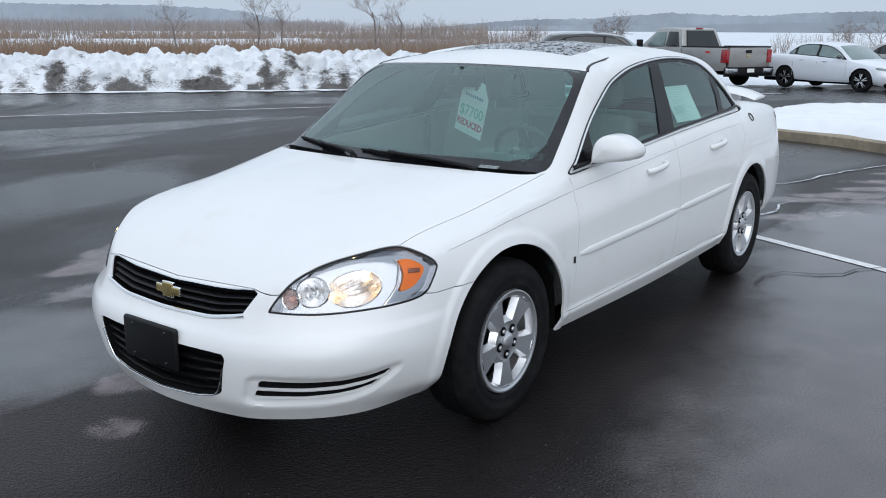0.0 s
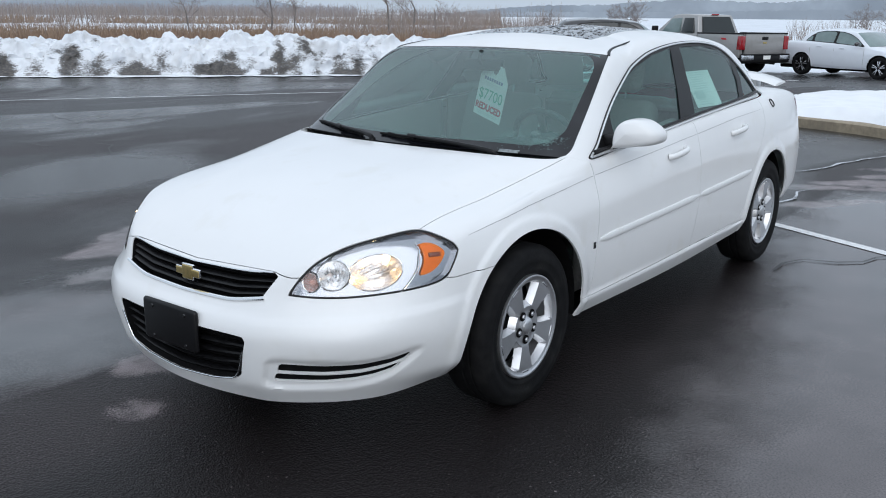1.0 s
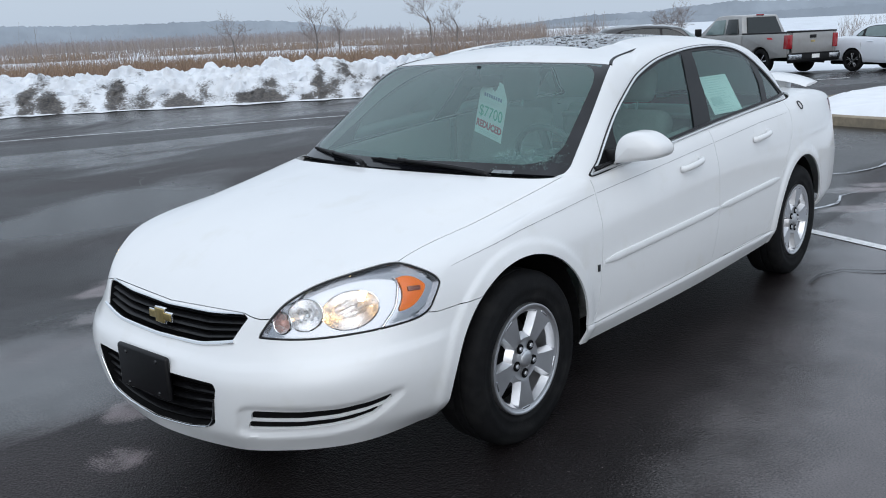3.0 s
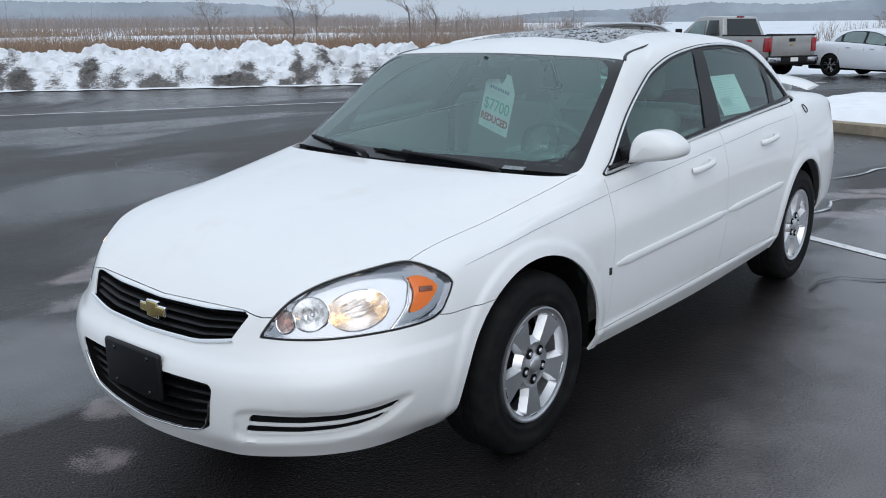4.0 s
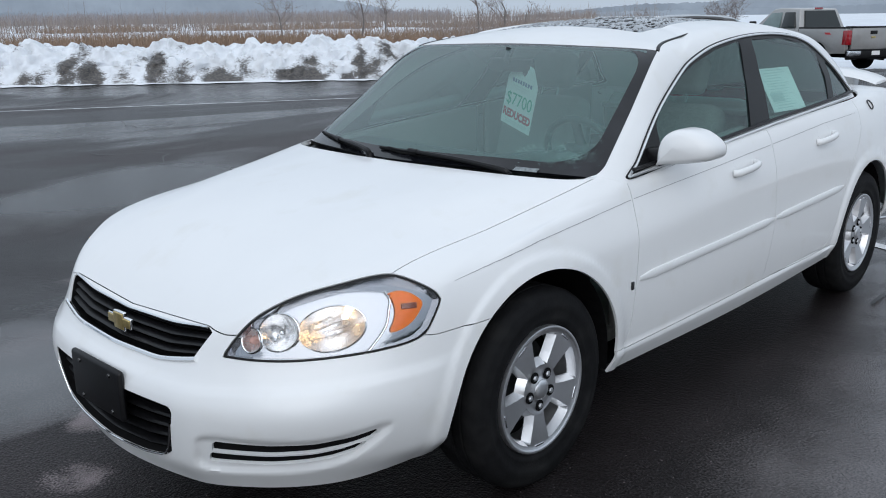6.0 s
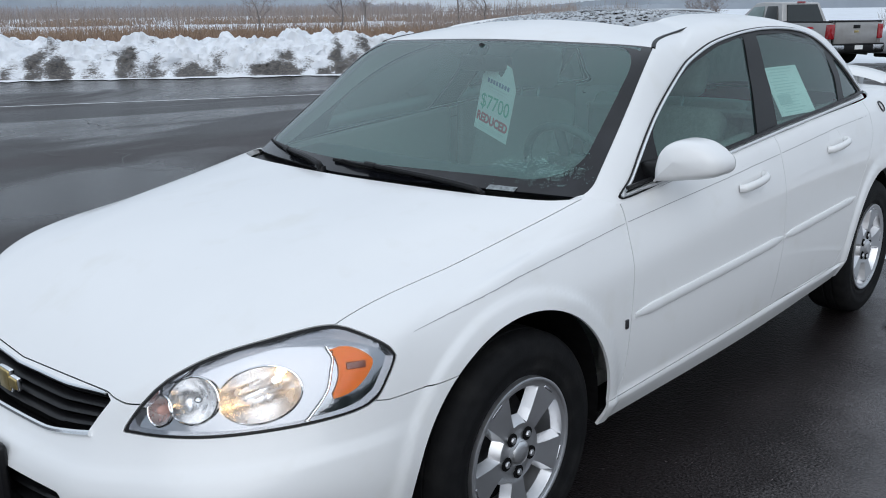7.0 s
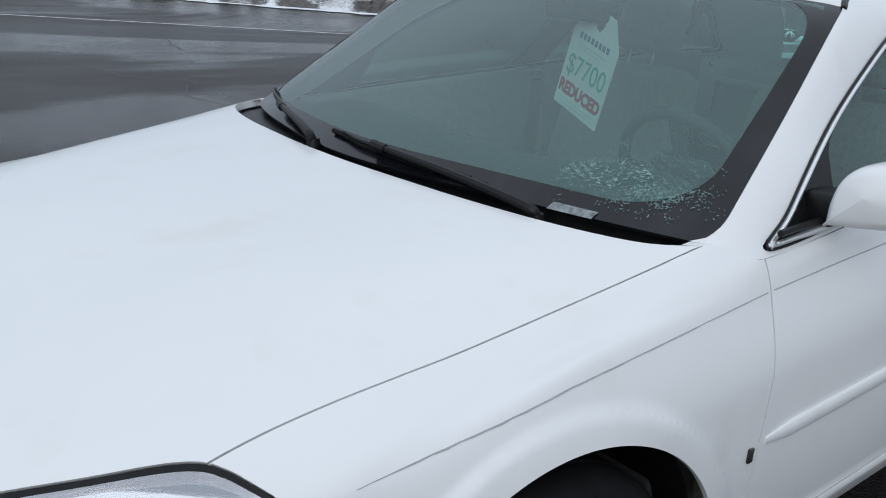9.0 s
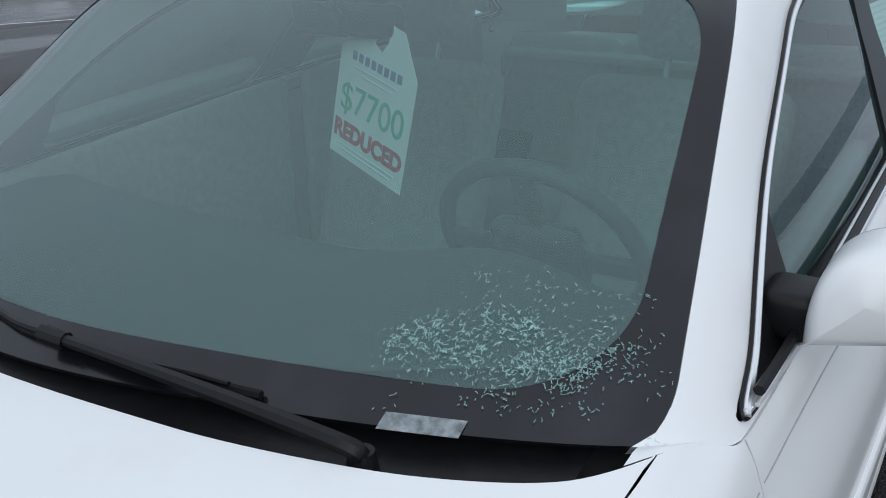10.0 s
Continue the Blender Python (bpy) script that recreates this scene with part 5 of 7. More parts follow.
def lettering(text, size, at, rot, material, parent, name, stretch=1.0):
    """Built-in letters as a mesh, centred on a place."""
    cu = bpy.data.curves.new(name, "FONT")
    cu.body, cu.size, cu.align_x, cu.align_y, cu.extrude, cu.offset = text, size, "CENTER", "CENTER", 0.0002, size * (0.05 if text.isalpha() else 0.004)
    tmp = bpy.data.objects.new("tmp", cu)
    scene.collection.objects.link(tmp)
    me = bpy.data.meshes.new_from_object(tmp.evaluated_get(bpy.context.evaluated_depsgraph_get()))
    bpy.data.objects.remove(tmp)
    me.transform(Matrix.Diagonal((stretch, 1, 1, 1)))
    me.transform(Matrix.Translation(at) @ rot)
    me.name = name
    me.materials.clear()
    return part_mesh(name, me, material, parent, "", 0)


# the price tag on the mirror
tag_y = Vector((0, .23, .973)).normalized()
tag_z = Vector((.266, .945, -.19)).cross(tag_y).normalized()
tag_x = tag_y.cross(tag_z)
tag_m = Matrix.Translation((-.904, .030, 1.024)) @ Matrix((tag_x, tag_y, tag_z)).transposed().to_4x4()
hw = .109
outline = [(-hw, 0), (hw, 0), (hw, .207), (.06, .278), (.018, .282), (.022, .25), (.006, .228), (-.016, .236), (-.012, .256), (-.035, .284), (-.06, .278), (-hw, .207)]
n = len(outline)
v = [tag_m @ Vector((x, y, z)) for z in (-.0006, .0006) for x, y in outline]
f = [tuple(range(n))[::-1], tuple(range(n, 2 * n))] + [(i, (i + 1) % n, n + (i + 1) % n, n + i) for i in range(n)]
tag = tagged(from_arrays("price_tag", v, f, PAPER, None, "white paper price tag hanging inside the windshield", 0), category="price tag")
lettering("REDUCED", .046, (0, 0, 0), tag_m @ pose(0, .052, .0016), RED_INK, tag, "tag_word", .98)
lettering("$7700", .076, (0, 0, 0), tag_m @ pose(0, .117, .0016, 0, 0, 1), GREEN_INK, tag, "tag_price", .98)


def ink_bar(x0, y0, x1, y1, material, parent, m, name="ink_bar"):
    rounded(name, x0, y0, .0008, x1, y1, .0016, 0, material, parent, m)


for i in range(8):
    ink_bar(-.072 + .0185 * i, .191, -.0595 + .0185 * i, .207, BLUE_INK, tag, tag_m)
ink_bar(-.060, .176, .060, .180, PALE_INK, tag, tag_m)
ink_bar(-.045, .166, .045, .169, PALE_INK, tag, tag_m)
ink_bar(-.085, .022, .085, .025, PALE_INK, tag, tag_m)
ink_bar(-.075, .013, .075, .016, PALE_INK, tag, tag_m)

# sheet of paper inside the rear door's window
m = Matrix.Translation((-1.965, .755, 1.155)) @ pose(0, 0, 0, 90 - 30, 0, 176)
sheet = rounded("window_sticker", -.15, -.108, -.0006, .15, .108, .0006, 0, PAPER, None, m)
tagged(sheet, "white printed paper sheet behind the rear side window", "paper")
for i in range(15):
    wd = rnd.uniform(.09, .13)
    ink_bar(-wd, .095 - .0135 * i, wd * rnd.uniform(.2, 1), .0985 - .0135 * i, PALE_INK, sheet, m)
ink_bar(-.12, -.06, -.01, -.015, PALE_INK, sheet, m)

# ---- ground ----
def wet_asphalt():
    """Worn asphalt, part damp and part filmed with water: patches differ in tone and gloss."""
    m = bpy.data.materials.new("wet_asphalt")
    m.use_nodes = True
    nt = m.node_tree
    b = nt.nodes["Principled BSDF"]
    ln = nt.links.new
    coord = nt.nodes.new("ShaderNodeTexCoord")
    mp = nt.nodes.new("ShaderNodeMapping")
    mp.inputs["Rotation"].default_value = (0, 0, radians(-30))
    mp.inputs["Scale"].default_value = (0.45, 1.0, 1.0)
    ln(coord.outputs["Object"], mp.inputs[0])

    def noise_of(scale, detail, lo, hi, to0, to1, vec=None, dist=0.0):
        n = nt.nodes.new("ShaderNodeTexNoise")
        n.inputs["Scale"].default_value, n.inputs["Detail"].default_value, n.inputs["Distortion"].default_value = scale, detail, dist
        ln(vec or coord.outputs["Object"], n.inputs["Vector"])
        r = nt.nodes.new("ShaderNodeMapRange")
        for key, val in zip(("From Min", "From Max", "To Min", "To Max"), (lo, hi, to0, to1)):
            r.inputs[key].default_value = val
        ln(n.outputs[0], r.inputs[0])
        return r.outputs[0]

    def math_node(op, a, c):
        n = nt.nodes.new("ShaderNodeMath")
        n.operation = op
        for i, v in enumerate((a, c)):
            if isinstance(v, (int, float)):
                n.inputs[i].default_value = v
            else:
                ln(v, n.inputs[i])
        return n.outputs[0]

    def mask_of(attr, edge, scale, stipple):
        at = nt.nodes.new("ShaderNodeAttribute")
        at.attribute_name = attr
        jag = math_node("ADD", noise_of(scale, 6, 0.25, 0.75, -0.4, 0.4), math_node("MULTIPLY", math_node("SUBTRACT", stipple, 0.5), 0.45))
        r = nt.nodes.new("ShaderNodeMapRange")
        r.inputs["From Min"].default_value, r.inputs["From Max"].default_value = 0.5 - edge, 0.5 + edge
        there = math_node("MINIMUM", math_node("MULTIPLY", at.outputs["Fac"], 4.0), 1.0)
        ln(math_node("ADD", at.outputs["Fac"], math_node("MULTIPLY", math_node("MULTIPLY", jag, there), 0.50)), r.inputs[0])
        return r.outputs[0]

    def blend(f, a, c):
        n = nt.nodes.new("ShaderNodeMix")
        ln(f, n.inputs[0])
        for i, v in ((2, a), (3, c)):
            if isinstance(v, (int, float)):
                n.inputs[i].default_value = v
            else:
                ln(v, n.inputs[i])
        return n.outputs[0]

    grit = noise_of(120, 3, 0.34, 0.68, 0.0, 1.0)
    wet = mask_of("wet", 0.30, 2.6, grit)
    slush = math_node("MULTIPLY", mask_of("slush", 0.10, 5.0, grit), 0.85)
    # broad sheets of thin water with fairly clear edges between stretches that have begun to dry
    film = noise_of(0.21, 7, 0.485, 0.535, 0, 1, mp.outputs[0], 0.9)
    dry = noise_of(0.55, 6, 0.47, 0.60, 0, 1, mp.outputs[0], 0.5)
    speck = noise_of(75, 2, 0.69, 0.74, 0, 1)
    tone = math_node("ADD", math_node("MULTIPLY", film, 0.008), math_node("ADD", math_node("MULTIPLY", dry, 0.014), 0.009))
    tone = math_node("MULTIPLY", tone, math_node("ADD", math_node("MULTIPLY", grit, 2.3), 0.1))
    tone = math_node("ADD", tone, math_node("MULTIPLY", speck, 0.14))
    # standing water also gets a paler base tone, sky sheen put into the colour
    tone = blend(wet, tone, math_node("MULTIPLY", noise_of(3.0, 5, 0.3, 0.7, 0.045, 0.08), math_node("ADD", math_node("MULTIPLY", grit, 0.6), 0.7)))
    tone = blend(slush, tone, noise_of(7.0, 5, 0.3, 0.7, 0.11, 0.24))
    col = nt.nodes.new("ShaderNodeCombineColor")
    warm = blend(film, 1.22, 1.04)
    ln(math_node("MULTIPLY", tone, warm), col.inputs[0])
    ln(math_node("MULTIPLY", tone, 1.02), col.inputs[1])
    ln(math_node("MULTIPLY", tone, 1.04), col.inputs[2])
    ln(col.outputs[0], b.inputs["Base Color"])
    rough = math_node("ADD", blend(film, 0.36, 0.22), math_node("MULTIPLY", dry, 0.10))
    rough = blend(wet, rough, noise_of(6.0, 4, 0.3, 0.7, 0.07, 0.16))
    rough = blend(slush, rough, 0.3)
    ln(rough, b.inputs["Roughness"])
    ln(blend(wet, blend(film, 0.12, 0.17), 0.74), b.inputs["Specular IOR Level"])
    pebble = nt.nodes.new("ShaderNodeTexVoronoi")
    pebble.inputs["Scale"].default_value = 130
    ln(coord.outputs["Object"], pebble.inputs["Vector"])
    bump = nt.nodes.new("ShaderNodeBump")
    bump.inputs["Distance"].default_value = 0.004
    ln(blend(wet, blend(film, 0.55, 0.36), 0.08), bump.inputs["Strength"])
    ln(math_node("ADD", pebble.outputs["Distance"], math_node("MULTIPLY", noise_of(45, 4, 0.3, 0.7, 0, 1), 0.6)), bump.inputs["Height"])
    ln(bump.outputs[0], b.inputs["Normal"])
    return m


ASPHALT = wet_asphalt()
SNOW = node_material("snow", (0.82, 0.84, 0.87), 0.7, grain=0.05, scale=3, bump=0.4, bump_scale=24)
FIELD_SNOW = node_material("field_snow", (0.70, 0.74, 0.79), 0.8, grain=0.08, scale=0.6, stain=(0.62, 0.65, 0.69), stain_scale=0.12)


def bank_material():
    """Old snow with frozen soil showing where the plough cut it."""
    m = node_material("bank_snow", (0.73, 0.76, 0.80), 0.75, grain=0.06, scale=4, bump=0.5, bump_scale=14, stain=(0.56, 0.57, 0.58), stain_scale=1.6, stain_low=0.55, stain_high=0.75)
    nt = m.node_tree
    ln = nt.links.new
    b = nt.nodes["Principled BSDF"]
    snow = b.inputs["Base Color"].links[0].from_socket
    att = nt.nodes.new("ShaderNodeAttribute")
    att.attribute_name = "dirt"
    coord = nt.nodes.new("ShaderNodeTexCoord")
    n = nt.nodes.new("ShaderNodeTexNoise")
    n.inputs["Scale"].default_value, n.inputs["Detail"].default_value, n.inputs["Roughness"].default_value = 2.6, 8, 0.65
    flat_map = nt.nodes.new("ShaderNodeMapping")
    flat_map.inputs["Scale"].default_value = (1, 1, 2.3)
    ln(coord.outputs["Object"], flat_map.inputs[0])
    ln(flat_map.outputs[0], n.inputs["Vector"])
    fine_n = nt.nodes.new("ShaderNodeTexNoise")
    fine_n.inputs["Scale"].default_value, fine_n.inputs["Detail"].default_value, fine_n.inputs["Roughness"].default_value = 13, 6, 0.75
    ln(flat_map.outputs[0], fine_n.inputs["Vector"])

    def plus(a, b_, k):
        one = nt.nodes.new("ShaderNodeMath")
        one.operation = "MULTIPLY_ADD"
        ln(b_, one.inputs[0])
        one.inputs[1].default_value = k
        ln(a, one.inputs[2])
        return one.outputs[0]

    total = plus(plus(att.outputs["Fac"], n.outputs[0], 0.9), fine_n.outputs[0], 1.1)
    rng = nt.nodes.new("ShaderNodeMapRange")
    rng.inputs["From Min"].default_value, rng.inputs["From Max"].default_value = 1.24, 1.48
    rng.inputs["To Max"].default_value = 0.93
    ln(total, rng.inputs[0])
    soil = nt.nodes.new("ShaderNodeValToRGB")
    soil.color_ramp.elements[0].position, soil.color_ramp.elements[0].color = 0.42, (0.008, 0.007, 0.006, 1)
    soil.color_ramp.elements[1].position, soil.color_ramp.elements[1].color = 0.62, (0.12, 0.10, 0.085, 1)
    ln(fine_n.outputs[0], soil.inputs[0])
    mix = nt.nodes.new("ShaderNodeMix")
    mix.data_type = "RGBA"
    ln(rng.outputs[0], mix.inputs[0])
    ln(snow, mix.inputs[6])
    ln(soil.outputs[0], mix.inputs[7])
    ln(mix.outputs[2], b.inputs["Base Color"])
    return m


BANK_SNOW = bank_material()
CONCRETE = node_material("kerb_concrete", (0.30, 0.25, 0.18), 0.8, grain=0.2, scale=14, bump=0.3, bump_scale=60, stain=(0.17, 0.145, 0.11), stain_scale=1.5, stain_low=0.45, stain_high=0.7)
LINE_PAINT = node_material("line_paint", (0.74, 0.75, 0.76), 0.5, grain=0.12, scale=20, stain=(0.34, 0.34, 0.35), stain_scale=9, stain_low=0.60, stain_high=0.75)
EDGE_PAINT = node_material("edge_paint", (0.72, 0.73, 0.75), 0.5, grain=0.12, scale=12)
SLUSH = node_material("thin_ice", (0.45, 0.47, 0.50), 0.25, grain=0.2, scale=8, bump=0.2, bump_scale=40, stain=(0.09, 0.095, 0.10), stain_scale=5, stain_low=0.46, stain_high=0.6)
CRACK = node_material("crack_filler", (0.016, 0.015, 0.015), 0.4, grain=0.2, scale=30)


def ground_z(x, y):
    s = 0.8 * (2.87 - x) + 0.6 * (2.70 - y)
    t = np.clip(s - 7, 0, 45)
    return -0.014 * t * t / (t + 1.5)


def sheet_grid(name, xs, ys, keep, lift, material):
    x, y = np.meshgrid(xs, ys, indexing="ij")
    p = np.stack((x, y, ground_z(x, y) + lift), -1)
    i, j = np.meshgrid(np.arange(len(xs) - 1), np.arange(len(ys) - 1), indexing="ij")
    k = (i * len(ys) + j).ravel()
    n = len(ys)
    f = np.stack((k, k + n, k + n + 1, k + 1), 1)
    cen = p.reshape(-1, 3)[f].mean(1)
    f = f[keep(cen[:, 0], cen[:, 1])]
    used, inv = np.unique(f, return_inverse=True)
    return from_arrays(name, p.reshape(-1, 3)[used], inv.reshape(-1, 4).tolist(), material)


far = np.concatenate((-np.geomspace(3000, 64, 22), np.linspace(-60, 60, 61), np.geomspace(64, 3000, 22)))
tagged(sheet_grid("ground", far, far, lambda x, y: np.ones(len(x), bool), -.02, FIELD_SNOW), "snow-covered ground reaching to the horizon", "ground", kind="structure")
# the lot: bounded by the snowbank and by the row of parked cars
BANK_A, BANK_DIR = np.array((-8.8, -22.2)), np.array((-.78, .62))
BANK_N = np.array((-.62, -.78))


def behind_bank(x, y):
    return (x - BANK_A[0]) * BANK_N[0] + (y - BANK_A[1]) * BANK_N[1]


def on_lot(x, y):
    return (behind_bank(x, y) < .5) & ((x + 31.2) * -.94 + (y + 6) * .33 < 1.7) & (y < 60) & (x < 60)


near_x = np.concatenate((np.linspace(-40, -11, 59)[:-1], np.linspace(-11, 3, 176)[:-1], np.linspace(3, 60, 115)))
near_y = np.concatenate((np.linspace(-60, -6, 109)[:-1], np.linspace(-6, 6, 151)[:-1], np.linspace(6, 60, 109)))
ROAD = tagged(sheet_grid("road", near_x, near_y, on_lot, 0.0, ASPHALT), "dark wet asphalt of the parking lot with puddles and slush", "road", kind="structure")


def smooth_loop(points, each=10, jag=0.0, seed=1):
    pts = np.array(points, float)
    n = len(pts)
    rr = random.Random(seed)
    fine = []
    for i in range(n):
        p0, p1, p2, p3 = (pts[(i + k) % n] for k in (-1, 0, 1, 2))
        for t in np.linspace(0, 1, each, endpoint=False):
            q = 0.5 * (2 * p1 + (p2 - p0) * t + (2 * p0 - 5 * p1 + 4 * p2 - p3) * t * t + (3 * p1 - p0 - 3 * p2 + p3) * t ** 3)
            a = Vector((q[0] * 3.1, q[1] * 3.1, seed))
            q = q + jag * np.array((noise.noise(a) + .5 * noise.noise(a * 3.7), noise.noise(a + Vector((9, 4, 2))) + .5 * noise.noise(a * 3.3 + Vector((3, 1, 7)))))
            fine.append(q)
    return np.array(fine)


# the second outline reaches over ground that looks pale by mirroring the sky
PUDDLES = ([(.62, -1.98), (.20, -1.74), (.35, -1.2), (.75, -.85), (1.05, -.95), (1.45, -1.2), (1.9, -1.9), (2.3, -3.6), (1.5, -3.3), (1.0, -2.35)],
           [(-2.75, 1.05), (-4.2, .72), (-5.3, .75), (-6.2, 1.2), (-7.9, 1.15), (-9.4, 1.1), (-8.6, 2.6), (-6.6, 4.6), (-3.2, 5.4), (-.2, 4.8), (1.2, 3.4), (.82, 2.25), (.30, 1.72), (-.5, 1.52), (-1.5, 1.40), (-2.2, 1.24)],
           [(-5.2, -3.3), (-6.8, -3.2), (-8.6, -4.2), (-9.0, -5.4), (-7.2, -5.2), (-5.6, -4.4)])
SLUSHES = ([(.02, -2.60), (-.30, -2.35), (-.15, -2.0), (-.75, -2.3), (-1.4, -2.7), (-.95, -3.0), (-.75, -3.12), (-.35, -2.85)], [(.33, -2.12), (.10, -2.0), (-.1, -1.85), (-.25, -2.05), (.0, -2.25)],
           [(.88, -.72), (.70, -.52), (.56, -.62), (.66, -.82)], [(1.10, -.33), (1.0, -.20), (.93, -.28), (1.02, -.40)])


def puddle_masks():
    """Where water stands and where slush lies, as soft masks on the asphalt."""
    me = ROAD.data
    co = np.empty(len(me.vertices) * 3)
    me.vertices.foreach_get("co", co)
    co = co.reshape(-1, 3)
    flat_axes = lambda p, w: (p[:, 0], p[:, 1])

    def mask(shapes, soft):
        out = np.zeros(len(co))
        for k in shapes:
            sd = poly_field(k, flat_axes, None, 6)(co, None)
            sd = np.where(np.abs(sd - .1) < 1e-9, 9, sd)
            out = np.maximum(out, np.clip(.5 - sd / soft, 0, 1))
        return out

    wet, slush = mask(PUDDLES, 1.0), mask(SLUSHES, .30)
    for cx, cy, ln_, wd in STREAKS:
        a = radians(128)
        u = (co[:, 0] - cx) * math.cos(a) + (co[:, 1] - cy) * math.sin(a)
        v = -(co[:, 0] - cx) * math.sin(a) + (co[:, 1] - cy) * math.cos(a)
        slush = np.maximum(slush, np.clip(1.05 - .55 * np.hypot(u / ln_, v / wd), 0, 1))
    for nm, val in (("wet", wet), ("slush", slush)):
        me.attributes.new(nm, "FLOAT", "POINT").data.foreach_set("value", val)


STREAKS = ((-5.75, .36, .40, .14), (-6.3, .72, .5, .17), (-6.1, 1.0, .3, .10), (-6.95, .92, .45, .14), (-7.6, 1.0, .5, .18), (-8.3, .95, .4, .12), (-4.9, .62, .4, .12), (-8.9, 1.15, .5, .17), (-5.3, .9, .3, .08), (-7.2, 1.35, .3, .08))
puddle_masks()


def ribbon(name, pts, width, material, label, category, lift=.005, wob=0.0):
    verts, faces = [], []
    pts = np.array(pts, float)
    seg = np.concatenate(([0], np.cumsum(np.hypot(*np.diff(pts, axis=0).T))))
    s = np.linspace(0, seg[-1], max(8, int(seg[-1] / .25)))
    c = np.stack((np.interp(s, seg, pts[:, 0]), np.interp(s, seg, pts[:, 1])), -1)
    t = np.gradient(c, axis=0)
    t /= np.linalg.norm(t, axis=1)[:, None]
    for q, d in zip(c, t):
        k = wob * noise.noise(Vector((q[0] * 2.3, q[1] * 2.3, 3)))
        wd = width * (1 + (1.6 * noise.noise(Vector((q[0] * 5, q[1] * 5, 8))) if wob else 0)) / 2
        for sg in (-1, 1):
            x, y = q[0] - d[1] * (sg * wd + k), q[1] + d[0] * (sg * wd + k)
            verts.append((x, y, float(ground_z(x, y)) + lift))
    for i in range(len(s) - 1):
        faces.append((2 * i + 1, 2 * i, 2 * i + 2, 2 * i + 3))
    return tagged(from_arrays(name, verts, faces, material, None, "", 0), label, category, kind="structure")


ribbon("parking_line", [(-5.2, -2.35), (-3.93, .67), (-3.50, 1.62), (-2.2, 4.6)], .095, LINE_PAINT, "white painted parking line", "road marking", .004)
ribbon("edge_line", [(14.0, -23.6), (-5.65, -14.12), (-11.6, -11.15), (-24, -5.1)], .10, EDGE_PAINT, "thin white line along the drive", "road marking", .007)
ribbon("salt_line", [(-5.9, -.35), (-6.66, 0.0), (-7.3, .18), (-8.1, .32), (-8.86, .61), (-9.6, 1.0)], .03, SLUSH, "pale line of slush on the asphalt", "ice", .010, .25)
ribbon("salt_line", [(-4.6, .25), (-5.2, .42), (-5.7, .48)], .03, SLUSH, "pale line of slush on the asphalt", "ice", .010, .2)
ribbon("crack", [(-2.65, 1.02), (-2.95, 1.15), (-3.15, 1.38), (-3.42, 1.50), (-3.6, 1.75)], .016, CRACK, "dark crack in the asphalt", "crack", .009, .12)
ribbon("crack", [(-2.6, -4.1), (-3.04, -4.7), (-3.76, -4.85), (-3.5, -5.6), (-2.89, -5.82), (-2.88, -6.5), (-3.25, -7.43), (-2.84, -7.48), (-2.39, -8.19), (-2.23, -9.17)], .013, CRACK, "dark crack in the asphalt", "crack", .009, .4)

ribbon("crack", [(-4.9, -13.4), (-4.44, -10.11), (-4.8, -9.63), (-6.36, -10.6), (-8.2, -9.8)], .012, CRACK, "dark crack in the asphalt", "crack", .009, .3)
ribbon("crack", [(-3.25, -7.43), (-3.83, -7.26), (-5.2, -7.0), (-6.5, -6.2), (-8.8, -5.9)], .012, CRACK, "dark crack in the asphalt", "crack", .010, .3)

# island with kerb and snow
ISLAND = [(-11.15, -1.45), (-10.67, -.39), (-10.13, .36), (-9.2, 1.5), (-7.4, 4.4), (-9.5, 6.5), (-16.5, 2.0), (-18.3, -1.1), (-16.0, -2.75), (-12.8, -2.6), (-11.6, -2.1)]


def island():
    loop = smooth_loop(ISLAND, 10)
    c = loop.mean(0)
    rings = ((1.0, -.02), (1.0, .13), (.996, .148), (.985, .15), (.970, .15))
    verts, faces = [], []
    for f, h in rings:
        for q in loop:
            d = q - c
            d = d / np.linalg.norm(d)
            x, y = q - d * (1 - f) * 9
            verts.append((x, y, float(ground_z(x, y)) + h))
    n = len(loop)
    for i in range(len(rings) - 1):
        for k in range(n):
            l = (k + 1) % n
            faces.append((i * n + k, i * n + l, (i + 1) * n + l, (i + 1) * n + k))
    tagged(from_arrays("kerb", verts, faces, CONCRETE, None, "", 40), "tan concrete kerb round a planted island", "kerb", kind="structure")
    verts, faces = [], []
    steps = 14
    for i in range(steps + 1):
        f = 1 - i / steps
        for q in loop:
            d = q - c
            inset = .20 + .10 * noise.noise(Vector((q[0] * 1.3, q[1] * 1.3, 4)))
            e = c + d * f * (1 - inset / np.linalg.norm(d))
            lump = .08 * noise.noise(Vector((e[0] * .8, e[1] * .8, 1))) + .03 * noise.noise(Vector((e[0] * 3, e[1] * 3, 1)))
            h = .14 if i == 0 else .15 + (.14 + lump) * min(1, i / 2.2)
            verts.append((e[0], e[1], float(ground_z(e[0], e[1])) + h))
    for i in range(steps):
        for k in range(n):
            l = (k + 1) % n
            faces.append((i * n + k, i * n + l, (i + 1) * n + l, (i + 1) * n + k))
    tagged(from_arrays("island_snow", verts, faces, SNOW, None, "", 80), "clean snow heaped on the kerbed island", "snow", kind="structure")


island()


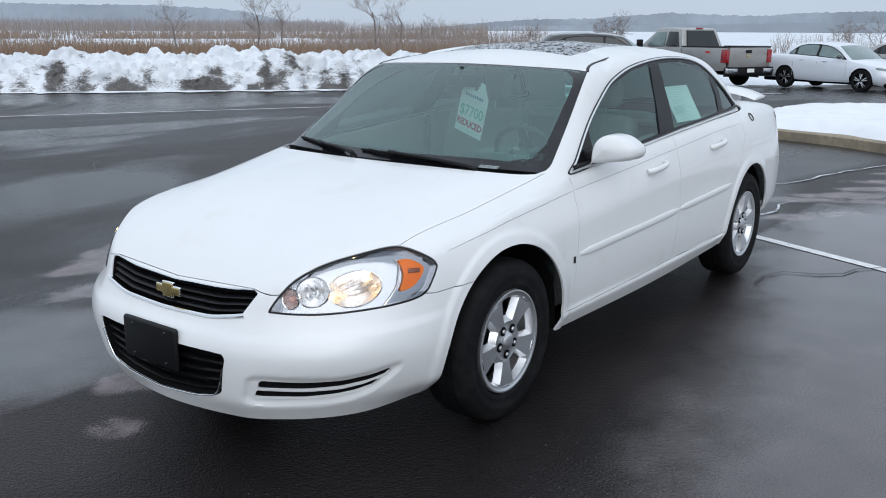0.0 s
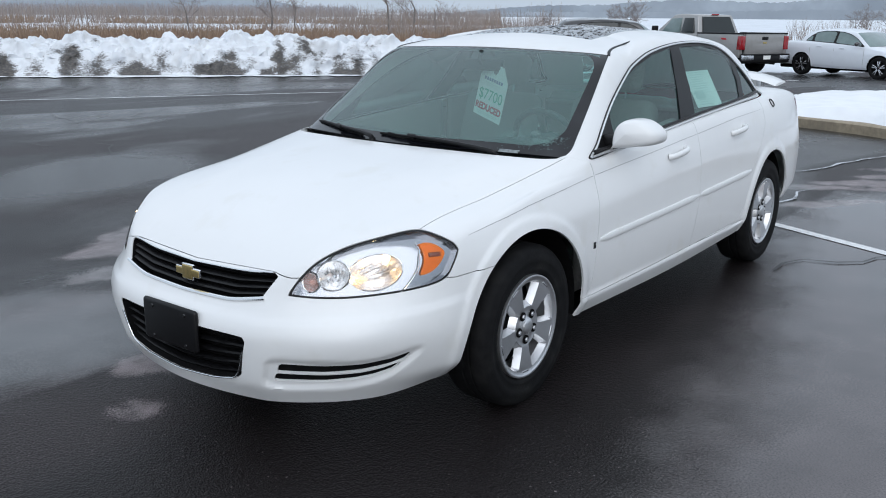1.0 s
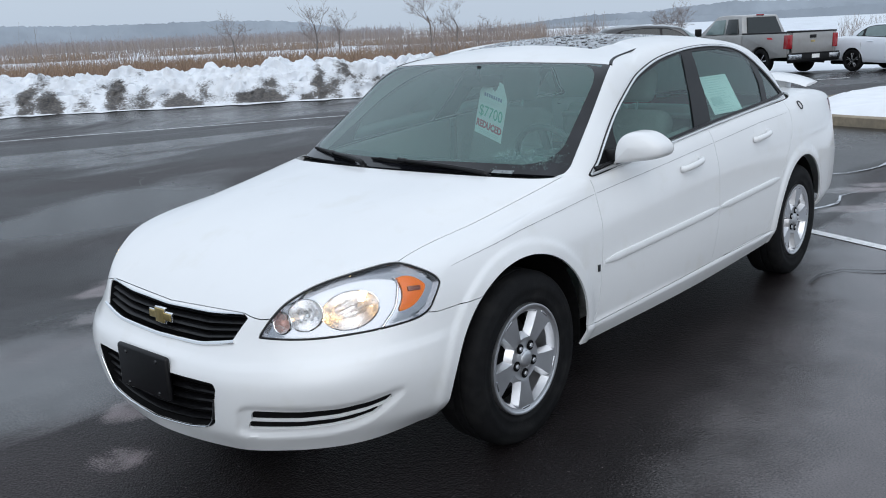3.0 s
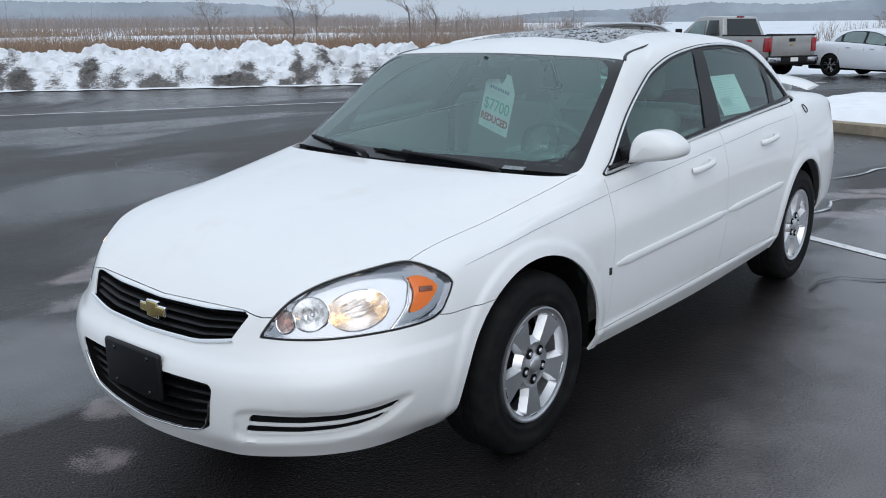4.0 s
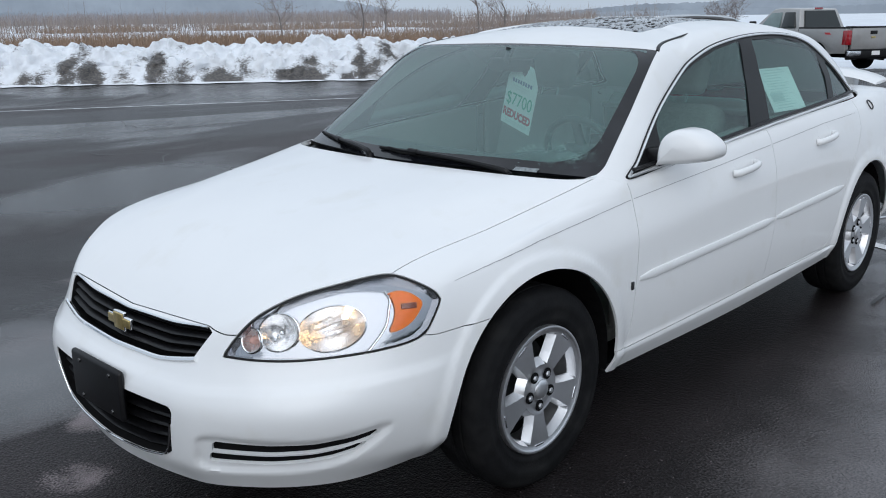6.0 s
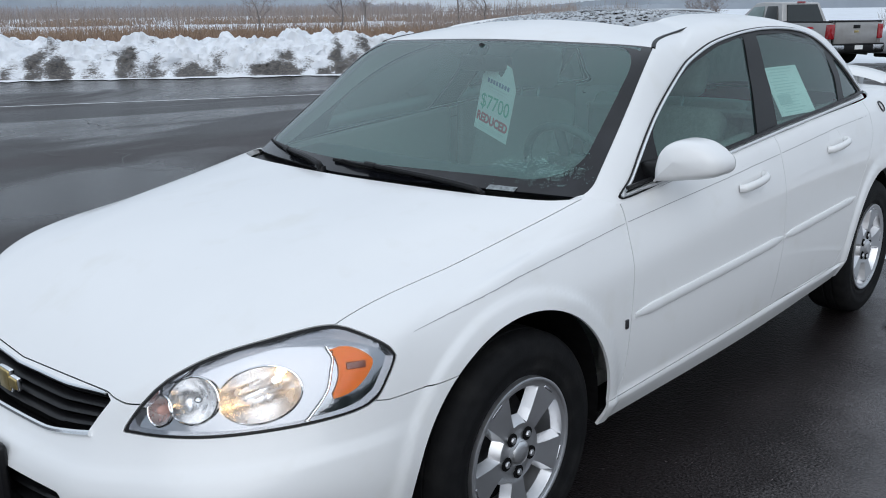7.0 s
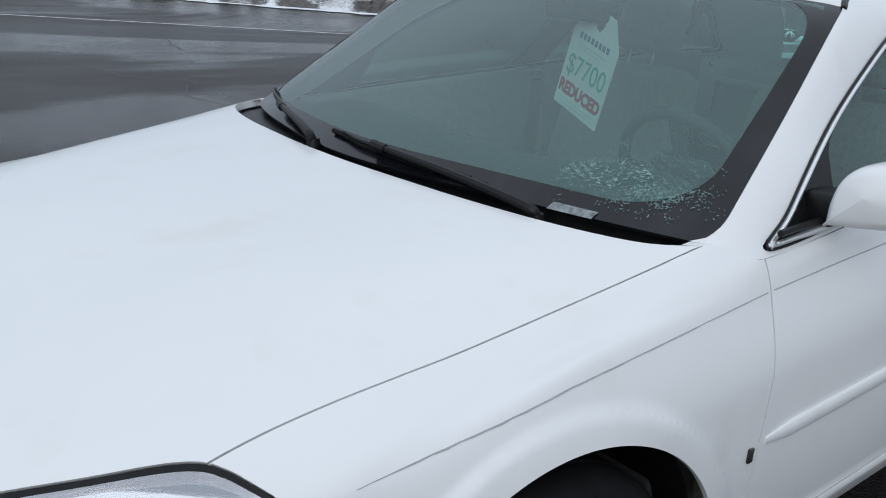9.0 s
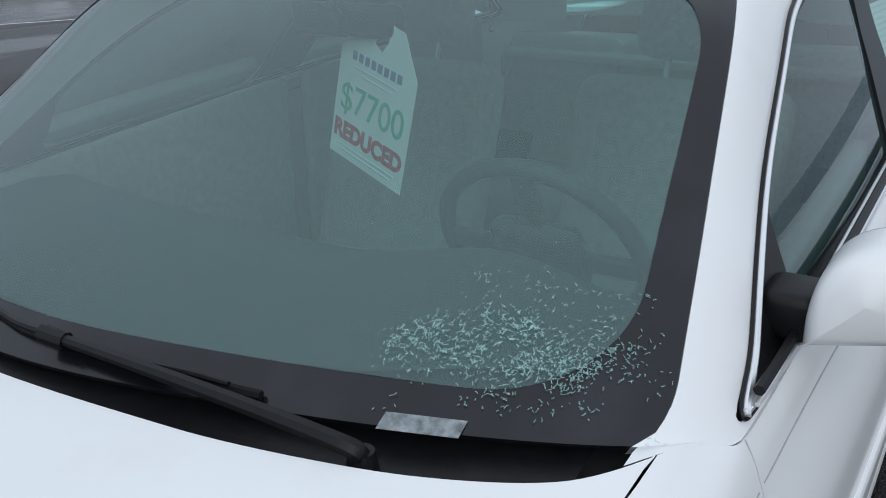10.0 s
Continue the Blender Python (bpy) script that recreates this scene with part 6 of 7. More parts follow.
# ---- snowbank ----
def snowbank():
    """A ploughed bank of lumpy snow with dirty cut faces, along the drive."""
    length, n_s, n_t = 53.0, 800, 52
    verts, faces = [], []
    prof_d = np.array((0, .10, .22, .40, .62, .95, 1.5, 2.3, 3.2, 4.2))
    prof_h = np.array((0, .22, .48, .68, .80, .95, 1.02, .95, .6, -.05))
    for i in range(n_s + 1):
        s = -36 + length * i / n_s
        big = 1 + .22 * noise.noise(Vector((s * .33, 0, 7))) + .12 * noise.noise(Vector((s * 1.1, 2, 7)))
        taper = min(1, max(0, (s + 36) / 5), max(0, (17 - s) / 4))
        bite = .35 * noise.noise(Vector((s * .9, 5, 3))) + .12 * noise.noise(Vector((s * 3.2, 5, 3)))
        for j in range(n_t + 1):
            d = 4.2 * (j / n_t) ** 1.5
            h = float(np.interp(d, prof_d, prof_h)) * big * (.25 + .75 * taper)
            x, y = BANK_A + BANK_DIR * s + BANK_N * (d + bite * max(0, 1 - d / 1.6))
            q = Vector((x * 1.4, y * 1.4, h * 1.8))
            face = min(1, max(0, h / .25))
            lump = .24 * noise.noise(q) + .40 * abs(noise.noise(q * 1.7)) + .22 * abs(noise.noise(q * 3.9)) + .06 * abs(noise.noise(q * 8.7)) - .18
            near_d = noise.voronoi(Vector((x * 1.15, y * 1.15, h * 1.5)))[0]
            lump += .34 * min(.42, near_d[1] - near_d[0]) + .10 * min(.3, noise.voronoi(q * 2.6)[0][1] - noise.voronoi(q * 2.6)[0][0]) - .10
            out = lump * face
            x, y = x - BANK_N[0] * out * .9, y - BANK_N[1] * out * .9
            verts.append((x, y, float(ground_z(x, y)) + h + out * .6 * (d > .3) + (.15 * abs(noise.noise(q * 2.4)) * (d > .7))))
    k = n_t + 1
    for i in range(n_s):
        s = -36 + length * i / n_s
        for j in range(n_t):
            a = i * k + j
            faces.append((a, a + 1, a + k + 1, a + k))
    me = bpy.data.meshes.new("snowbank")
    me.from_pydata(verts, [], faces)
    att = me.attributes.new("dirt", "FLOAT", "POINT")
    dirt = []
    for i in range(n_s + 1):
        s = -36 + length * i / n_s
        for j in range(k):
            v = verts[i * k + j]
            z = v[2] - float(ground_z(v[0], v[1]))
            heap = 1.25 * noise.noise(Vector((s * .85, z * .8, 3))) + .75 * noise.noise(Vector((s * 2.4, z * 2.6, 9)))
            dirt.append(float(np.clip(.62 + heap - .95 * max(0, z - .12), 0, 1) * .66 * (j < 36)))
    att.data.foreach_set("value", dirt)
    ob = part_mesh("snowbank", me, BANK_SNOW, None, "", 70)
    tagged(ob, "ploughed snowbank, lumpy white with dark dirty cut faces", "snowbank", kind="structure")
    pts = [BANK_A + BANK_DIR * s - BANK_N * (.30 + .10 * noise.noise(Vector((s, 0, 0)))) for s in np.linspace(-36, 16, 72)]
    ribbon("snow_edge", pts, .75, SNOW, "trodden strip of snow along the bank's foot", "snow", .02, .12)


snowbank()

# ---- field, reeds, hills ----
REED = bpy.data.materials.new("dry_reeds")


def reed_material(mat, a, b):
    mat.use_nodes = True
    nt = mat.node_tree
    bs = nt.nodes["Principled BSDF"]
    geo = nt.nodes.new("ShaderNodeNewGeometry")
    ramp = nt.nodes.new("ShaderNodeValToRGB")
    ramp.color_ramp.elements[0].color, ramp.color_ramp.elements[1].color = (*a, 1), (*b, 1)
    nt.links.new(geo.outputs["Random Per Island"], ramp.inputs[0])
    nt.links.new(ramp.outputs[0], bs.inputs["Base Color"])
    bs.inputs["Roughness"].default_value = 0.9


reed_material(REED, (0.13, 0.085, 0.058), (0.29, 0.20, 0.14))
SCRUB = bpy.data.materials.new("bare_scrub")
reed_material(SCRUB, (0.15, 0.125, 0.115), (0.30, 0.25, 0.22))
# stems of the far woods paled toward grey: haze put into their colour
HAZED_SCRUB = bpy.data.materials.new("far_scrub")
reed_material(HAZED_SCRUB, (0.21, 0.20, 0.21), (0.31, 0.295, 0.305))
EYE0 = np.array((2.87, 2.70))


def stalks(name, n, az, dist, tall, wide, material, label, seed, clump=0.0, lean=.12, twigs=0):
    rr = random.Random(seed)
    verts, faces = [], []
    for _ in range(n * 12):
        if len(faces) >= n * (1 + twigs):
            break
        a, d = radians(rr.uniform(*az)), math.sqrt(rr.uniform(dist[0] ** 2, dist[1] ** 2))
        x, y = EYE0 + d * np.array((math.cos(a), math.sin(a)))
        if behind_bank(x, y) < 3.4 or (d < 62 and a < radians(-149)) or on_lot(x, y):
            continue
        dens = noise.noise(Vector((x * .09, y * .09, seed))) + .5 * noise.noise(Vector((x * .35, y * .35, seed)))
        if dens < clump - rr.random() * .3:
            continue
        h = rr.uniform(*tall) * (1 + .5 * dens)
        wd = rr.uniform(*wide)
        z = float(ground_z(x, y)) - .05
        lx, ly = rr.gauss(0, lean) * h, rr.gauss(0, lean) * h
        cx, cy = -math.sin(a), math.cos(a)
        k = len(verts)
        verts += [(x - cx * wd, y - cy * wd, z), (x + cx * wd, y + cy * wd, z), (x + lx + cx * wd * .35, y + ly + cy * wd * .35, z + h), (x + lx - cx * wd * .35, y + ly - cy * wd * .35, z + h)]
        faces.append((k, k + 1, k + 2, k + 3))
        for _ in range(twigs):
            f, sp = rr.uniform(.3, .9), rr.gauss(0, .28) * h
            x0, y0, z0 = x + lx * f, y + ly * f, z + h * f
            x1, y1, z1 = x0 + cx * sp, y0 + cy * sp, z0 + h * (1 - f) * rr.uniform(.6, 1.1)
            k, w2 = len(verts), wd * .45
            verts += [(x0 - cx * w2, y0 - cy * w2, z0), (x0 + cx * w2, y0 + cy * w2, z0), (x1, y1, z1)]
            faces.append((k, k + 1, k + 2))
    tagged(from_arrays(name, verts, faces, material, None, "", 0), label, "reeds", kind="stuff")


stalks("reeds", 26000, (-152, -98), (27, 50), (.55, 1.15), (.008, .020), REED, "dense dry brown reeds behind the snowbank", 3, -.55, .2)
stalks("reeds", 15000, (-150, -98), (50, 92), (.5, 1.1), (.012, .026), REED, "dry brown reeds farther off in the snow", 4, -.05, .25)
stalks("reeds", 7000, (-146, -98), (165, 190), (.5, 1.1), (.03, .06), REED, "dry brown reeds farther off in the snow", 14, .0, .25)
stalks("scrub", 2600, (-150, -98), (55, 150), (.8, 2.8), (.008, .020), SCRUB, "thin bare saplings and scrub in the field", 5, .02, .16, 3)
stalks("scrub", 1500, (-150, -136), (60, 100), (.6, 2.2), (.008, .020), SCRUB, "thin bare saplings and scrub in the field", 15, -.1, .2, 3)
stalks("scrub", 260, (-170, -163), (64, 85), (.6, 2.0), (.010, .02), SCRUB, "thin bare saplings and scrub in the field", 16, -.3, .2, 3)
stalks("far_scrub", 4200, (-146, -98), (205, 330), (1.2, 3.4), (.03, .07), SCRUB, "line of bare saplings across the far field", 6, .05, .14, 3)
stalks("far_scrub", 15000, (-137, -98), (420, 580), (1.6, 5.4), (.06, .16), HAZED_SCRUB, "far bare woods beyond the field", 7, -.05, .22, 2)

# blue-grey of distance haze is put into the ridges' base colour
HAZED_HILL = node_material("hazed_far_woods", (0.27, 0.305, 0.345), 0.95, grain=0.10, scale=0.05, stain=(0.21, 0.24, 0.275), stain_scale=0.012, stain_low=0.42, stain_high=0.66)


def ridge(name, dist, tops, seed, label, material=HAZED_HILL):
    """A wooded ridge: tops are pairs of bearing and height in degrees over the eye."""
    verts, faces = [], []
    az = np.linspace(tops[0][0], tops[-1][0], 1400)
    top = np.interp(-az, [-t[0] for t in tops], [t[1] for t in tops])
    rows = 1
    for i, (a, e) in enumerate(zip(az, top)):
        rough = .06 * noise.noise(Vector((a * 2.0, seed, 0))) + .07 * noise.noise(Vector((a * 9, seed, 1))) + .07 * abs(noise.noise(Vector((a * 24, seed, 2)))) + .04 * noise.noise(Vector((a * 60, seed, 2)))
        for j in range(rows + 1):
            f = j / rows
            d = dist * (1 + .02 * f)
            z = -6 + (1.56 + d * math.tan(radians(e + rough)) + 6) * math.sin(f * math.pi / 2)
            verts.append((EYE0[0] + d * math.cos(radians(a)), EYE0[1] + d * math.sin(radians(a)), z))
    k = rows + 1
    for i in range(len(az) - 1):
        for j in range(rows):
            c = i * k + j
            faces.append((c, c + k, c + k + 1, c + 1))
    tagged(from_arrays(name, verts, faces, material, None, "", 60), label, "hill", kind="structure")


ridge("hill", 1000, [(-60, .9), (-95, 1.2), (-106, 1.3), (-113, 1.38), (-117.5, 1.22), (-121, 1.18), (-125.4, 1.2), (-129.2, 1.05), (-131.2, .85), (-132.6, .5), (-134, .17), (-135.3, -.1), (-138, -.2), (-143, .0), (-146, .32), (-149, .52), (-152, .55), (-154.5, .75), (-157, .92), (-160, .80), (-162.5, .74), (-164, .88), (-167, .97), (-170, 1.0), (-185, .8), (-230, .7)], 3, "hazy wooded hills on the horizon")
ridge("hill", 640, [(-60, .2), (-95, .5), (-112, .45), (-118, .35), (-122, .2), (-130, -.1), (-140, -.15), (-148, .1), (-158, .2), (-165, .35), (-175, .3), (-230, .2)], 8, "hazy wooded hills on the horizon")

# dark woods beyond the lot, mirrored in the door's glass
DARK_WOODS = node_material("dark_woods", (0.035, 0.045, 0.038), 0.95, grain=0.4, scale=0.5, stain=(0.10, 0.11, 0.10), stain_scale=0.12, stain_low=0.5, stain_high=0.62)
ridge("woods", 75, [(128, 3.0), (118, 6.5), (108, 5.0), (98, 7.0), (85, 5.5), (72, 6.5), (60, 4.5), (50, 3.0)], 5, "dark woods along the far edge of the lot", DARK_WOODS)

# ---- bare trees ----
# bark set lighter to carry some distance haze in its colour
BARK = node_material("grey_bark", (0.13, 0.115, 0.11), 0.9, grain=0.3, scale=6, bump=0.5, bump_scale=20)
TWIG = node_material("twigs", (0.19, 0.16, 0.15), 0.9, grain=0.2, scale=6)


def bare_tree(az, dist, height, seed, spread=.5, bushy=1, label="leafless tree with dark crooked limbs in the field"):
    rr = random.Random(seed)
    x, y = EYE0 + dist * np.array((math.cos(radians(az)), math.sin(radians(az))))
    base = Vector((x, y, float(ground_z(x, y)) - .1))
    tree = tagged(new("bare_tree"), label, "tree", "bare trees in the field")
    tree.matrix_basis = Matrix.Translation(base)
    tv, tf, bv, bf = [], [], [], []

    def add(store_v, store_f, path, radii, sides):
        v, f = tube_arrays(path, radii, sides)
        k = len(store_v)
        store_v.extend(v)
        store_f.extend([tuple(i + k for i in q) for q in f])

    def grow(at, way, length, radius, depth):
        steps = 5
        path, radii = [np.array(at)], [radius]
        d = Vector(way)
        p = Vector(at)
        for i in range(steps):
            d = (d + Vector((rr.gauss(0, .16), rr.gauss(0, .16), rr.gauss(.03, .09)))).normalized()
            p = p + d * length / steps
            path.append(np.array(p))
            radii.append(radius * (1 - .55 * (i + 1) / steps))
        if depth == 0:
            add(tv, tf, path, radii, 8)
        else:
            add(bv, bf, path, radii, 4 if depth > 1 else 5)
        if depth >= 4 or length < .18:
            return
        for i in range(rr.choice((4, 5, 6)) if depth < 2 else rr.choice((3, 4, 5) if bushy == 1 else (2, 3, 4))):
            t = rr.uniform(.35 if depth == 0 else .2, 1.0)
            q = Vector(np.array([np.interp(t * steps, np.arange(steps + 1), np.array(path)[:, c]) for c in range(3)]))
            side = Vector((rr.gauss(0, 1), rr.gauss(0, 1), rr.gauss(.25, .4))).normalized()
            grow(q, (d * (1 - spread) + side * spread * 1.25).normalized(), length * rr.uniform(.42, .68), max(.007, radius * (1 - .55 * t) * .55), depth + 1)

    for b in range(bushy):
        off = Vector((rr.gauss(0, .3), rr.gauss(0, .3), 0)) if bushy > 1 else Vector((0, 0, 0))
        way = Vector((rr.gauss(0, .12 + .1 * (bushy > 1)), rr.gauss(0, .12 + .1 * (bushy > 1)), 1)).normalized()
        grow(off, way, height * (.58 if bushy == 1 else .55), height * (.017 if bushy == 1 else .010), 0)
    from_arrays("trunk", tv, tf, BARK, tree, "", 60)
    from_arrays("crown", bv, bf, TWIG, tree, "", 60)


bare_tree(-127.0, 78, 5.0, 2)
bare_tree(-131.7, 80, 5.6, 7, .38)
bare_tree(-133.2, 78, 4.6, 11, .5)
bare_tree(-139.0, 72, 6.0, 13, .42)
bare_tree(-140.5, 74, 5.8, 17, .45)
bare_tree(-142.0, 78, 4.2, 19, .5)
bare_tree(-153.8, 80, 4.0, 23, .5, 7, "rounded leafless bush of many fine stems")
bare_tree(-149.0, 90, 3.0, 29, .5, 4, "rounded leafless bush of many fine stems")
bare_tree(-167.0, 95, 4.2, 31, .5, 3)
bare_tree(-168.8, 95, 4.6, 37, .5, 2)

# ---- parked vehicles ----
SILVER = node_material("silver_paint", (0.34, 0.335, 0.33), 0.35, metal=0.35, coat=0.8, grain=0.04, scale=8, stain=(0.30, 0.29, 0.28), stain_scale=3, stain_low=0.5, stain_high=0.8)
WHITE_CAR = node_material("white_car_paint", (0.72, 0.76, 0.82), 0.35, coat=1.0, grain=0.02, scale=4)
DARK_CAR = node_material("dark_car_paint", (0.02, 0.021, 0.024), 0.25, coat=1.0, grain=0.1, scale=6)
FAR_GLASS = node_material("car_glass", (0.012, 0.017, 0.018), 0.06, coat=0.1, grain=0.1, scale=5)
PALE_GLASS = node_material("pale_car_glass", (0.16, 0.22, 0.22), 0.06, coat=0.5, grain=0.15, scale=3)


def road_wheel(parent, x, y, r, half, side, rim_material, spokes=10):
    w = new("wheel")
    w.parent = parent
    w.matrix_basis = Matrix.Translation((x, y, r)) @ pose(0, 0, 0, 0, 0, 0 if side > 0 else 180)
    v, f = lathe([(r * .66, half * .8), (r * .72, half), (r * .9, half), (r * .97, half * .8), (r, half * .5), (r, -half * .5), (r * .9, -half), (r * .66, -half)], 40)
    from_arrays("tyre", v, f, RUBBER, w)
    v, f = lathe([(0, half * .2), (r * .6, half * .1), (r * .66, half * .85), (r * .69, half * .85)], 40)
    rim = from_arrays("rim", v, f, DARK_VOID, w)
    for k in range(spokes):
        bm = bmesh.new()
        a = 360 / spokes * k + (8 if k % 2 else -8)
        box(bm, r * .10, half * .45, -r * .045, r * .66, half * .85, r * .045, .004, pose(0, 0, 0, 0, a, 0))
        part("spoke", bm, rim_material, rim)


def far_car(name, where, heading, paint, label, tall=1.0, long=1.0, estate=0.0, glass=FAR_GLASS):
    """A closed car in coarse panels: body, glass, lamps, grille and wheels."""
    car = tagged(new(name), label, "car", "parked cars")
    levels = [l * np.array((1, 1, 1)) for l in (SILL, LOWER, WAIST, BAND, CREASE, BONNET, BELT)]
    greens = [l.copy() for l in (G_BASE, G_MID, G_TOP, G_ROOF, G_CROWN)]
    for l in greens:
        l[:, 0] -= estate * smoothstep((-1.6 - l[:, 0]) / 1.2)
        if estate:
            l[:, 2] += .03 * smoothstep((-1.9 - l[:, 0]) / .6)
    if estate:
        for l in levels[5:]:
            l[:, 0] -= .5 * estate * smoothstep((-2.2 - l[:, 0]) / 1.0)
    g, w, t = loft(levels, (3, 4, 4, 5, 6, 6), .05)
    net = Net(g.reshape(-1, 3), w, t, "paint")
    net.cut(lambda p, w: np.where((p[:, 1] > 0.5) & (p[:, 0] < 0.6), rim_distance(p, 0.0, 0.335) - 0.39, 0.1), "arch", ["paint"])
    net.cut(lambda p, w: np.where((p[:, 1] > 0.5) & (p[:, 0] < -2), rim_distance(p, -2.80, 0.345) - 0.385, 0.1), "arch", ["paint"])
    net.cut(poly_field([(.02, .64), (.2, .70), (.45, .745), (.60, .74), (.55, .68), (.2, .635)], corner_q, front), "lamp", ["paint"])
    net.cut(poly_field([(-.5, .30), (.42, .30), (.5, .44), (.44, .62), (-.5, .62)], yz, lambda p, w: p[:, 0] > .7), "grille", ["paint"])
    net.cut(poly_field([(-3.55, .74), (-3.45, .93), (-4.2, .93), (-4.2, .74)], xz, lambda p, w: (p[:, 0] < -3.3) & (p[:, 1] > .25)), "tail", ["paint"])
    gg, gw, gt = loft(greens, (7, 7, 5, 5), .05)
    gnet = Net(gg.reshape(-1, 3), gw, gt, "paint")
    gnet.cut(lambda p, w: np.maximum(w[:, 0] - 2.0, w[:, 1] - 1.95) * 0.1, "windshield", ["paint"])
    gnet.cut(lambda p, w: np.maximum(8.0 - w[:, 0], w[:, 1] - 1.95) * 0.1, "backlight", ["paint"])
    shape = [(x - estate * float(smoothstep((-1.6 - x) / 1.2)), z) for x, z in DLO]
    gnet.cut(poly_field(shape, xz, on_side), "trim", ["paint"])
    cuts = [(-.70, -1.62), (-1.70, -2.46 - estate * .75), (-2.54 - estate * .75, -3.6)]
    inner = poly_field(shape, xz, on_side)
    for x0, x1 in cuts:
        gnet.cut(lambda p, w: np.maximum(inner(p, w) + .018, np.maximum(p[:, 0] - x0, x1 - p[:, 0])), "glass" + str(x0), ["trim"])
    sc = Matrix.Diagonal((long, 1, tall, 1))
    h = math.degrees(math.atan2(heading[1], heading[0]))
    car.matrix_basis = Matrix.Translation((*where, float(ground_z(*where)))) @ pose(0, 0, 0, 0, 0, h) @ Matrix.Translation((1.4 * long, 0, 0))

    def put(nm, patch, material, sink=0.0):
        p, tri, n = patch
        p = (p - n * sink) * np.array((long, 1, tall))
        return from_arrays(nm, p, tri.tolist(), material, car, "", 50)

    nr, gr = net.mirrored(), gnet.mirrored()
    put("body", both(net, nr, ["paint"]), paint)
    put("roof", both(gnet, gr, ["paint"]), paint)
    put("windshield", both(gnet, gr, ["windshield"]), glass)
    put("rear_window", both(gnet, gr, ["backlight"]), FAR_GLASS)
    put("grille", both(net, nr, ["grille"]), BLACK_TRIM, .01)
    for s, a, b in ((1, net, gnet), (-1, nr, gr)):
        put("headlight", a.patch(["lamp"]), PALE_GLASS, .003)
        put("tail_lamp", a.patch(["tail"]), RED_LENS, .003)
        put("window_surround", b.patch(["trim"]), BLACK_TRIM)
        for x0, x1 in cuts:
            put("side_window", b.patch(["glass" + str(x0)]), FAR_GLASS if estate else glass, .006)
        for x in (0, -2.807):
            road_wheel(car, x * long, s * .80, .335, .11, s, CHROME_DULL)
            bm = bmesh.new()
            box(bm, x * long - .39 * long, min(s * .45, s * .86), .25, x * long + .39 * long, max(s * .45, s * .86), .70 * tall, .05)
            part("wheel_well", bm, DARK_VOID, car)
        for x, z in ((-1.31, .885), (-2.16, .918)):
            bm = bmesh.new()
            box(bm, (x - .09) * long, s * .925 - .012, z * tall - .012, (x + .09) * long, s * .925 + .012, z * tall + .012, .006)
            part("door_handle", bm, paint, car)
        for x in (-.53, -1.60, -2.5):
            bm = bmesh.new()
            box(bm, x * long - .004, s * .918 - .006, .42, x * long + .004, s * .918 + .004, .88 * tall, .0015)
            part("door_gap", bm, SEAM, car)
        bm = bmesh.new()
        bmesh.ops.create_uvsphere(bm, u_segments=16, v_segments=10, radius=1)
        bmesh.ops.transform(bm, matrix=Matrix.Translation((-.74 * long, s * .99, 1.03 * tall)) @ Matrix.Diagonal((.07, .11, .07, 1)), verts=bm.verts)
        part("door_mirror", bm, DARK_CAR if paint is WHITE_CAR else paint, car)
    bm = bmesh.new()
    box(bm, -3.8 * long, -.7, .2, .75 * long, .7, .4, .05)
    part("underbody", bm, DARK_VOID, car)
    return car


far_car("parked_sedan", (-27.9, -4.5), (.36, .93), WHITE_CAR, "white sedan with dark alloy wheels parked on the lot's edge", 1.0, .97, 0.0, PALE_GLASS)
far_car("parked_sedan", (-32.2, -2.9), (.36, .93), SILVER, "silver sedan parked behind the white one", 1.0, .97)
far_car("parked_suv", (-25.7, -11.5), (-.52, .85), DARK_CAR, "black sport utility car parked beyond the pickup", 1.17, .95, .75, PALE_GLASS)


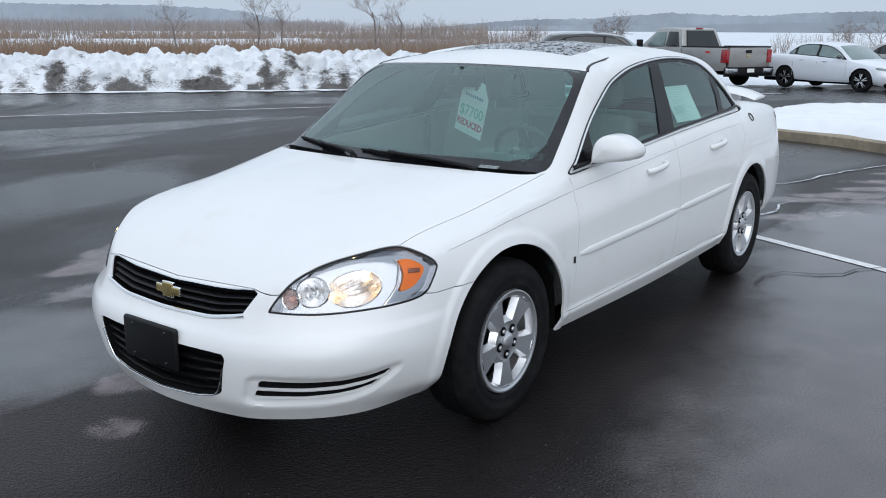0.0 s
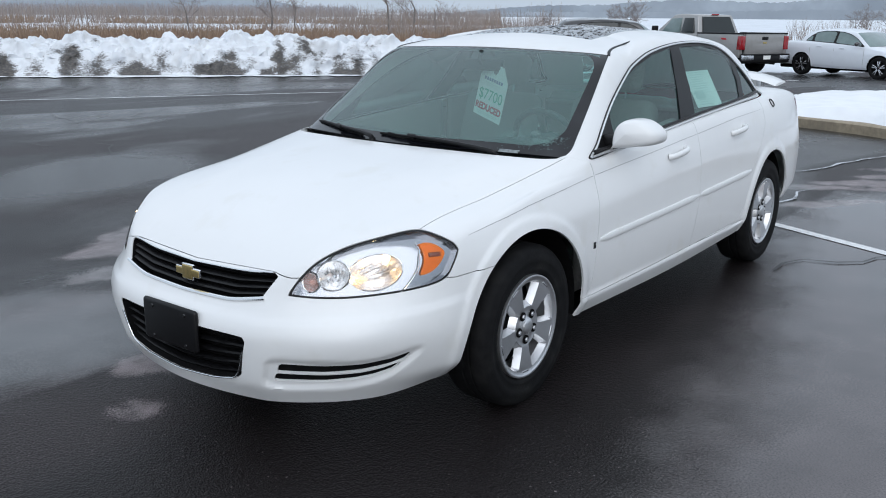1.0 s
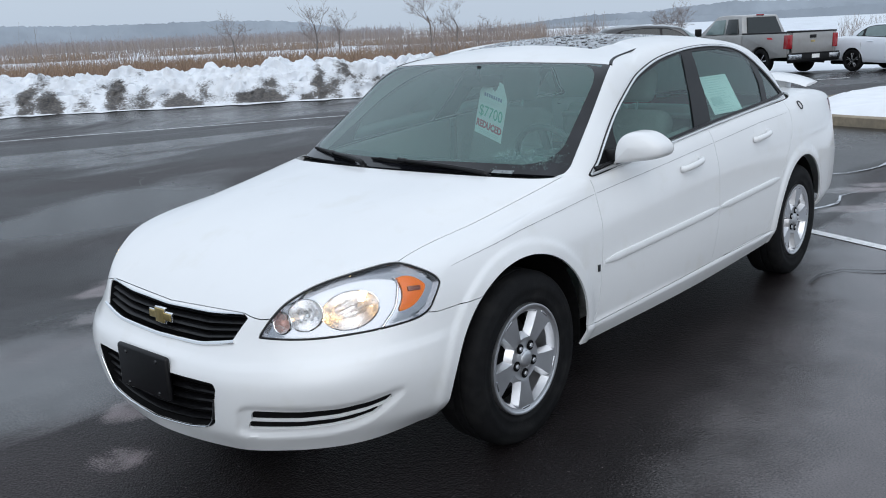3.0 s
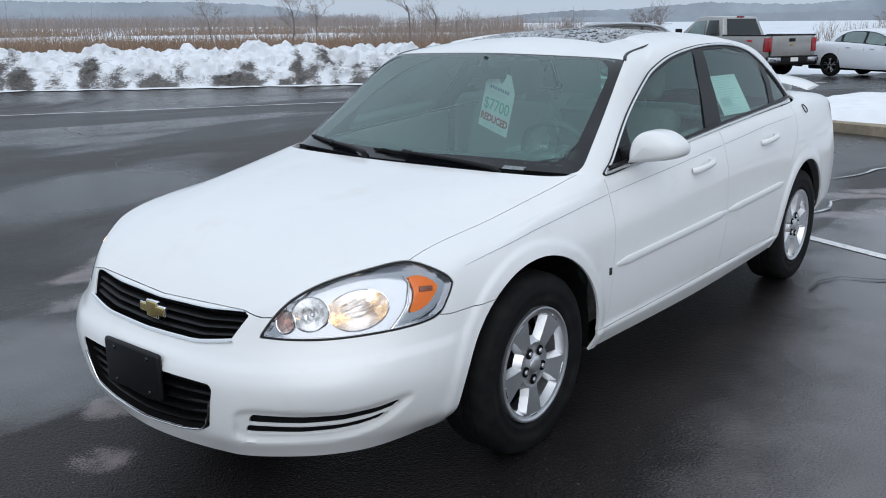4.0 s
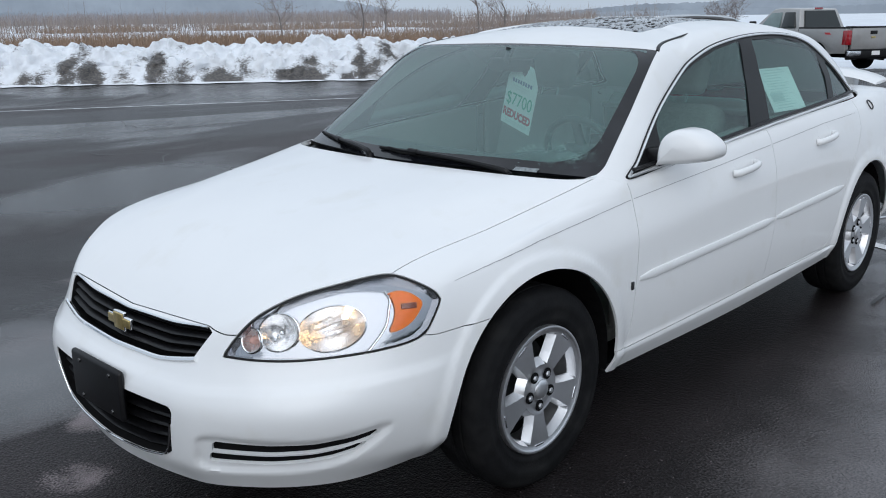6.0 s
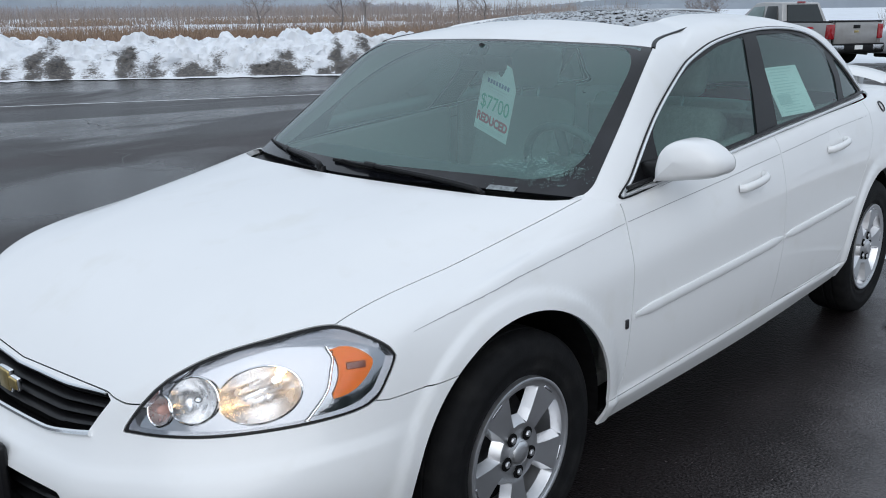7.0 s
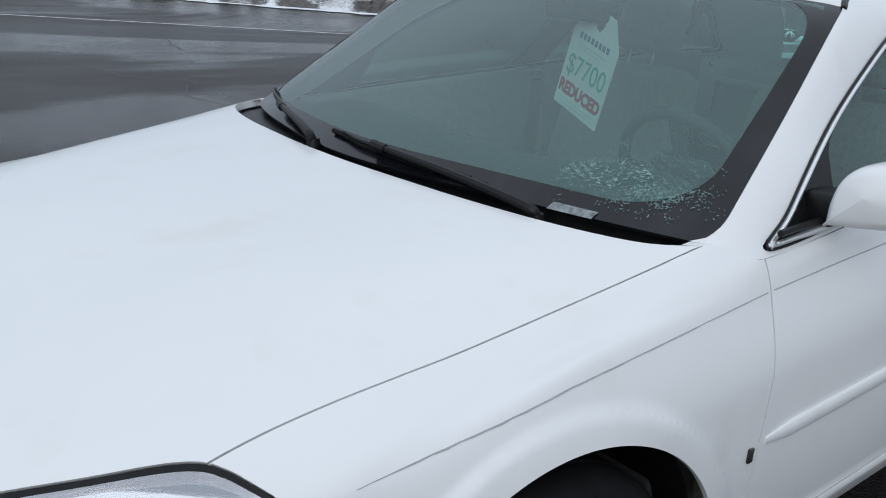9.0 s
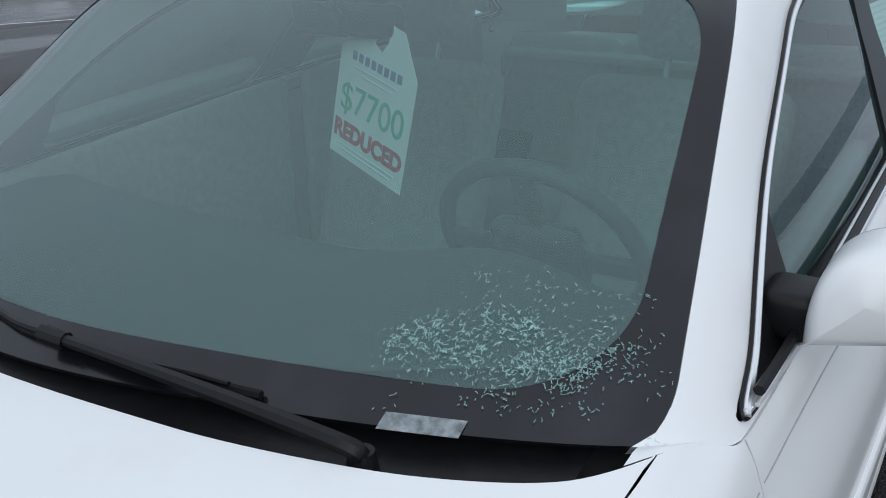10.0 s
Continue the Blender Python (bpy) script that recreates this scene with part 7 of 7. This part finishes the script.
def pickup(where, heading):
    """A silver crew pickup; local x forward, tailgate at x = 0."""
    t = tagged(new("pickup_truck"), "silver pickup truck with open bed, parked on the lot", "truck")
    h = math.degrees(math.atan2(heading[1], heading[0]))
    t.matrix_basis = Matrix.Translation((*where, float(ground_z(*where)))) @ pose(0, 0, 0, 0, 0, h)

    def slab(name, prof, y0, y1, material, parent=t, bevel=.03, top_in=0.0, z_in=1.15):
        bm = bmesh.new()
        vs = []
        for y in (y0, y1):
            for x, z in prof:
                k = top_in * max(0, (z - z_in)) / .7
                vs.append(bm.verts.new((x, y - math.copysign(k, y), z)))
        n = len(prof)
        bm.faces.new(vs[:n])
        bm.faces.new(vs[n:][::-1])
        for i in range(n):
            bm.faces.new((vs[i], vs[n + i], vs[n + (i + 1) % n], vs[(i + 1) % n]))
        bmesh.ops.recalc_face_normals(bm, faces=bm.faces)
        if bevel:
            bmesh.ops.bevel(bm, geom=bm.edges[:], offset=bevel, segments=2, profile=.5, affect="EDGES")
        return part(name, bm, material, parent)

    arch = [(1.20 + .47 * math.cos(a), .40 + .47 * math.sin(a)) for a in np.linspace(math.pi, 0, 14)]
    arch = [(x, max(z, .48)) for x, z in arch]
    for s in (1, -1):
        slab("bed_side", [(.03, .55)] + [(.65, .52)] + arch + [(2.02, .52), (2.02, 1.26), (.03, 1.28)], s * .86, s * 1.0, SILVER, bevel=.02)
        slab("bed_rail", [(.02, 1.27), (2.03, 1.25), (2.03, 1.30), (.02, 1.32)], s * .86, s * 1.005, BLACK_TRIM, bevel=.01)
        front_arch = [(4.85 + .47 * math.cos(a), max(.40 + .47 * math.sin(a), .48)) for a in np.linspace(math.pi, 0, 14)]
        slab("cab_side", [(2.05, .50)] + [(4.30, .48)] + front_arch + [(5.70, .50), (5.74, .95), (5.55, 1.12), (4.35, 1.22), (2.05, 1.24)], s * .80, s * 1.0, SILVER, bevel=.03)
    slab("tailgate", [(-.02, .62), (.05, .62), (.05, 1.29), (-.02, 1.30)], -.80, .80, SILVER, bevel=.012)
    slab("tailgate_cap", [(-.035, 1.28), (.06, 1.28), (.06, 1.325), (-.035, 1.325)], -.82, .82, BLACK_TRIM, bevel=.01)
    slab("bed_floor", [(.05, .60), (2.0, .60), (2.0, .66), (.05, .66)], -.86, .86, DARK_VOID, bevel=0)
    slab("bumper", [(-.16, .40), (.02, .36), (.02, .66), (-.16, .64)], -.98, .98, BLACK_TRIM, bevel=.03)
    for s in (1, -1):
        slab("bumper_end", [(-.175, .47), (-.05, .47), (-.05, .645), (-.175, .635)], s * .55, s * .99, CHROME_DULL, bevel=.02)
    slab("bumper_step", [(-.172, .62), (-.02, .62), (-.02, .672), (-.172, .672)], -.96, .96, BLACK_TRIM, bevel=.01)
    slab("plate", [(-.172, .50), (-.165, .50), (-.165, .62), (-.172, .62)], -.15, .15, PAPER, bevel=0)
    slab("tailgate_handle", [(-.03, 1.10), (-.015, 1.10), (-.015, 1.20), (-.03, 1.20)], -.13, .13, BLACK_TRIM, bevel=.004)
    slab("badge", [(-.03, .98), (-.015, .98), (-.015, 1.04), (-.03, 1.04)], -.08, .08, GOLD, bevel=.004)
    slab("cab", [(2.06, .5), (4.4, .5), (4.4, 1.2), (3.55, 1.86), (3.2, 1.89), (2.35, 1.86), (2.12, 1.25)], -.94, .94, SILVER, bevel=.05, top_in=.20)
    slab("hood", [(4.2, .6), (5.72, .6), (5.70, 1.0), (5.4, 1.12), (4.3, 1.24)], -.95, .95, SILVER, bevel=.06)
    slab("rear_window", [(2.075, 1.28), (2.13, 1.28), (2.345, 1.80), (2.275, 1.80)], -.70, .70, FAR_GLASS, bevel=0, top_in=.16, z_in=1.28)
    slab("windshield", [(4.30, 1.26), (4.34, 1.29), (3.66, 1.82), (3.60, 1.80)], -.74, .74, PALE_GLASS, bevel=0, top_in=.12, z_in=1.28)
    for s in (1, -1):
        slab("side_window", [(2.36, 1.27), (2.98, 1.27), (2.98, 1.76), (2.50, 1.76)], s * .80, s * .93, FAR_GLASS, bevel=.02, top_in=.18)
        slab("side_window", [(3.10, 1.27), (4.02, 1.27), (3.62, 1.73), (3.10, 1.76)], s * .80, s * .93, PALE_GLASS, bevel=.02, top_in=.18)
        slab("tail_lamp", [(-.03, .80), (.16, .80), (.14, 1.22), (-.03, 1.22)], s * .815, s * 1.008, RED_LENS, bevel=.015)
        slab("decal", [(.62, 1.09), (.84, 1.09), (.90, 1.15), (.68, 1.15)], s * 1.0, s * 1.004, RED_DECAL, bevel=0)
        slab("door_mirror", [(4.05, 1.22), (4.18, 1.22), (4.18, 1.48), (4.05, 1.48)], s * 1.0, s * 1.22, BLACK_TRIM, bevel=.03)
        for x in (1.20, 4.85):
            road_wheel(t, x, s * .85, .40, .13, s, CHROME_DULL, 6)
        slab("wheel_well", [(.74, .45), (1.66, .45), (1.66, .95), (.74, .95)], s * .55, s * .855, DARK_VOID, bevel=0)
    slab("brake_light", [(2.33, 1.85), (2.36, 1.85), (2.36, 1.89), (2.33, 1.89)], -.15, .15, RED_LENS, bevel=0)
    slab("frame", [(.1, .40), (5.5, .40), (5.5, .52), (.1, .52)], -.5, .5, DARK_VOID, bevel=0)
    v, f = tube_arrays([(.0, -.5, .36), (.9, -.5, .38)], .04, 10)
    from_arrays("exhaust", v, f, BLACK_TRIM, t)


RED_DECAL = node_material("red_decal", (0.5, 0.02, 0.03), 0.5, grain=0.1, scale=40)
pickup((-26.4, -6.95), (-.454, -.891))
